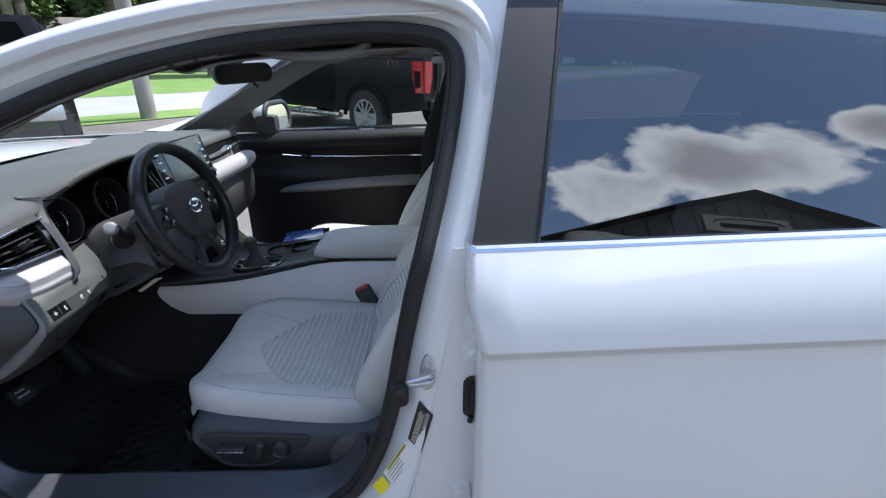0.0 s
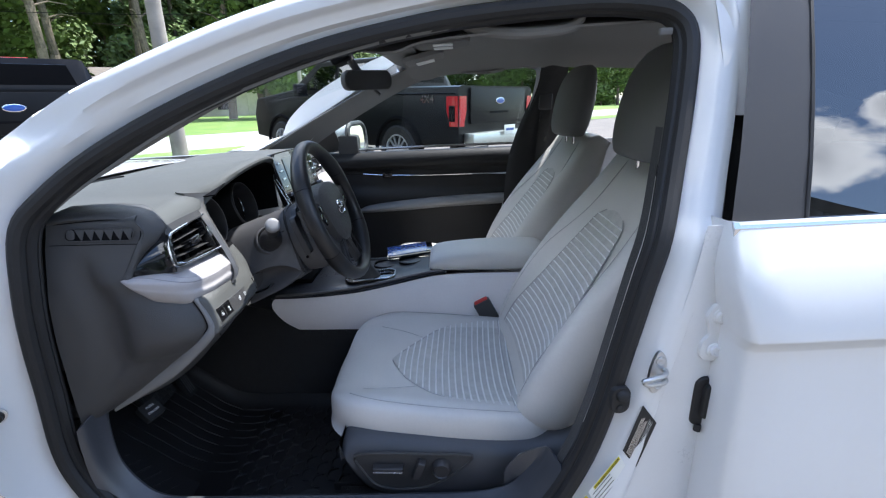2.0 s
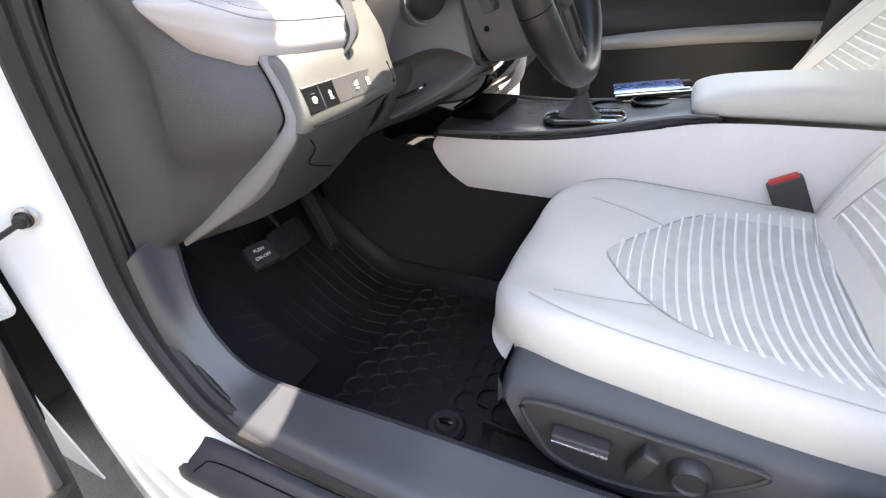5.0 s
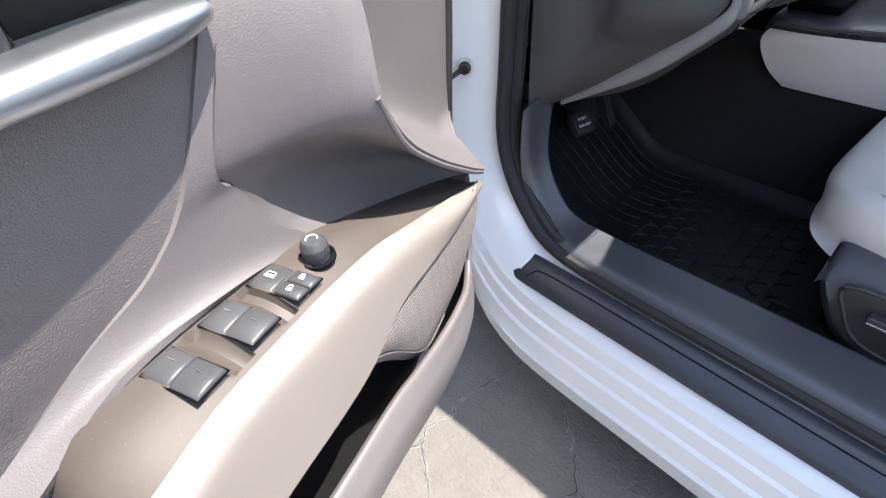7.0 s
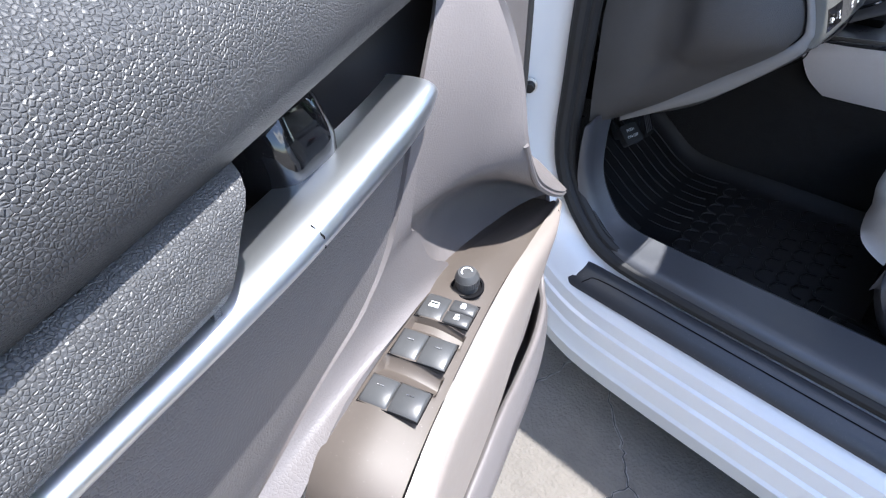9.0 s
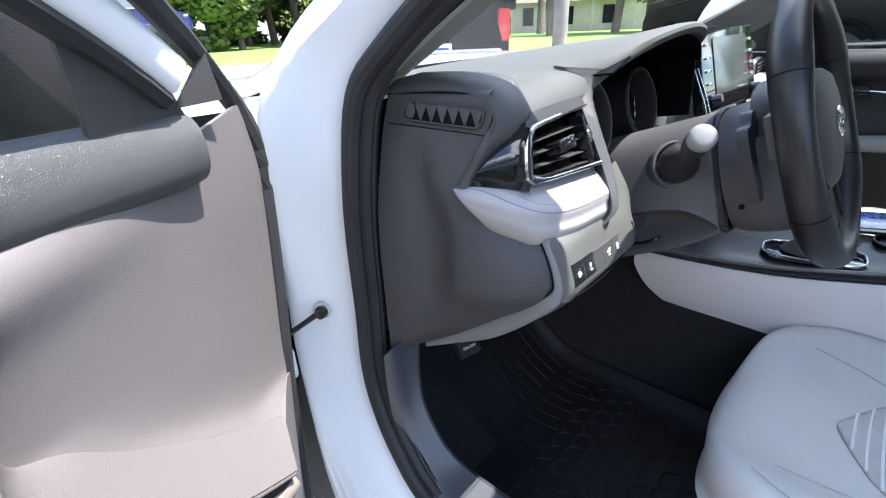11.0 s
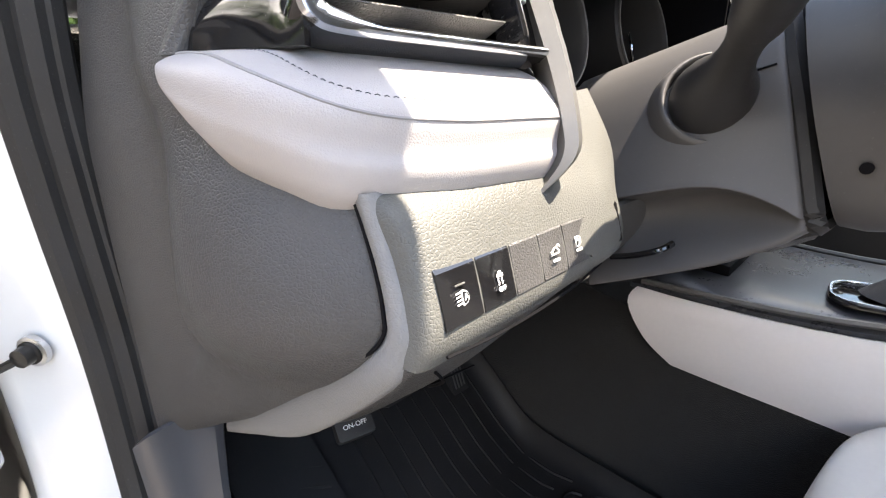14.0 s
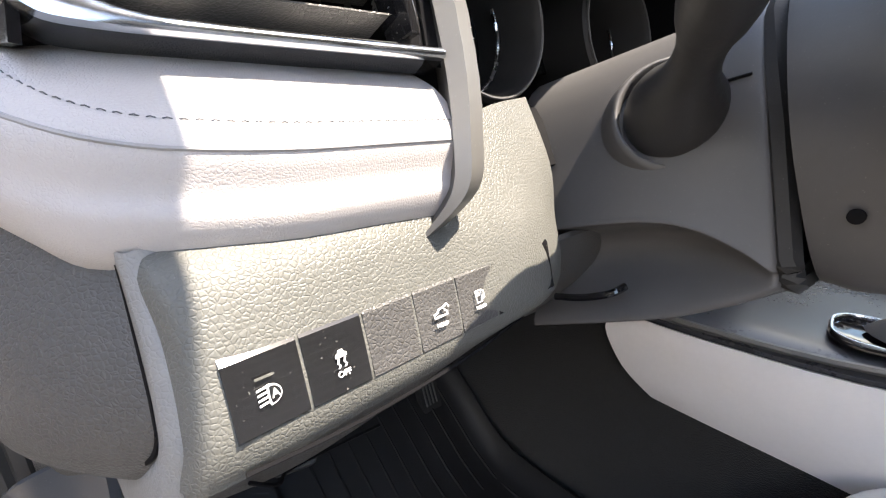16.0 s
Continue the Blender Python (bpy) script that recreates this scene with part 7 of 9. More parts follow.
# ---- sill trims ----
def sills():
    V = Vector
    si = thing("sill_trim", (-.6, .82, .39), "charcoal plastic sill and kick trim along the door opening", "trim")
    path = [(-1.102, .790, .655), (-1.106, .792, .60), (-1.102, .793, .53), (-1.077, .791, .468), (-1.035, .780, .425), (-.95, .769, .413), (-.7, .764, .412), (-.45, .764, .414), (-.33, .767, .420), (-.275, .772, .433), (-.235, .776, .457), (-.198, .778, .505), (-.168, .780, .565)]
    inw = [(.004, .058, .0), (.006, .052, .0), (.010, .046, .0), (.016, .046, .004), (.014, .062, .004), (.008, .078, .002), (0, .093, .0), (0, .096, .0), (-.006, .090, .002), (-.012, .080, .004), (-.018, .066, .006), (-.022, .054, .006), (-.022, .046, .004)]
    rows = []
    for (x, y, z), (a, b, c) in zip(path, inw):
        p = V((x, y, z))
        dn = V((0, .012, -.10)) if abs(x + .65) < .45 else V((-.05, .010, -.03))
        rows.append([p + V((-.010 if x < -1.03 else 0, -.012, -.012 if abs(x + .65) < .5 else 0)), p, p + V((a, b, c)) * .5 + V((0, 0, .004)), p + V((a, b, c)), p + V((a, b, c)) + dn])
    part("sill_cover", sheet(rows, .004, 5, 3), SILL_PLASTIC, si, "charcoal sill cover")
    bm = sheet([[(-1.13, .848, .66), (-1.40, .87, .66)], [(-1.135, .838, .55), (-1.40, .87, .5)], [(-1.11, .836, .46), (-1.40, .87, .36)], [(-1.05, .838, .41), (-1.40, .87, .25)]], .004, 4, 3)
    part("kick_panel", bm, CARPET, si)
    low, deep = ring(-.020, .026), ring(-.020, .056)
    bm = skin(B(), [[low[i], (low[i] + deep[i]) / 2 + V((0, -.004, 0)), deep[i]] for i in range(62, 94)])
    part("pillar_foot", bm, BLACK_PLASTIC, si, "charcoal lower pillar trim", smooth=70)
    # scuff plate outside the seal
    sc = thing("scuff_plate", (-.7, .72, .35), "black plastic scuff plate on the sill", "trim")
    rows = []
    for x, w in ((-1.074, .30), (-1.071, .55), (-1.064, .80), (-1.05, .95), (-1.03, 1), (-1.0, 1), (-.8, 1), (-.5, 1), (-.3, 1), (-.22, .9), (-.20, .5)):
        y0, y1 = .7225 - .0275 * w, .7225 + .026 * w
        g = lambda y: .349 + (y - .698) * .52
        dz = -.010 * max(0, 1 - (x + 1.074) / .02)
        rows.append([V((x, y0, .338)), V((x, y0 + .003, g(y0 + .003) + dz)), V((x, .712 if w > .6 else .7195, .3585 + dz)), V((x, .728 if w > .6 else .7255, .3665 + dz)), V((x, y1 - .004, g(y1 - .004) + .003 + dz)), V((x, y1, g(y1) - .002 + dz)), V((x, y1, .36))])
    bm = B()
    skin(bm, rows)
    p = part("plate_body", bm, SCUFF, sc, smooth=85)
    bm = tube(B(), catmull([(-1.025, .703, .3535), (-1.018, .712, .3595), (-1.0, .722, .3645), (-.9, .7245, .3662), (-.6, .7245, .3662), (-.3, .7245, .3662)], 5), .0011, 5)
    part("groove", bm, DARK, p)


SCUFF = material("black_scuff_plastic", (0.034, 0.037, 0.044), 0.34, vary=0.15, scale=12, bump=0.1, bump_scale=500, dist=0.0004, dust=0.35)
sills()


# ---- passenger door ----
def passenger_door():
    pd = thing("passenger_door", (-.5, 2.45, .3), "closed passenger door with black trim and clear window", "car door")
    V = Vector
    xs = (-1.06, -.9, -.6, -.3, -.02)
    rows = [[(x, y, z + .03 * (x + .5)) for x in xs] for y, z in ((2.455, 1.01), (2.42, 1.005), (2.395, .975), (2.40, .94), (2.425, .915), (2.43, .88))]
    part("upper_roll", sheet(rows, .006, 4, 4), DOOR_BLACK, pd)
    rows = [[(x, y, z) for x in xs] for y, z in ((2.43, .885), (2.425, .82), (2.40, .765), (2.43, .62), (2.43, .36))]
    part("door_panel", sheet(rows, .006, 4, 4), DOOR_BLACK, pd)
    bm = tube(B(), catmull([(-.83, 2.42, .892), (-.70, 2.41, .886), (-.45, 2.41, .886), (-.17, 2.415, .893)], 6), .0042, 8, flat=.8)
    part("trim_strip", bm, CHROME, pd, "chrome trim strip")
    bm = box(B(), (-.705, 2.405, .888), (.05, .02, .028), None, .006)
    part("inner_handle", bm, PIANO, pd)
    rings = []
    for x, z, s in ((-.86, .70, .2), (-.80, .715, .7), (-.6, .735, 1), (-.4, .752, 1), (-.15, .765, 1), (-.02, .768, .8)):
        rings.append([V((x, 2.405 - .055 * s * math.cos(t) * (math.cos(t) > -.2), z + .028 * s * math.sin(t))) for t in [2 * math.pi * k / 16 for k in range(16)]])
    bm = B()
    skin(bm, surface(rings, 3, 1, True), close_v=True, cap=True)
    part("armrest", bm, LIP_PLASTIC, pd, "grey armrest", smooth=70)
    bm = B()
    skin(bm, [[(-1.08, 2.45, 1.0), (-.5, 2.45, 1.02), (.03, 2.45, 1.035)], [(-.86, 2.38, 1.2), (-.45, 2.38, 1.22), (.03, 2.37, 1.22)], [(-.55, 2.29, 1.36), (-.4, 2.27, 1.385), (.02, 2.25, 1.41)]])
    g = part("window_glass", bm, GLASS, pd, "clear window glass")
    g.visible_shadow = False
    bm = sheet([[(-1.10, 2.44, 1.0), (-.93, 2.44, 1.01)], [(-1.05, 2.41, 1.09), (-.95, 2.41, 1.09)], [(-.98, 2.38, 1.15), (-.96, 2.38, 1.15)]], .006, 3, 3)
    part("sail_panel", bm, BLACK_PLASTIC, pd)
    # outside mirror
    m = axes((-.885, 2.545, 1.065), (.20, 1, 0), (-.110, 0, 1))
    bm = B()
    o = rounded(.23, .145, .06)
    skin(bm, [[m @ V((x * s, y * s, d)) for x, y in o] for s, d in ((.45, -.10), (.8, -.07), (1.0, -.02), (1.0, .012), (.94, .016), (.92, .008))], close_v=True, cap=True)
    mm = part("door_mirror", bm, PAINT, pd, "white door mirror")
    bm = plate(B(), [(x * .92, y * .90) for x, y in o], .002, m @ Matrix.Translation((0, 0, .014)))
    part("mirror_glass", bm, MIRROR, mm)
    bm = tube(B(), [m @ V((x * .985, y * .985, .010)) for x, y in o], .014, 8, True)
    part("mirror_edge", bm, BLACK_PLASTIC, mm)
    bm = box(B(), (-.90, 2.455, 1.035), (.11, .075, .105), None, .025)
    part("mirror_foot", bm, BLACK_PLASTIC, mm)
    # window edge trim
    bm = tube(B(), catmull([(-1.06, 2.44, 1.005), (-.5, 2.44, 1.025), (.03, 2.44, 1.04)], 4), .007, 6)
    part("belt_seal", bm, CHROME, pd, "thin bright belt seal")
    bm = tube(B(), catmull([flip((p.x, p.y - .012, p.z)) for p in AP[20:66:3]], 2), .018, 8)
    part("window_frame", bm, SATIN, pd)


passenger_door()

# ---- open driver door ----
HINGE = Vector((-1.22, .68, 0))
DU, DN = Vector((.391, -.920, 0)).normalized(), Vector((.920, .391, 0)).normalized()


def dp(u, n, z):
    """A point of the open door: u from its hinges to its rear edge, n out of its inner panel."""
    return HINGE + DU * u + DN * n + Vector((0, 0, z))


def dsheet(rows, thick=.005, nu=4, nv=4):
    return sheet([[dp(*p) for p in r] for r in rows], thick, nu, nv)


def driver_door():
    dd = thing("driver_door", dp(.5, 0, .3), "white driver door standing wide open, taupe inner panel", "car door")
    V = Vector
    # flat forward part
    rows = [[(.060, .050, 1.055), (.12, .066, 1.045), (.20, .075, 1.03), (.32, .083, 1.018), (.35, .086, 1.017), (.390, .090, 1.015)],
            [(.048, .048, .985), (.12, .066, .985), (.22, .080, .985), (.33, .102, .985), (.36, .110, .984), (.397, .120, .983)],
            [(.048, .046, .935), (.12, .064, .935), (.24, .078, .934), (.365, .094, .933), (.385, .110, .932), (.402, .142, .930)],
            [(.054, .045, .86), (.125, .060, .865), (.25, .074, .868), (.375, .088, .872), (.388, .100, .872), (.412, .153, .870)],
            [(.060, .0445, .80), (.13, .058, .805), (.25, .072, .818), (.345, .086, .845), (.353, .096, .841), (.390, .158, .822)],
            [(.066, .0445, .75), (.135, .057, .757), (.235, .071, .775), (.310, .087, .806), (.315, .097, .802), (.343, .163, .777)],
            [(.072, .046, .715), (.14, .059, .722), (.20, .072, .735), (.252, .087, .756), (.256, .097, .752), (.280, .163, .730)],
            [(.078, .048, .698), (.13, .062, .701), (.160, .074, .702), (.182, .087, .704), (.187, .097, .703), (.238, .159, .701)],
            [(.083, .052, .688), (.115, .070, .687), (.130, .080, .686), (.145, .092, .684), (.152, .102, .684), (.205, .156, .680)]]
    part("front_panel", dsheet(rows), DOOR_TAUPE, dd)
    # curved grip: from the ridge back and down to the switch panel
    R = [(.390, .090, 1.022), (.397, .120, .985), (.402, .142, .930), (.412, .153, .872), (.390, .158, .822), (.343, .163, .777), (.280, .163, .730), (.240, .159, .702), (.205, .156, .680)]
    M1 = [(.420, .088, 1.022), (.415, .116, .988), (.425, .134, .928), (.438, .130, .868), (.420, .122, .838), (.370, .110, .802), (.310, .098, .758), (.262, .100, .718), (.230, .120, .680)]
    M2 = [(.430, .084, 1.024), (.430, .108, .994), (.455, .118, .935), (.470, .111, .868), (.462, .099, .845), (.435, .079, .812), (.385, .072, .775), (.360, .080, .748), (.330, .100, .714)]
    C = [(.440, .076, 1.026), (.445, .098, 1.000), (.495, .105, .948), (.530, .099, .875), (.514, .092, .848), (.500, .090, .808), (.484, .090, .785), (.475, .092, .774), (.470, .096, .764)]
    fine = surface([[dp(*p) for p in r] for r in (R, M1, M2, C)], 6, 5)
    bm = B()
    skin(bm, fine)
    bmesh.ops.recalc_face_normals(bm, faces=bm.faces)
    bmesh.ops.solidify(bm, geom=bm.faces[:], thickness=.004)
    part("grip_bulge", bm, DOOR_TAUPE, dd, "smooth taupe grip bulge", smooth=60)
    bm = tube(B(), catmull([dp(*p) for p in R[3:]], 6), .0028, 8)
    part("grip_edge", bm, DOOR_TAUPE, dd)
    rows = [[(.199, .055, .655), (.200, .10, .656), (.201, .142, .656)], [(.30, .045, .700), (.30, .085, .701), (.30, .120, .701)], [(.40, .045, .740), (.40, .080, .741), (.40, .109, .741)], [(.48, .080, .771), (.48, .09, .772), (.48, .103, .772)]]
    part("panel_root", dsheet(rows, .004), BRONZE, dd, smooth=70)
    # insert panel under the chrome strip, and the smooth wedge beside the switches
    rows = [[(.497, .098, .945), (.65, .098, .945), (.85, .095, .94), (1.06, .085, .935)],
            [(.535, .095, .89), (.65, .094, .89), (.85, .092, .885), (1.06, .082, .88)],
            [(.57, .088, .84), (.67, .084, .835), (.85, .084, .83), (1.06, .078, .83)],
            [(.64, .078, .81), (.72, .070, .79), (.85, .074, .785), (1.06, .074, .785)],
            [(.69, .066, .765), (.76, .064, .755), (.88, .070, .75), (1.06, .070, .75)]]
    part("insert_panel", dsheet(rows), DOOR_INSERT, dd, "soft grey-taupe insert panel")
    rows = [[(.500, .103, .95), (.494, .106, .945)], [(.545, .098, .88), (.529, .100, .873)], [(.565, .094, .855), (.5145, .0935, .846)], [(.58, .091, .842), (.500, .0935, .804)], [(.60, .088, .83), (.474, .097, .7685)], [(.645, .081, .812), (.56, .101, .787)], [(.71, .071, .775), (.64, .101, .793)], [(.76, .068, .748), (.70, .096, .770)]]
    part("smooth_wedge", dsheet(rows), DOOR_TAUPE, dd)
    # switch panel
    rows = [[(.199, .141, .658), (.200, .144, .658), (.202, .147, .657)],
            [(.30, .118, .703), (.30, .135, .704), (.30, .150, .697)],
            [(.40, .107, .743), (.40, .130, .744), (.40, .152, .735)],
            [(.48, .101, .7735), (.48, .128, .7745), (.48, .153, .763)],
            [(.56, .0985, .7845), (.56, .125, .786), (.56, .154, .775)],
            [(.63, .098, .792), (.63, .125, .793), (.63, .156, .783)],
            [(.675, .098, .789), (.675, .125, .791), (.675, .158, .781)],
            [(.698, .099, .770), (.70, .125, .775), (.702, .158, .768)]]
    grid = surface([[V(p) for p in r] for r in rows], 4, 4)
    us = sorted({round(.199 + .0125 * k, 4) for k in range(41)} | {.5465, .5480, .5550, .5610, .5630, .5895, .5910, .5980, .6070, .6090, .5178, .6330})

    def panel_pt(u, f):
        i = 0
        while i < len(grid) - 2 and grid[i + 1][6].x < u:
            i += 1
        p, q = on_rows(grid, i / (len(grid) - 1), f), on_rows(grid, (i + 1) / (len(grid) - 1), f)
        k = (u - p.x) / (q.x - p.x) if q.x != p.x else 0
        r = p + (q - p) * max(0, min(1.2, k))
        for a, b in ((.5465, .5630), (.5895, .6090)):
            if a < u < b and .10 < f < .88:
                g = (u - a) / (b - a)
                r.z -= .0085 * min(1, 5 * g, 2.2 * (1 - g)) * min(1, (f - .10) * 25, (.88 - f) * 25)
        return dp(r.x, r.y, r.z)
    fs = [0, .04, .08, .10, .14, .2, .32, .45, .58, .70, .80, .84, .88, .92, .96, 1]
    bm = skin(B(), [[panel_pt(u, f) for f in fs] for u in us] + [[panel_pt(.7005, f) + V((0, 0, -.022)) for f in fs]])
    sp = part("switch_panel", bm, BRONZE, dd, "bronze-brown switch panel", smooth=50)

    def top(u):
        pts = [(.40, .744), (.48, .7745), (.56, .786), (.63, .793), (.675, .791)]
        for (a, za), (b, zb) in zip(pts, pts[1:]):
            if u <= b:
                return za + (zb - za) * (u - a) / (b - a)
        return .791

    def rocker(name, u0, u1, n0, n1, tilt, label):
        """A key with a soft edge all round; tilt lifts its front above its rear."""
        bm = B()
        rows = []
        for f, h in ((0, -.003), (.0, .0006), (.06, .0018), (.5, .0022), (.92, .0016), (1, .0004), (1, -.003)):
            u = u0 + (u1 - u0) * f
            z = top(u) + h + tilt * (1 - f)
            rows.append([dp(u, n0, z - .003 if h > 0 else z), dp(u, n0 + .0002, z - .0010), dp(u, n0 + .0016, z), dp(u, (n0 + n1) / 2, z + .0003), dp(u, n1 - .0016, z - .0003), dp(u, n1 - .0002, z - .0013), dp(u, n1, z - .0033 if h > 0 else z)])
        skin(bm, rows)
        s = part(name, bm, SWITCH, sp, label, smooth=50)
        return s, axes(dp((u0 + u1) / 2, (n0 + n1) / 2, top((u0 + u1) / 2) + .0028 + tilt * .5), DN, -DU + V((0, 0, .1)))

    for u0, u1 in ((.5640, .5890), (.6100, .6320)):
        for n0, n1 in ((.1040, .1257), (.1263, .1492)):
            s, ms = rocker("window_switch", u0, u1, n0, n1, .0016, "dark grey rocker switch")
            bm = plate(B(), rounded(.0055, .0006, .0002, 2), .0004, ms @ Matrix.Translation((0, .003, 0)))
            part("mark", bm, SATIN_CHROME, s)
    s, ms = rocker("window_lock_switch", .5190, .5455, .1040, .1260, .0008, "dark grey window lock key")
    bm = tube(B(), [ms @ V((x, y, .0004)) for x, y in ((-.0042, -.002), (-.0030, .0026), (.0038, .0026), (.0042, -.002))], .0005, 5, True)
    plate(bm, [(-.0036, -.0016), (.0036, -.0016), (.0036, .0006), (-.0034, .0006)], .0003, ms @ Matrix.Translation((0, 0, .0006)))
    part("mark", bm, WHITE_INK, s)
    for u0, u1, up in ((.5185, .5312, .4), (.5322, .5450, -.4)):
        s, ms = rocker("lock_switch", u0, u1, .1270, .1488, .0005, "small dark grey door lock key")
        bm = plate(B(), [(-.0022, -.0022), (.0022, -.0022), (.0022, .0006), (-.0022, .0006)], .0003, ms @ Matrix.Translation((0, 0, .0004)))
        tube(bm, [ms @ V((x, y, .0004)) for x, y in ((-.0015, .0006), (-.0015, .0022), (.0015, .0024), (.0015, .0006 + max(0, -up) * .003))], .0004, 5)
        part("mark", bm, WHITE_INK, s)
    for a, b in ((.5180, .5462), (.5632, .5895), (.6092, .6328)):
        bm = tube(B(), [dp(u, n, top(u) - .0004) for u, n in ((a, .1034), (a, .1498), (b, .1498), (b, .1034))], .0008, 4, True)
        part("switch_gap", bm, DARK, sp)
    # mirror knob
    mk = axes(dp(.4985, .131, .7790), DN, -DU)
    bm = lathe(B(), [(.0145, -.002), (.0145, .0005), (.0125, .0008), (.0120, -.001)], mk, 28)
    part("knob_well", bm, DARK, sp)
    bm = lathe(B(), [(.0092, -.002), (.0095, .004), (.0102, .0045), (.0102, .0125), (.0094, .0135), (.0091, .0160), (.0076, .0180)], mk, 32)
    for k in range(36):
        box(bm, (.0103, 0, .0085), (.0009, .0009, .007), mk @ pose(0, 0, 0, 0, 0, 10 * k), 0)
    kn = part("mirror_knob", bm, SWITCH, sp, "knurled mirror adjuster knob", smooth=40)
    bm = tube(B(), [mk @ V((.0045 * math.cos(t), .0045 * math.sin(t), .0183)) for t in [radians(20 + 22 * k) for k in range(11)]], .0006, 5)
    part("mark", bm, WHITE_INK, kn)
    # pale armrest side, pull cup and rear armrest
    rows = []
    for u, n0, z0, n3, z3 in ((.200, .146, .6575, .149, .6530), (.30, .150, .697, .160, .6705), (.40, .153, .735, .1665, .6895), (.457, .154, .7565, .169, .699), (.515, .1545, .769, .170, .683), (.56, .155, .775, .171, .682), (.63, .157, .783, .171, .688), (.70, .159, .777, .168, .685), (.80, .150, .770, .160, .650), (1.0, .130, .770, .140, .650)):
        h = z0 - z3
        rows.append([(u, n0, z0), (u, n0 + min(.009, h * .4), z0 - .0035), (u, max(n0 + min(.013, h * .5), n3 - .001), z0 - min(.016, h * .45)), (u, n3, z3)])
    part("armrest_side", dsheet(rows, .005, 4, 5), DOOR_PALE, dd, "pale beige armrest side")
    rows = [[(.703, .075, .766), (.703, .12, .766), (.703, .158, .768)], [(.71, .08, .70), (.71, .12, .69), (.71, .155, .70)], [(.83, .08, .70), (.83, .12, .69), (.83, .15, .70)], [(.85, .075, .77), (.85, .12, .775), (.85, .15, .775)], [(1.05, .07, .765), (1.05, .11, .77), (1.05, .135, .77)]]
    part("pull_cup", dsheet(rows, .004, 4, 3), DOOR_TAUPE, dd)
    # speaker cloth with fine ribs
    upper = catmull([V(p) for p in ((.2045, .1485, .6515), (.26, .155, .662), (.315, .160, .672), (.362, .1635, .681), (.408, .166, .690), (.457, .168, .698), (.492, .169, .693), (.518, .169, .684))], 6)
    lower = catmull([V(p) for p in ((.226, .140, .560), (.256, .139, .528), (.300, .138, .512), (.347, .141, .512), (.392, .147, .530), (.440, .155, .592), (.482, .163, .650), (.516, .168, .681))], 6)

    def mesh_pt(f, g):
        k = round(f * (len(upper) - 1))
        p = upper[k].lerp(lower[k], g)
        return dp(p.x, p.y + .005 * math.sin(math.pi * g) * min(1, 4 * (1 - f)), p.z)
    bm = B()
    skin(bm, [[mesh_pt(f / 24, g / 6) for g in range(7)] for f in range(25)])
    cl = part("speaker_cloth", bm, SPEAKER_MESH, dd, "fine ribbed speaker cloth", smooth=60)
    bm = tube(B(), [dp(p.x, p.y + .0005, p.z) for p in upper], .0006, 5)
    part("cloth_seam", bm, DOOR_DARK, cl)
    bm = dsheet([[(p.x, p.y - .002, p.z - .001), (p.x + .004, p.y - .012, p.z - .014), (p.x + .004, p.y - .03, p.z - .018)] for p in lower[14::4]], .003, 2, 2)
    part("cloth_border", bm, DOOR_TAUPE, dd)
    # pocket
    crest = catmull([V(p) for p in ((.206, .122, .555), (.215, .131, .545), (.228, .139, .530), (.25, .147, .522), (.28, .157, .530), (.32, .163, .539), (.36, .166, .547), (.40, .166, .554), (.45, .165, .566), (.50, .163, .576), (.65, .158, .585), (1.0, .130, .590))], 4)
    belly = catmull([V(p) for p in ((.200, .126, .530), (.210, .136, .510), (.222, .144, .494), (.25, .157, .488), (.28, .166, .488), (.32, .173, .493), (.36, .177, .502), (.40, .179, .513), (.45, .180, .528), (.50, .179, .540), (.65, .172, .550), (1.0, .142, .555))], 4)
    rows = []
    for c, o in zip(crest, belly):
        rows.append([dp(c.x, c.y - .018, c.z - .085), dp(c.x, c.y - .007, c.z - .012), dp(c.x, c.y - .003, c.z - .002), dp(c.x, c.y + .001, c.z), dp(c.x, c.y + .005, c.z - .004), dp(c.x, (c.y * .35 + o.y * .65), c.z * .55 + o.z * .45), dp(o.x, o.y, o.z), dp(o.x, o.y - .004, o.z - .04), dp(o.x + .01, o.y - .03, o.z - .11), dp(o.x + .015, o.y - .085, o.z - .155)])
    bm = B()
    skin(bm, surface(rows, 1, 3))
    part("pocket", bm, DOOR_TAUPE, dd, smooth=80)
    rows = [[(.20, .120, .64), (.35, .130, .67), (.5, .135, .68), (.7, .135, .68), (1.05, .12, .70)], [(.21, .105, .55), (.35, .105, .56), (.5, .100, .58), (.7, .095, .62), (1.05, .09, .6)], [(.20, .085, .48), (.35, .085, .44), (.5, .085, .42), (.7, .085, .42), (1.05, .08, .42)], [(.10, .06, .40), (.35, .07, .34), (.5, .07, .32), (.7, .07, .31), (1.05, .06, .32)]]
    part("lower_panel", dsheet(rows), DOOR_DARK, dd, "dark lower door panel")
    rows = [[(.075, .050, .69), (.10, .062, .69), (.20, .13, .665)], [(.085, .048, .60), (.12, .07, .60), (.205, .135, .62)], [(.095, .047, .50), (.14, .075, .50), (.222, .138, .54)], [(.10, .046, .40), (.16, .075, .42), (.25, .14, .50)]]
    part("front_corner", dsheet(rows), DOOR_TAUPE, dd)
    # upper roll
    rings = []
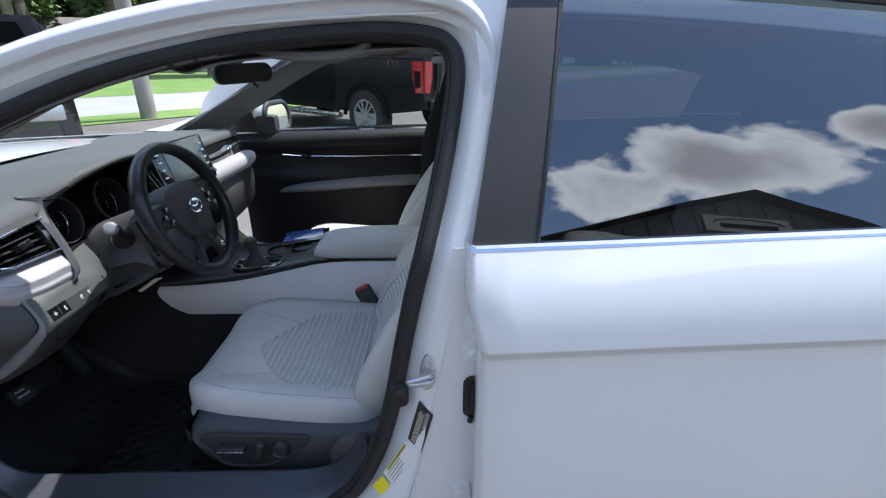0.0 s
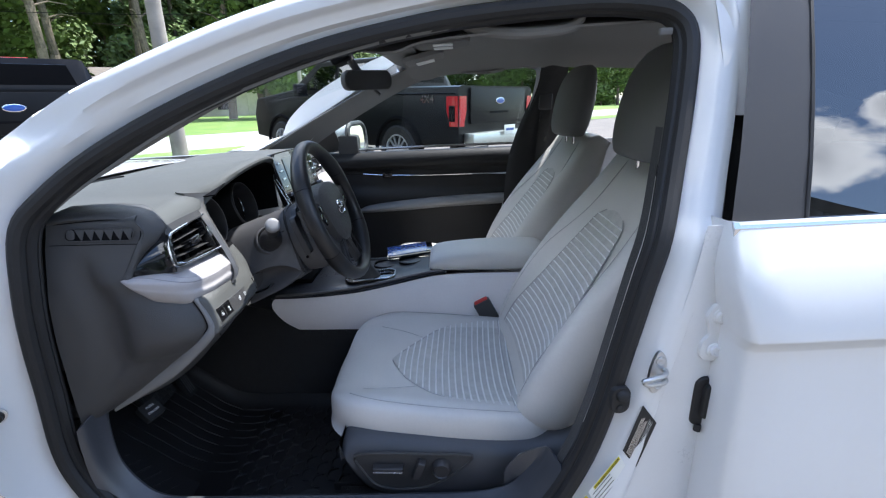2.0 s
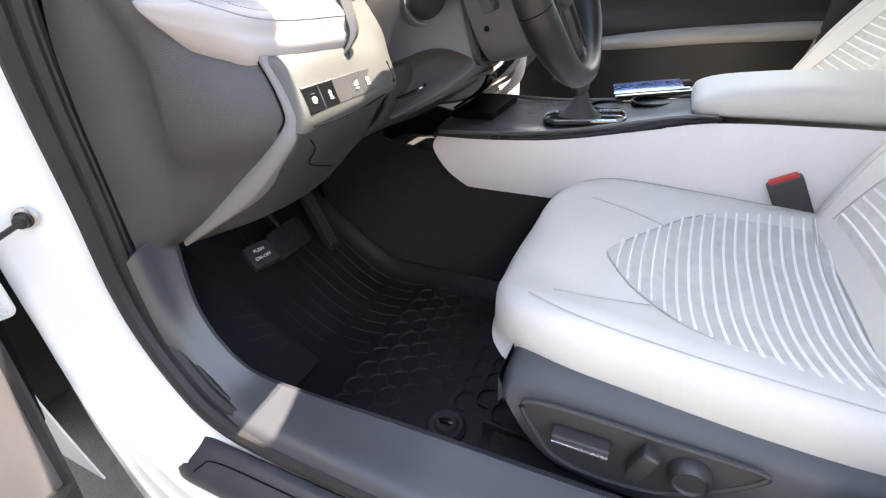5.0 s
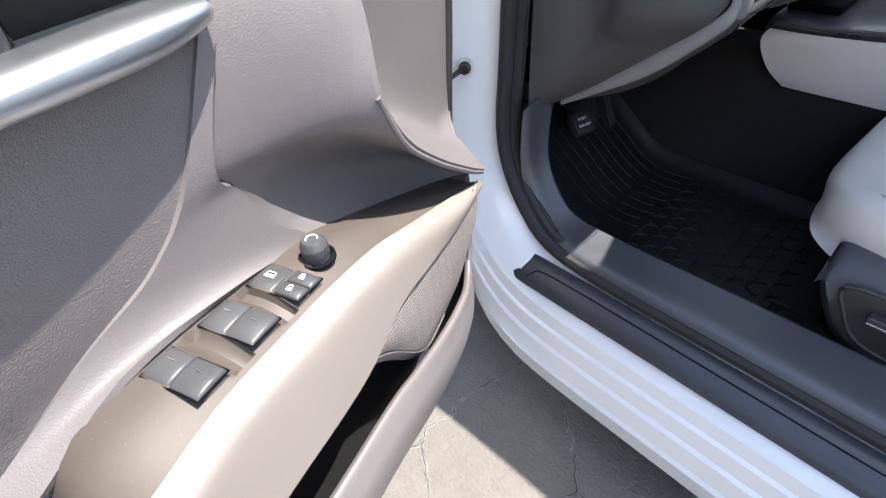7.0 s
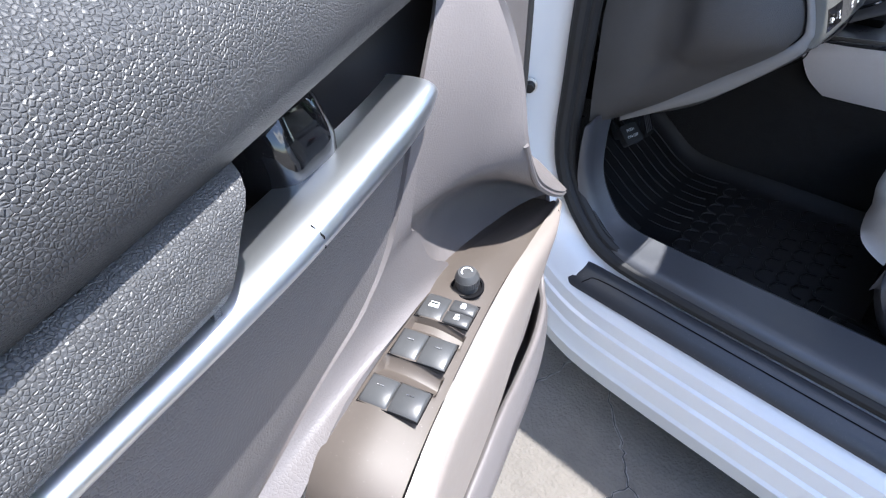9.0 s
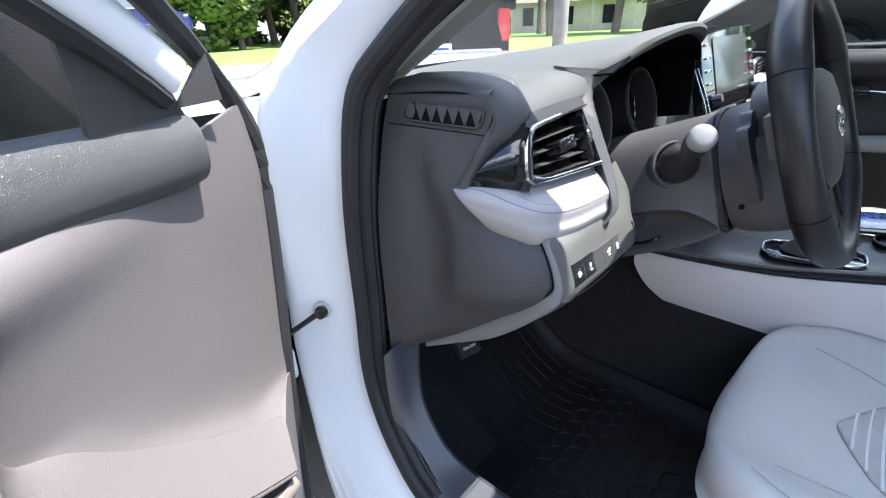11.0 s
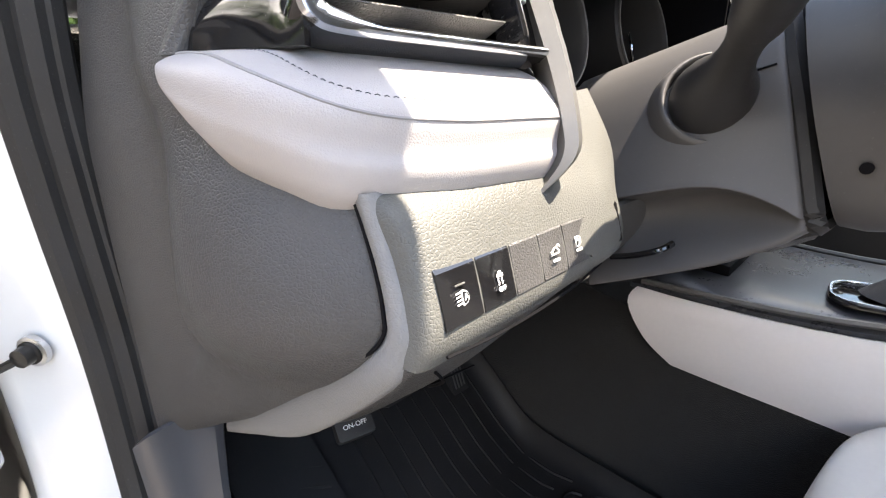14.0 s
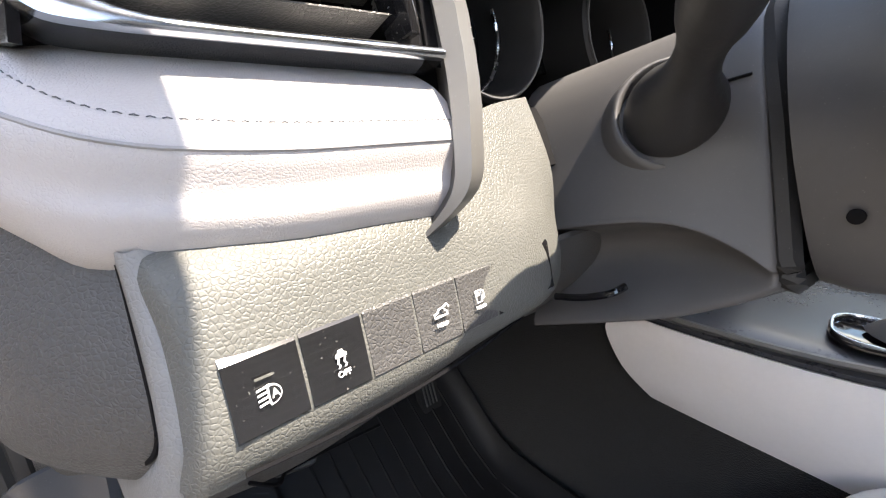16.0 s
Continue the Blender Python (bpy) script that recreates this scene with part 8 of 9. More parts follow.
    for u, s in ((.150, .25), (.156, .75), (.168, 1), (.3, 1.04), (.5, 1.12), (.75, 1.2), (1.0, 1.2), (1.07, 1.0)):
        z0 = 1.030 + .012 * (u - .16) * 1.5
        z0 -= .008 * max(0, min(1, (u - .5) / .2))
        rr = []
        for t in [2 * math.pi * k / 18 for k in range(18)]:
            rr.append(dp(u, .080 + .014 * max(0, min(1, (u - .45) / .2)) + (.024 + .022 * max(0, min(1, (u - .30) / .28))) * s * math.cos(t) - .004, z0 + .034 * s * math.copysign(abs(math.sin(t)) ** .8, math.sin(t))))
        rings.append(rr)
    bm = B()
    skin(bm, surface(rings, 3, 1, True), close_v=True, cap=True)
    part("upper_roll", bm, DOOR_ROLL, dd, "black grained upper door roll", smooth=75)
    rows = [[(.655, .100, 1.018), (.75, .085, 1.008), (.9, .085, 1.012), (1.07, .080, 1.02)],
            [(.664, .130, 1.002), (.75, .128, 1.004), (.9, .130, 1.008), (1.07, .120, 1.015)],
            [(.677, .135, .988), (.75, .137, .992), (.9, .136, .995), (1.07, .125, .998)],
            [(.691, .134, .972), (.75, .137, .976), (.9, .136, .980), (1.07, .125, .983)],
            [(.692, .110, .960), (.75, .112, .966), (.9, .112, .970), (1.07, .105, .973)]]
    part("roll_drop", dsheet(rows), DOOR_ROLL, dd)
    bm = dsheet([[(.689, .06, 1.0), (.689, .125, 1.0)], [(.692, .06, .975), (.692, .133, .975)], [(.693, .06, .95), (.693, .125, .955)]], .003, 2, 2)
    part("roll_end", bm, DOOR_ROLL, dd)
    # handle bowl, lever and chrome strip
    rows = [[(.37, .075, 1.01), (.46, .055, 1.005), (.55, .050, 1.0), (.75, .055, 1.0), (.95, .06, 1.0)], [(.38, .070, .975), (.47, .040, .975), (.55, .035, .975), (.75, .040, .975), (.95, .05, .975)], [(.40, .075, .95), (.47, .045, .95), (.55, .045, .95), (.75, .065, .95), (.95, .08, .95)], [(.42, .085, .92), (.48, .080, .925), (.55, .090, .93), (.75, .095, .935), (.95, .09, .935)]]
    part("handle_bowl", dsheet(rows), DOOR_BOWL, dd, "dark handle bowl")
    bm = B()
    rows = []
    for u, s in ((.585, .6), (.592, 1), (.61, 1.05), (.624, 1), (.631, .6)):
        rows.append([dp(u, .080 + a * s, .975 + b * s) for a, b in ((-.02, -.03), (.016, -.028), (.028, -.016), (.03, .0), (.024, .018), (.01, .028), (-.02, .026))])
    skin(bm, surface(rows, 3, 1, True), close_v=True, cap=True)
    lv = part("door_lever", bm, PIANO, dd, "gloss black door lever")
    bm = box(B(), (0, 0, 0), (.003, .006, .005), axes(dp(.5835, .088, .988), DN, (0, 0, 1)), .001)
    part("lock_flag", bm, RED, lv, "red lock flag")
    bm = B()
    rows = []
    for u, nn, z, h in ((.499, .112, .956, .004), (.506, .118, .956, .008), (.55, .125, .955, .0105), (.64, .130, .957, .0088), (.70, .131, .9605, .0070), (.75, .131, .9645, .0066), (.90, .128, .970, .0066), (1.05, .118, .976, .006)):
        rows.append([dp(u, nn - .02, z - h), dp(u, nn - .004, z - h), dp(u, nn + .003, z - h * .5), dp(u, nn + .004, z + h * .2), dp(u, nn - .001, z + h * .75), dp(u, nn - .012, z + h), dp(u, nn - .03, z + h)])
    skin(bm, surface(rows, 4, 2))
    ch = part("handle_strip", bm, CHROME_BLUE, dd, "polished chrome handle strip", smooth=70)
    bm = tube(B(), [dp(.643, .126, .9485), dp(.643, .1332, .953), dp(.643, .1342, .9588), dp(.643, .1292, .9636)], .0006, 5)
    part("joint", bm, DARK, ch)
    # shell of the door: outer skin, ends, window frame, seal
    outer = [[(.035, .02, 1.03), (.2, .0, 1.035), (.5, -.005, 1.04), (.8, -.005, 1.05), (1.14, .02, 1.06)], [(.03, -.005, .93), (.2, -.03, .93), (.5, -.035, .93), (.8, -.035, .93), (1.15, -.01, .93)], [(.03, -.015, .75), (.2, -.05, .75), (.5, -.05, .75), (.8, -.05, .75), (1.14, -.03, .75)], [(.05, -.01, .45), (.2, -.04, .42), (.5, -.045, .40), (.8, -.04, .40), (1.10, -.02, .42)], [(.06, .0, .33), (.2, -.01, .30), (.5, -.015, .29), (.8, -.01, .29), (1.05, .0, .31)]]
    part("outer_skin", dsheet(outer, .003), PAINT, dd)
    rows = [[(.035, .02, 1.03), (.045, .035, 1.045), (.060, .050, 1.055)], [(.03, -.005, .93), (.036, .02, .93), (.048, .046, .93)], [(.03, -.015, .75), (.045, .015, .75), (.066, .044, .75)], [(.05, -.01, .45), (.07, .015, .45), (.10, .046, .45)], [(.06, .0, .34), (.08, .018, .345), (.098, .036, .365)]]
    part("hinge_face", dsheet(rows, .003), PAINT, dd)
    rows = [[(1.14, .02, 1.06), (1.12, .06, 1.06), (1.07, .09, 1.05)], [(1.14, -.03, .75), (1.10, .04, .75), (1.06, .085, .75)], [(1.05, .0, .31), (1.06, .03, .31), (1.05, .06, .32)]]
    part("latch_face", dsheet(rows, .003), PAINT, dd)
    bm = B()
    rows = []
    for i, p in enumerate(AP[20:68]):
        o = outward(AP, 20 + i)
        def q(d, n):
            v = p - o * d
            return dp(v.x + 1.22, v.y - .68 + n, v.z)
        rows.append([q(-.004, -.05), q(.0, -.022), q(.010, -.016), q(.028, -.018), q(.034, -.026), q(.032, -.05)])
    skin(bm, rows, close_v=True, cap=True)
    part("window_frame", bm, PAINT_RAW, dd, "white window frame", smooth=50)
    bm = B()
    skin(bm, [[dp((p - outward(AP, 20 + i) * d).x + 1.22, p.y - .68 + n, (p - outward(AP, 20 + i) * d).z) for d, n in ((.032, -.022), (.038, -.018), (.046, -.022), (.044, -.04))] for i, p in enumerate(AP[20:68])])
    part("glass_channel", bm, RUBBER, dd)
    line = [dp(.116, .050, .322), dp(.10, .045, .36), dp(.088, .046, .48), dp(.070, .045, .68), dp(.052, .046, .82), dp(.038, .046, .95), dp(.042, .048, 1.02), dp(.075, .052, 1.075)] + [dp(p.x + 1.22, p.y - .68 - .012, p.z + .016) for p in AP[22:66:3]]
    bm = tube(B(), catmull(line, 3), .011, 8)
    part("door_seal", bm, RUBBER, dd, "black rubber door seal")
    # sail panel in the window's front corner
    rows = [[(.150, .075, 1.050), (.20, .082, 1.055), (.250, .086, 1.060)], [(.185, .090, 1.11), (.215, .092, 1.113), (.252, .090, 1.116)], [(.225, .102, 1.16), (.238, .10, 1.163), (.258, .098, 1.165)], [(.264, .115, 1.205), (.267, .113, 1.206), (.270, .112, 1.207)]]
    part("sail_panel", dsheet(rows), BLACK_PLASTIC, dd, "black mirror sail panel")
    bm = B()
    plate(bm, [(0, 0), (.055, .0), (.012, .045)], .004, axes(dp(.112, .083, 1.068), DU, (0, .2, 1)), .001)
    part("corner_cap", bm, BLACK_PLASTIC, dd)
    bm = B()
    skin(bm, [[dp(.20, .035, 1.04), dp(.6, .035, 1.05), dp(1.1, .04, 1.06)], [dp(.37, .11, 1.24), dp(.6, .12, 1.28), dp(1.12, .14, 1.3)], [dp(.56, .155, 1.315), dp(.75, .175, 1.36), dp(1.14, .20, 1.39)]])
    g = part("window_glass", bm, GLASS, dd, "clear window glass")
    g.visible_shadow = False
    bm = tube(B(), [dp(.20, .045, 1.055), dp(.6, .048, 1.063), dp(1.08, .05, 1.07)], .007, 6)
    part("glass_seal", bm, RUBBER, dd)
    # outside mirror
    m = axes(dp(.25, -.265, 1.088), DN, (-.047, .112, 1))
    bm = B()
    o = rounded(.23, .15, .06)
    sgn = 1 if (m.to_3x3() @ V((0, 0, 1))).dot(DU) > 0 else -1
    skin(bm, [[m @ V((x * s, y * s, sgn * d)) for x, y in o] for s, d in ((.45, -.10), (.8, -.07), (1.0, -.02), (1.0, .012))], close_v=True, cap=True)
    mm = part("door_mirror", bm, PAINT, dd, "white door mirror")
    bm = B()
    skin(bm, [[m @ V((x * s, y * s, sgn * d)) for x, y in o] for s, d in ((1.005, .008), (1.0, .020), (.95, .022), (.92, .014))], close_v=True)
    part("mirror_edge", bm, BLACK_PLASTIC, mm)
    bm = B()
    skin(bm, [[m @ V((x * s, y * s, sgn * .016)) for x, y in o] for s in (.92, .4, .02)], close_v=True)
    part("mirror_glass", bm, MIRROR, mm)
    bm = box(B(), (0, 0, 0), (.095, .20, .20), axes(dp(.205, -.075, 1.085), DU, DN), .045, 4)
    part("mirror_foot", bm, DOOR_BLACK, mm)


DOOR_ROLL = material("door_roll_grain", (0.062, 0.062, 0.064), 0.40, vary=0.12, scale=8, bump=1.0, bump_scale=820, bump_kind="leather", dist=0.0011, dust=0.1)
DOOR_INSERT = material("door_insert_vinyl", (0.136, 0.125, 0.123), 0.42, vary=0.06, scale=5, bump=0.8, bump_scale=420, bump_kind="leather", dist=0.0012, dust=0.08)
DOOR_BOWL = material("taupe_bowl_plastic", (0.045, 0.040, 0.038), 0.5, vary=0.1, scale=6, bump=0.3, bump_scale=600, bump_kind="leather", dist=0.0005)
DOOR_DARK = material("dark_taupe_plastic", (0.020, 0.019, 0.021), 0.55, vary=0.1, scale=6, bump=0.3, bump_scale=380, bump_kind="leather", dist=0.0006)
SWITCH = material("switch_plastic", (0.055, 0.056, 0.058), 0.34, vary=0.1, scale=30, dust=0.2)
CHROME_BLUE = material("bright_handle_chrome", (0.76, 0.79, 0.82), 0.33, metal=1.0, vary=0.01, scale=3, rough_vary=0.015)
driver_door()


# ---- hinges, check strap and jamb details ----
def jamb():
    V = Vector

    def leaf(name, c, w, h, label, holes):
        m = axes(c, (.4, .92, 0), (0, 0, 1))
        bm = plate(B(), rounded(w, h, .010), .009, m, .003)
        plate(bm, [(-w * .5, -h * .32), (-w * .5 - .03, -h * .25), (-w * .5 - .03, h * .25), (-w * .5, h * .32)][::-1], .007, m, .001)
        p = part(name, bm, PAINT_RAW, body, label)
        for x, y in holes:
            part("bolt", lathe(B(), [(.0085, 0), (.0085, .005), (.005, .006), (.0045, .003)], m @ Matrix.Translation((x, y, 0)), 6), PAINT_RAW, p)
        return p, m
    leaf("wing_bracket", (-1.255, .722, 1.003), .045, .055, "white painted wing bracket", ((.014, -.004),))
    p, m = leaf("upper_hinge", (-1.252, 0.686, 0.858), .050, .066, "white painted upper door hinge", ((.012, .018), (.012, -.020)))
    part("pin", lathe(B(), [(.008, -.040), (.008, .040), (.004, .044)], m @ Matrix.Translation((-.030, 0, .004)) @ Matrix.Rotation(math.pi / 2, 4, "X"), 14), PAINT_RAW, p)
    p, m = leaf("lower_hinge", (-1.252, 0.673, 0.612), .042, .060, "white painted lower door hinge", ((.010, .016), (.010, -.016)))
    part("pin", lathe(B(), [(.008, -.036), (.008, .036), (.004, .040)], m @ Matrix.Translation((-.026, 0, .004)) @ Matrix.Rotation(math.pi / 2, 4, "X"), 14), PAINT_RAW, p)
    cs = thing("check_strap", (-1.24, .70, .68), "dark steel door check strap bolted to the jamb", "check strap")
    p, q = V((-1.214, .740, .708)), V((-1.262, .590, .645))
    bm = tube(B(), [p, p + (q - p) * .2, p + (q - p) * .5, q], [.0075, .0065, .0070, .0085], 8, flat=.5)
    part("strap", bm, RAIL, cs)
    m = axes((-1.213, .7395, .709), (.8, .6, 0), (0, 0, 1))
    bm = lathe(B(), [(.011, -.003), (.011, .004), (.009, .005), (.0085, .013), (.004, .014)], m, 18)
    part("bolt", bm, RAIL, cs)
    bm = lathe(B(), [(.0145, -.004), (.0145, .001), (.012, .002)], m, 18)
    part("bracket", bm, STEEL, cs)
    wb = thing("wiring_boot", (-1.25, .65, .70), "grey corrugated wiring boot between door and jamb", "boot")
    path = catmull([(-1.258, .694, .775), (-1.254, .678, .766), (-1.248, .666, .735), (-1.244, .657, .69), (-1.240, .652, .64), (-1.236, .648, .59)], 12)
    bm = tube(B(), path, [.0135 + .0026 * (1 if k % 2 else -1) for k in range(len(path))], 14)
    part("bellows", bm, RUBBER_GREY, wb)
    bm = B()
    skin(bm, surface([[V((-1.256 + dx, .686 + sx * .016 * w, .762 + sz * .055 * w - .012 * sx)) for sx, sz in ((-1, -.7), (-.7, -1), (.7, -1), (1, -.7), (1, .7), (.7, 1), (-.7, 1), (-1, .7))] for dx, w in ((0, 1), (.006, 1), (.010, .85), (.011, .3))], 2, 2, True), close_v=True, cap=True)
    part("grommet", bm, RUBBER, wb)
    # black sheet put in for the shade of the gap behind the hinges
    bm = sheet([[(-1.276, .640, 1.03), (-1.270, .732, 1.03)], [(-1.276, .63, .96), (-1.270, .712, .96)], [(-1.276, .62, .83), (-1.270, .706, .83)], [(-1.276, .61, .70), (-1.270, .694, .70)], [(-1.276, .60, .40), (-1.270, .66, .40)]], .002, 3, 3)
    part("hinge_gap_shade", bm, DARK, body)
    # broad face of the middle pillar behind the seal
    rows = [[(x0, .7375, z), (x0 + (.03 - x0) * .5, .7365, z), (.035, .7375, z), (.060, .742, z), (.085, .741, z), (.14, .741, z)] for z, x0 in ((1.06, .018), (1.0, .012), (.95, .005), (.83, -.02), (.70, -.046), (.60, -.072), (.52, -.105), (.46, -.15), (.41, -.22), (.385, -.30), (.34, -.32))]
    part("pillar_face", sheet(rows, .002, 4, 4), PAINT_RAW, body, smooth=70)
    # striker on the middle pillar
    sk = thing("door_striker", (-.04, .71, .82), "steel door striker loop bolted to the pillar", "striker")
    m = axes((-.030, .7290, .803), (1, .15, 0), (.1, 0, 1))
    bm = plate(B(), [(p.x, p.y) for p in catmull([(-.003, .040, 0), (.008, .036, 0), (.017, .012, 0), (.015, -.012, 0), (.005, -.036, 0), (-.006, -.038, 0), (-.014, -.014, 0), (-.012, .014, 0)], 4, True)], .006, m, .002)
    pl = part("plate_body", bm, STEEL, sk)
    for y in (.024, -.022):
        bm = lathe(B(), [(.009, 0), (.009, .003), (.006, .004), (.003, .002)], m @ Matrix.Translation((.002, y, 0)), 16)
        part("bolt", bm, STEEL, pl)
    bm = tube(B(), catmull([m @ V((.012, .006, 0)), m @ V((.004, .006, .014)), m @ V((-.026, .005, .022)), m @ V((-.038, .002, .022)), m @ V((-.026, -.005, .022)), m @ V((.006, -.008, .014)), m @ V((.012, -.008, 0))], 5), .0045, 10)
    part("loop", bm, STEEL, sk)
    # rubber bump stop
    bm = B()
    mb = axes((-.084, .7335, .745), (1, .1, 0), (.25, 0, 1))
    plate(bm, rounded(.034, .054, .016), .012, mb, .003, 3)
    bs = part("bump_stop", bm, RUBBER, None, "black oval rubber bump stop on the pillar", category="bump stop")
    part("dome", lathe(B(), [(.0125, -.001), (.0120, .004), (.009, .0075), (.004, .009), (.001, .0092)], mb @ Matrix.Translation((.002, .010, 0)), 18), RUBBER, bs)
    part("plug", lathe(B(), [(.0070, -.001), (.0068, .002), (.005, .003), (.001, .003)], mb @ Matrix.Translation((0, -.015, 0)), 14), RUBBER, bs)
    bm2 = B()
    mg = axes((.062, .7345, .742), (1, .1, 0), (.10, 0, 1))
    plate(bm2, rounded(.046, .098, .016), .02, mg, .006, 3)
    gr = part("wiring_grommet", bm2, RUBBER, None, "black rubber grommet behind the pillar", category="grommet")
    bm2 = plate(B(), rounded(.030, .070, .012), .012, mg @ Matrix.Translation((.006, .004, .010)), .006, 3)
    part("cap", bm2, RUBBER, gr)
    part("spout", tube(B(), [mg @ V((-.006, -.046, 0)), mg @ V((-.008, -.058, .002))], .006, 8), RUBBER, gr)
    # rear door hinges on the pillar
    for x, z in ((.056, .879), (.030, .470)):
        m = axes((x, .7300, z), (1, .1, 0), (.06, 0, 1))
        outline = catmull([(-.006, .050, 0), (.016, .048, 0), (.030, .030, 0), (.030, -.036, 0), (.016, -.052, 0), (-.010, -.052, 0), (-.021, -.040, 0), (-.020, -.018, 0), (-.010, -.004, 0), (-.013, .012, 0), (-.018, .030, 0)], 4, True)
        bm = plate(B(), [(p.x, p.y) for p in reversed(outline)], .008, m, .003)
        rh = part("rear_door_hinge", bm, PAINT_RAW, body)
        for y in (.030, -.032):
            bm = lathe(B(), [(.0135, 0), (.0130, .002), (.010, .003), (.0098, .008), (.006, .009), (.004, .007)], m @ Matrix.Translation((.002, y, 0)), 16)
            part("bolt", bm, PAINT_RAW, rh)
    # stickers
    def sticker(name, at, right, up, w, h, mat, label):
        r, u = V(right).normalized(), V(up).normalized()
        n = r.cross(u).normalized()
        m = Matrix(((r.x, u.x, n.x, at[0]), (r.y, u.y, n.y, at[1]), (r.z, u.z, n.z, at[2]), (0, 0, 0, 1)))
        ob = thing(name, at, label, "sticker")
        bm = plate(B(), [(-w / 2, -h / 2), (w / 2, -h / 2), (w / 2, h / 2), (-w / 2, h / 2)], .0006, m)
        part("film", bm, mat, ob)
        return ob, m
    s1, m1 = sticker("data_sticker", (-.0455, .7295, .6725), (.603, 0, -.797), (.25, 0, .968), .046, .100, INK, "black vehicle data sticker with grey print bars")
    bm = B()
    for k in range(26):
        w = (.8, .5, 1.2)[k % 3] * .0012
        plate(bm, [(.004, -.048 + .0036 * k), (.014, -.048 + .0036 * k), (.014, -.048 + .0036 * k + w), (.004, -.048 + .0036 * k + w)], .0003, m1 @ Matrix.Translation((0, 0, .0008)))
    part("bar", bm, WHITE_PAPER, s1)
    bm = B()
    for k in range(6):
        plate(bm, [(-.014 + .0027 * k, -.046), (-.0128 + .0027 * k, -.046), (-.0128 + .0027 * k, .03 + .003 * (k % 3)), (-.014 + .0027 * k, .03 + .003 * (k % 3))], .0003, m1 @ Matrix.Translation((0, 0, .0008)))
    part("print", bm, SATIN_CHROME, s1)
    s2, m2 = sticker("tyre_sticker", (-.0875, .7295, .5655), (.487, 0, -.873), (.495, 0, .869), .0595, .099, WHITE_PAPER, "white tyre data sticker with yellow and black fields")
    bm = plate(B(), [(-.0285, -.034), (-.0215, -.034), (-.0215, .046), (-.0285, .046)], .0003, m2 @ Matrix.Translation((0, 0, .0008)))
    part("field", bm, YELLOW, s2)
    bm = plate(B(), [(.004, .018), (.027, .018), (.027, .045), (.004, .045)], .0003, m2 @ Matrix.Translation((0, 0, .0008)))
    part("field", bm, INK, s2)
    bm = B()
    for k in range(6):
        plate(bm, [(-.018 + .0080 * k, -.044), (-.0168 + .0080 * k, -.044), (-.0168 + .0080 * k, .012), (-.018 + .0080 * k, .012)], .0003, m2 @ Matrix.Translation((0, 0, .0009)))
    for k in range(3):
        plate(bm, [(-.0270 + .0018 * k, -.032), (-.0263 + .0018 * k, -.032), (-.0263 + .0018 * k, .044), (-.0270 + .0018 * k, .044)], .0003, m2 @ Matrix.Translation((0, 0, .0013)))
    part("print", bm, INK, s2)
    sticker("yellow_sticker", (-.1292, .7295, .5065), (.483, 0, -.876), (.64, 0, .768), .0445, .0351, YELLOW, "plain yellow square sticker on the door jamb")


RUBBER_GREY = material("grey_bellows_rubber", (0.34, 0.33, 0.32), 0.6, vary=0.15, scale=20)
jamb()


# ---- blue car on a display ramp ----
GREY_GLASS = material("far_window_glass", (0.10, 0.12, 0.125), 0.12, vary=0.3, scale=2, coat=0.5)


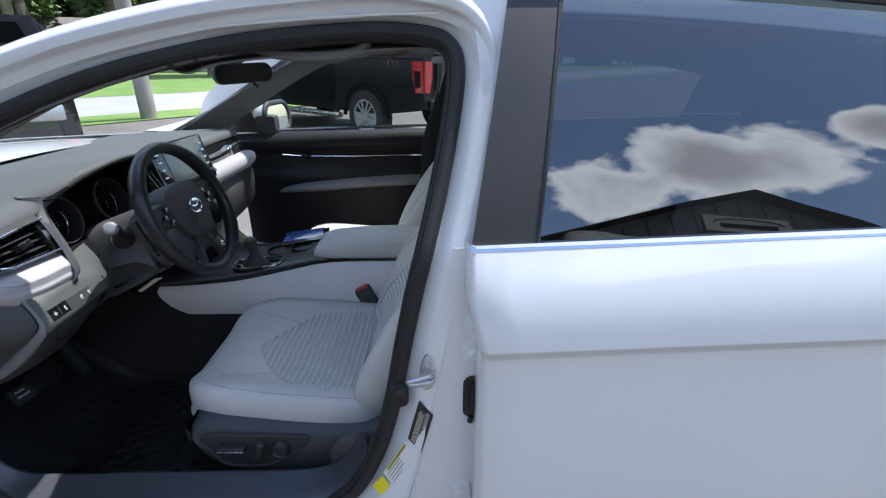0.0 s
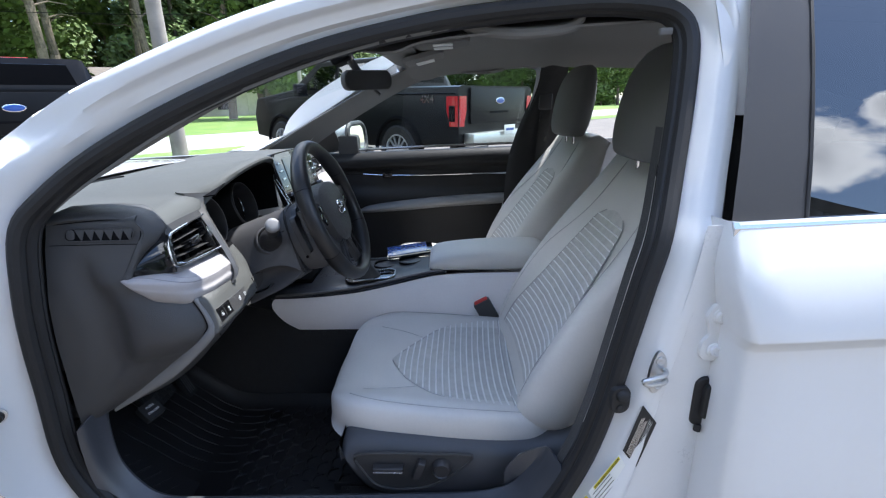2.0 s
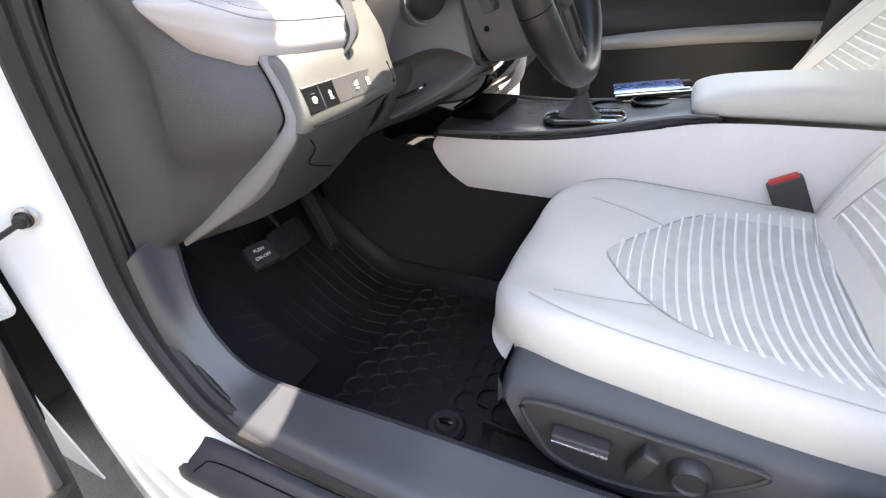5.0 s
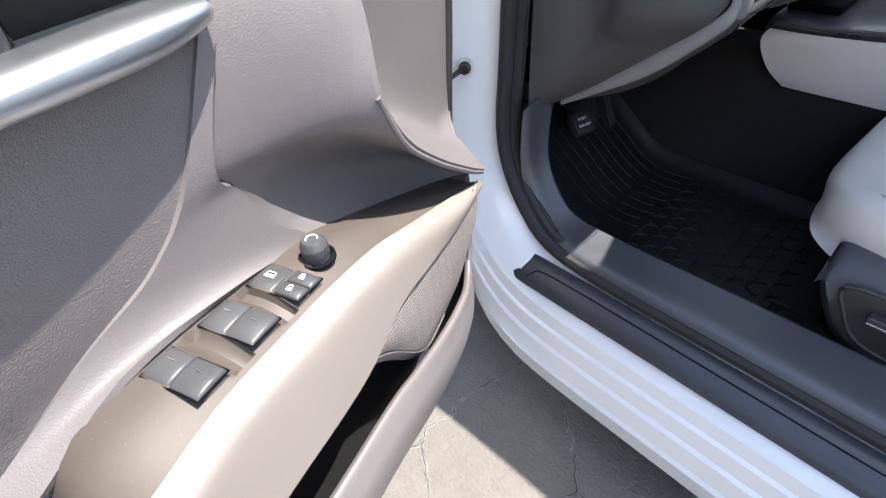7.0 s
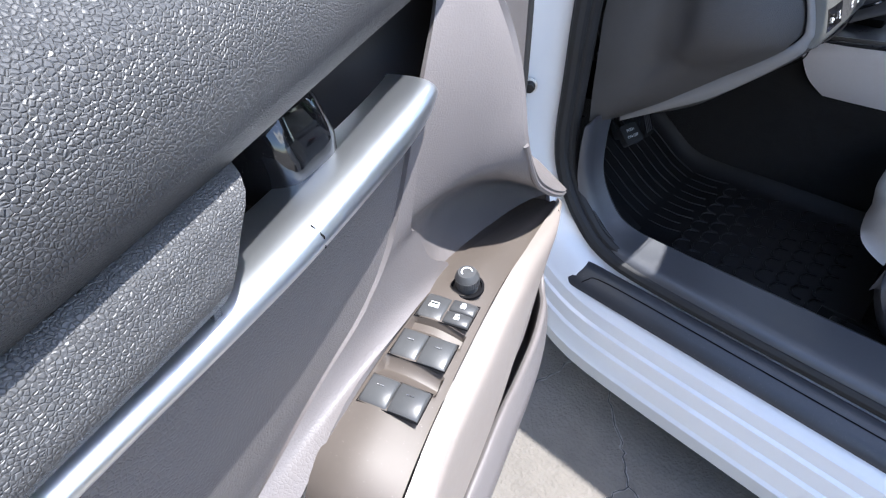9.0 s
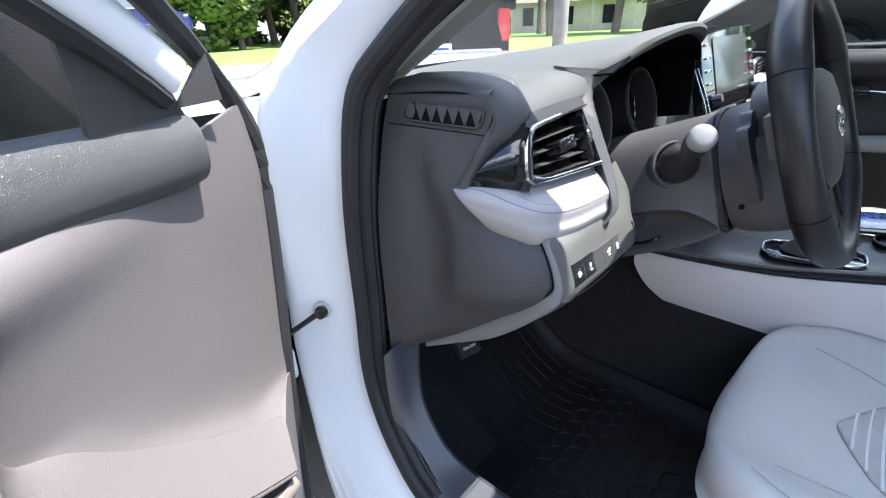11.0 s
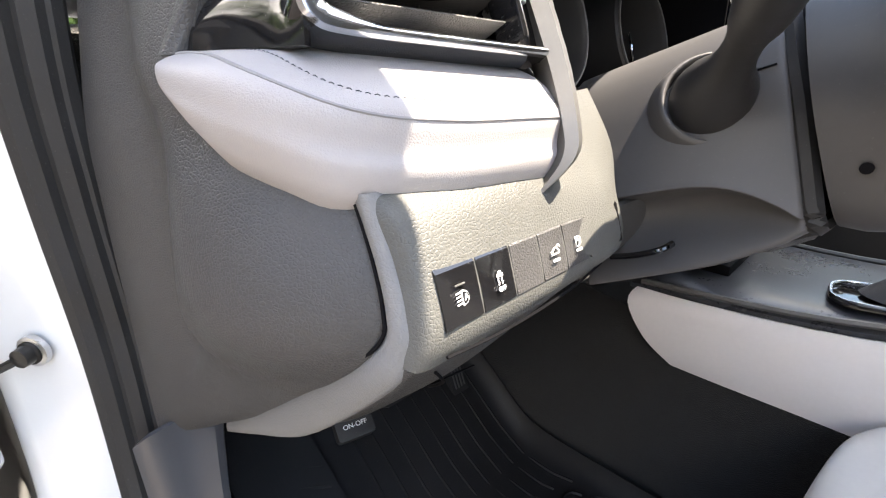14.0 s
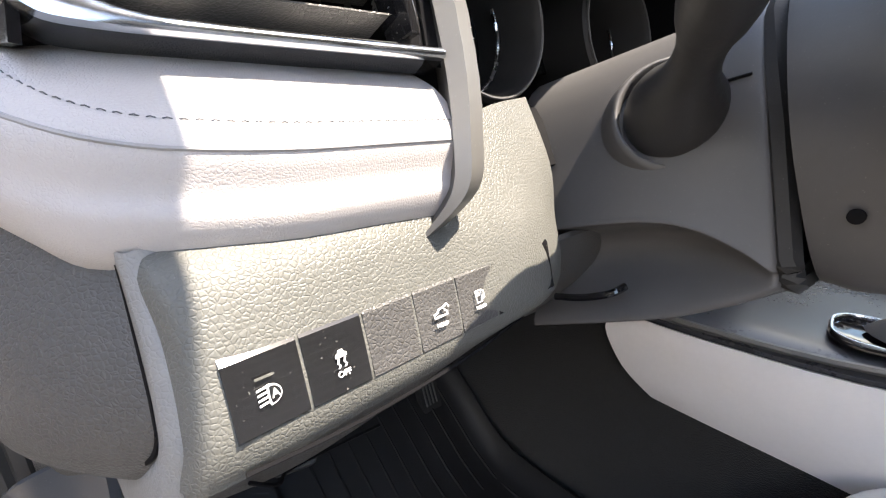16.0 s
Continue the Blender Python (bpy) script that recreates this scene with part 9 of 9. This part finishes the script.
def display_car():
    V = Vector
    c = V((-22.9, 6.75, 0))
    m = axes(c, (.28, .96, 0), (0, 0, 1))
    m = Matrix.Translation(c) @ Matrix.Rotation(math.atan2(.96, .28), 4, "Z")
    rp = thing("display_ramp", c, "black steel car display ramp on the grass", "ramp")
    for sy in (-.75, .75):
        bm = box(B(), (0, sy, .98), (5.2, .42, .08), m, .01)
        part("runway", bm, RAIL, rp)
        for x in (-2.3, -1.1, 1.1, 2.3):
            bm = tube(B(), [m @ V((x, sy, 0)), m @ V((x, sy, .95))], .035, 8)
            part("leg", bm, RAIL, rp)
        bm = tube(B(), [m @ V((-2.3, sy, .1)), m @ V((-1.1, sy, .9)), m @ V((1.1, sy, .15)), m @ V((2.3, sy, .9))], .02, 6)
        part("brace", bm, RAIL, rp)
    sv = thing("display_car", m @ V((0, 0, 1.02)), "blue compact crossover standing on the ramp", "car")
    mm = m @ Matrix.Translation((0, 0, 1.02))
    low = [(-2.16, .45), (-2.20, .72), (-2.12, .98), (-1.6, 1.06), (-.6, 1.04), (.4, 1.02), (.95, 1.03), (1.6, .97), (2.05, .82), (2.18, .62), (2.15, .38), (1.85, .27), (-1.9, .27)]
    rings = []
    for y, s in ((-.86, .93), (-.90, 1), (-.89, 1.03), (-.6, 1.05), (.6, 1.05), (.89, 1.03), (.90, 1), (.86, .93)):
        rings.append([mm @ V((x * (.985 if abs(y) > .89 else 1), y * (1 - .05 * abs(x / 2.2) ** 3), .6 + (z - .6) * s)) for x, z in low])
    bm = B()
    skin(bm, surface(rings, 2, 2, True), close_v=True, cap=True)
    part("body", bm, CAR_BLUE, sv, smooth=50)
    roof = [(-2.02, 1.03), (-1.78, 1.36), (-1.50, 1.53), (-.9, 1.61), (-.2, 1.62), (.25, 1.55), (.72, 1.28), (1.08, 1.02)]
    bm = B()
    skin(bm, surface([[mm @ V((x, y * (1 - .19 * max(0, (z - 1.0) / .6)), z + (0 if abs(y) > .7 else .02))) for x, z in roof] for y in (-.86, -.78, 0, .78, .86)], 3, 3))
    part("roof", bm, CAR_BLUE, sv, smooth=50)
    for sy in (-1, 1):
        bm = B()
        skin(bm, [[mm @ V((x, sy * (.875 - .16 * max(0, (z - 1.0) / .6)), z)) for x in (x0, (x0 + x1) / 2, x1)] for x0, x1, z in ((-2.0, 1.06, 1.02), (-1.90, .84, 1.2), (-1.72, .60, 1.36), (-1.45, .25, 1.52))])
        part("upper_side", bm, CAR_BLUE, sv, smooth=50)
        for x0, x1, t0, t1 in ((-1.62, -.62, -1.40, -.60), (-.54, .58, -.52, .16)):
            bm = B()
            skin(bm, [[mm @ V((x0, sy * .885, 1.07)), mm @ V((x1, sy * .885, 1.07))], [mm @ V((t0, sy * .775, 1.46)), mm @ V((t1, sy * .775, 1.46))]])
            bmesh.ops.solidify(bm, geom=bm.faces[:], thickness=.01)
            part("side_window", bm, GREY_GLASS, sv)
        bm = tube(B(), [mm @ V(p) for p in ((-1.75, sy * .893, 1.12), (-1.62, sy * .895, 1.05), (.70, sy * .895, 1.05), (.15, sy * .772, 1.49), (-1.35, sy * .772, 1.49), (-1.75, sy * .87, 1.2))], .018, 6, True)
        part("window_trim", bm, CHROME, sv, "chrome window trim")
        bm = tube(B(), [mm @ V(p) for p in ((-1.0, sy * .915, .55), (.95, sy * .915, .50))], .03, 6, flat=.5)
        part("side_strip", bm, SATIN_CHROME, sv)
        bm = box(B(), (0, sy * .87, .33), (2.0, .10, .20), mm, .04)
        part("sill_cladding", bm, BLACK_PLASTIC, sv, "black sill cladding")
        bm = box(B(), (.52, sy * 1.0, 1.10), (.12, .20, .13), mm, .04, 3)
        part("door_mirror", bm, PIANO, sv, "dark door mirror")
        for x in (-.62, .62):
            bm = tube(B(), [mm @ V((x, sy * .905, 1.0)), mm @ V((x + .02, sy * .915, .7)), mm @ V((x - .05, sy * .905, .4))], .006, 4)
            part("door_gap", bm, DARK, sv)
        for x in (-.45, .78):
            bm = box(B(), (x - .35, sy * .915, .88), (.18, .03, .03), mm, .01)
            part("door_handle", bm, CAR_BLUE, sv)
        bm = box(B(), (-2.08, sy * .78, .92), (.14, .22, .13), mm, .04, 3)
        part("tail_lamp", bm, RED, sv, "red tail lamp")
        bm = box(B(), (2.0, sy * .72, .78), (.18, .3, .10), mm, .04, 3)
        part("headlamp", bm, SATIN_CHROME, sv, "clear headlamp")
        for x in (-1.33, 1.32):
            w = mm @ pose(x, sy * .82, .34, 90, 0, 0)
            bm = lathe(B(), [(.34, -.09), (.41, -.09), (.42, 0), (.41, .09), (.34, .09)], w, 28)
            part("arch_cladding", bm, BLACK_PLASTIC, sv, "black wheel arch cladding")
            bm = lathe(B(), [(.2, -.1), (.32, -.11), (.34, -.08), (.34, .08), (.32, .11), (.2, .1)], w, 28)
            ty = part("wheel", bm, TYRE, sv)
            o = -.112 * sy
            bm = lathe(B(), [(.225, o * .8), (.235, o), (.245, o), (.25, o * .8)], w, 28)
            lathe(bm, [(.002, o * 1.02), (.05, o), (.06, o * .8)], w, 16)
            for k in range(5):
                for d in (-.12, .12):
                    t = 2 * math.pi * k / 5
                    tube(bm, [w @ V((.05 * math.cos(t), .05 * math.sin(t), o * .95)), w @ V((.23 * math.cos(t + d), .23 * math.sin(t + d), o * .95))], .016, 5)
            part("rim", bm, SATIN_CHROME, ty, "silver spoked rim")
            bm = plate(B(), circle(.235, 24), .02, w @ Matrix.Translation((0, 0, o * .5)))
            part("brake_disc", bm, DARK, ty)


display_car()


# ---- cracks in the asphalt ----
def cracks():
    """Ragged cracks: a crumbled pale edge round a narrow dark split."""
    rng = random.Random(11)
    lines = [[(-1.03, .80), (-1.05, .68), (-1.07, .61), (-1.08, .54), (-1.07, .51), (-1.09, .46), (-1.07, .42), (-1.08, .38), (-1.06, .33), (-1.05, .29), (-1.09, .17), (-1.12, .02)],
             [(-.95, .78), (-.88, .69), (-.83, .65), (-.80, .61), (-.77, .58), (-.70, .55), (-.60, .50)],
             [(-.77, .58), (-.80, .46), (-.78, .34), (-.84, .20), (-.82, .05)],
             [(-1.07, .42), (-.98, .36), (-.92, .26), (-.80, .20)]]
    pale, dark = B(), B()
    for line in lines:
        fine = []
        for (x0, y0), (x1, y1) in zip(line, line[1:]):
            n = max(2, int(math.hypot(x1 - x0, y1 - y0) / .012))
            fine += [Vector((x0 + (x1 - x0) * k / n + rng.uniform(-.005, .005), y0 + (y1 - y0) * k / n + rng.uniform(-.005, .005), .0015)) for k in range(n)]
        rows = []
        for k, p in enumerate(fine):
            d = (fine[min(k + 1, len(fine) - 1)] - fine[max(k - 1, 0)]).normalized()
            side = Vector((-d.y, d.x, 0))
            rows.append([p + side * rng.uniform(.001, .0055), p - side * rng.uniform(.001, .0055)])
        skin(pale, rows)
        tube(dark, [p + Vector((0, 0, .0012)) for p in fine], [rng.uniform(.0004, .0018) for _ in fine], 5, flat=.3)
    part("crack_edge", pale, CRACK_EDGE, None, "pale crumbled edges of cracks in the asphalt", category="crack", kind="stuff")
    part("crack", dark, CRACK, None, "dark branching cracks in the asphalt", category="crack", kind="stuff")


CRACK_EDGE = material("crumbled_asphalt", (0.20, 0.19, 0.175), 0.9, vary=0.5, scale=60, bump=0.6, bump_scale=300)
cracks()


# ---- plain rear body that closes the shell, and the wheels under it ----
def rear_body():
    for fl in (lambda p: Vector(p), flip):
        rows = [[fl(p) for p in r] for r in (
            [(1.20, .735, 1.10), (1.20, .665, 1.0), (1.20, .655, .75), (1.20, .66, .45), (1.20, .69, .27)],
            [(1.55, .76, 1.09), (1.55, .67, 1.0), (1.55, .655, .75), (1.55, .66, .45), (1.55, .69, .29)],
            [(1.95, .83, 1.07), (1.95, .74, 1.0), (1.95, .71, .75), (1.95, .72, .45), (1.95, .74, .31)],
            [(2.15, .95, 1.05), (2.17, .88, .98), (2.20, .84, .75), (2.20, .85, .45), (2.16, .88, .33)])]
        part("quarter_panel", sheet(rows, .003, 3, 3), PAINT, body)
        rows = [[fl(p) for p in r] for r in ([(1.20, .915, 1.37), (1.20, .82, 1.24), (1.20, .738, 1.10)], [(1.36, .95, 1.315), (1.42, .84, 1.20), (1.48, .75, 1.10)], [(1.50, .97, 1.26), (1.65, .86, 1.16), (1.80, .79, 1.085)])]
        part("rear_pillar", sheet(rows, .003, 3, 3), PAINT, body)
        for x in (-1.98, 1.16):
            w = axes(fl((x, .80, .335)), (1, 0, 0), (0, 0, 1))
            bm = lathe(B(), [(.22, -.1), (.31, -.105), (.335, -.08), (.335, .08), (.31, .105), (.22, .1)], w, 32)
            wheel = part("wheel", bm, TYRE, body, "road wheel")
            bm = lathe(B(), [(.03, -.05), (.20, -.07), (.225, -.09), (.225, .09), (.20, .07), (.03, .05)], w, 32)
            part("rim", bm, SATIN_CHROME, wheel)
    rows = [[(1.20, .70, 1.08), (1.20, .655, .75), (1.20, .69, .27)], [(.6, .70, 1.06), (.6, .655, .75), (.6, .69, .27)], [(.06, .70, 1.04), (.06, .655, .75), (.06, .69, .27)]]
    part("far_rear_door_skin", sheet([[flip(p) for p in r] for r in rows], .003, 3, 3), PAINT, body)
    far = 2 * YC
    part("boot_lid", sheet([[(x, y0 + (far - 2 * y0) * k / 6, z + .03 * (1 - (k / 3 - 1) ** 2)) for k in range(7)] for x, y0, z in ((1.78, .80, 1.085), (1.98, .85, 1.075), (2.15, .95, 1.05))], .003, 3, 3), PAINT, body)
    part("tail_panel", sheet([[(x, y0 + (far - 2 * y0) * k / 6, z) for k in range(7)] for x, y0, z in ((2.15, .95, 1.05), (2.20, .84, .75), (2.20, .85, .45), (2.16, .88, .33))], .003, 3, 3), PAINT, body)
    bm = B()
    skin(bm, surface([[(x, y0 + (far - 2 * y0) * k / 6, z + .05 * (1 - (k / 3 - 1) ** 2)) for k in range(7)] for x, y0, z in ((1.36, .97, 1.31), (1.57, .89, 1.20), (1.79, .81, 1.085))], 3, 3))
    g = part("rear_screen", bm, GLASS, body, "clear rear screen")
    g.visible_shadow = False


rear_body()
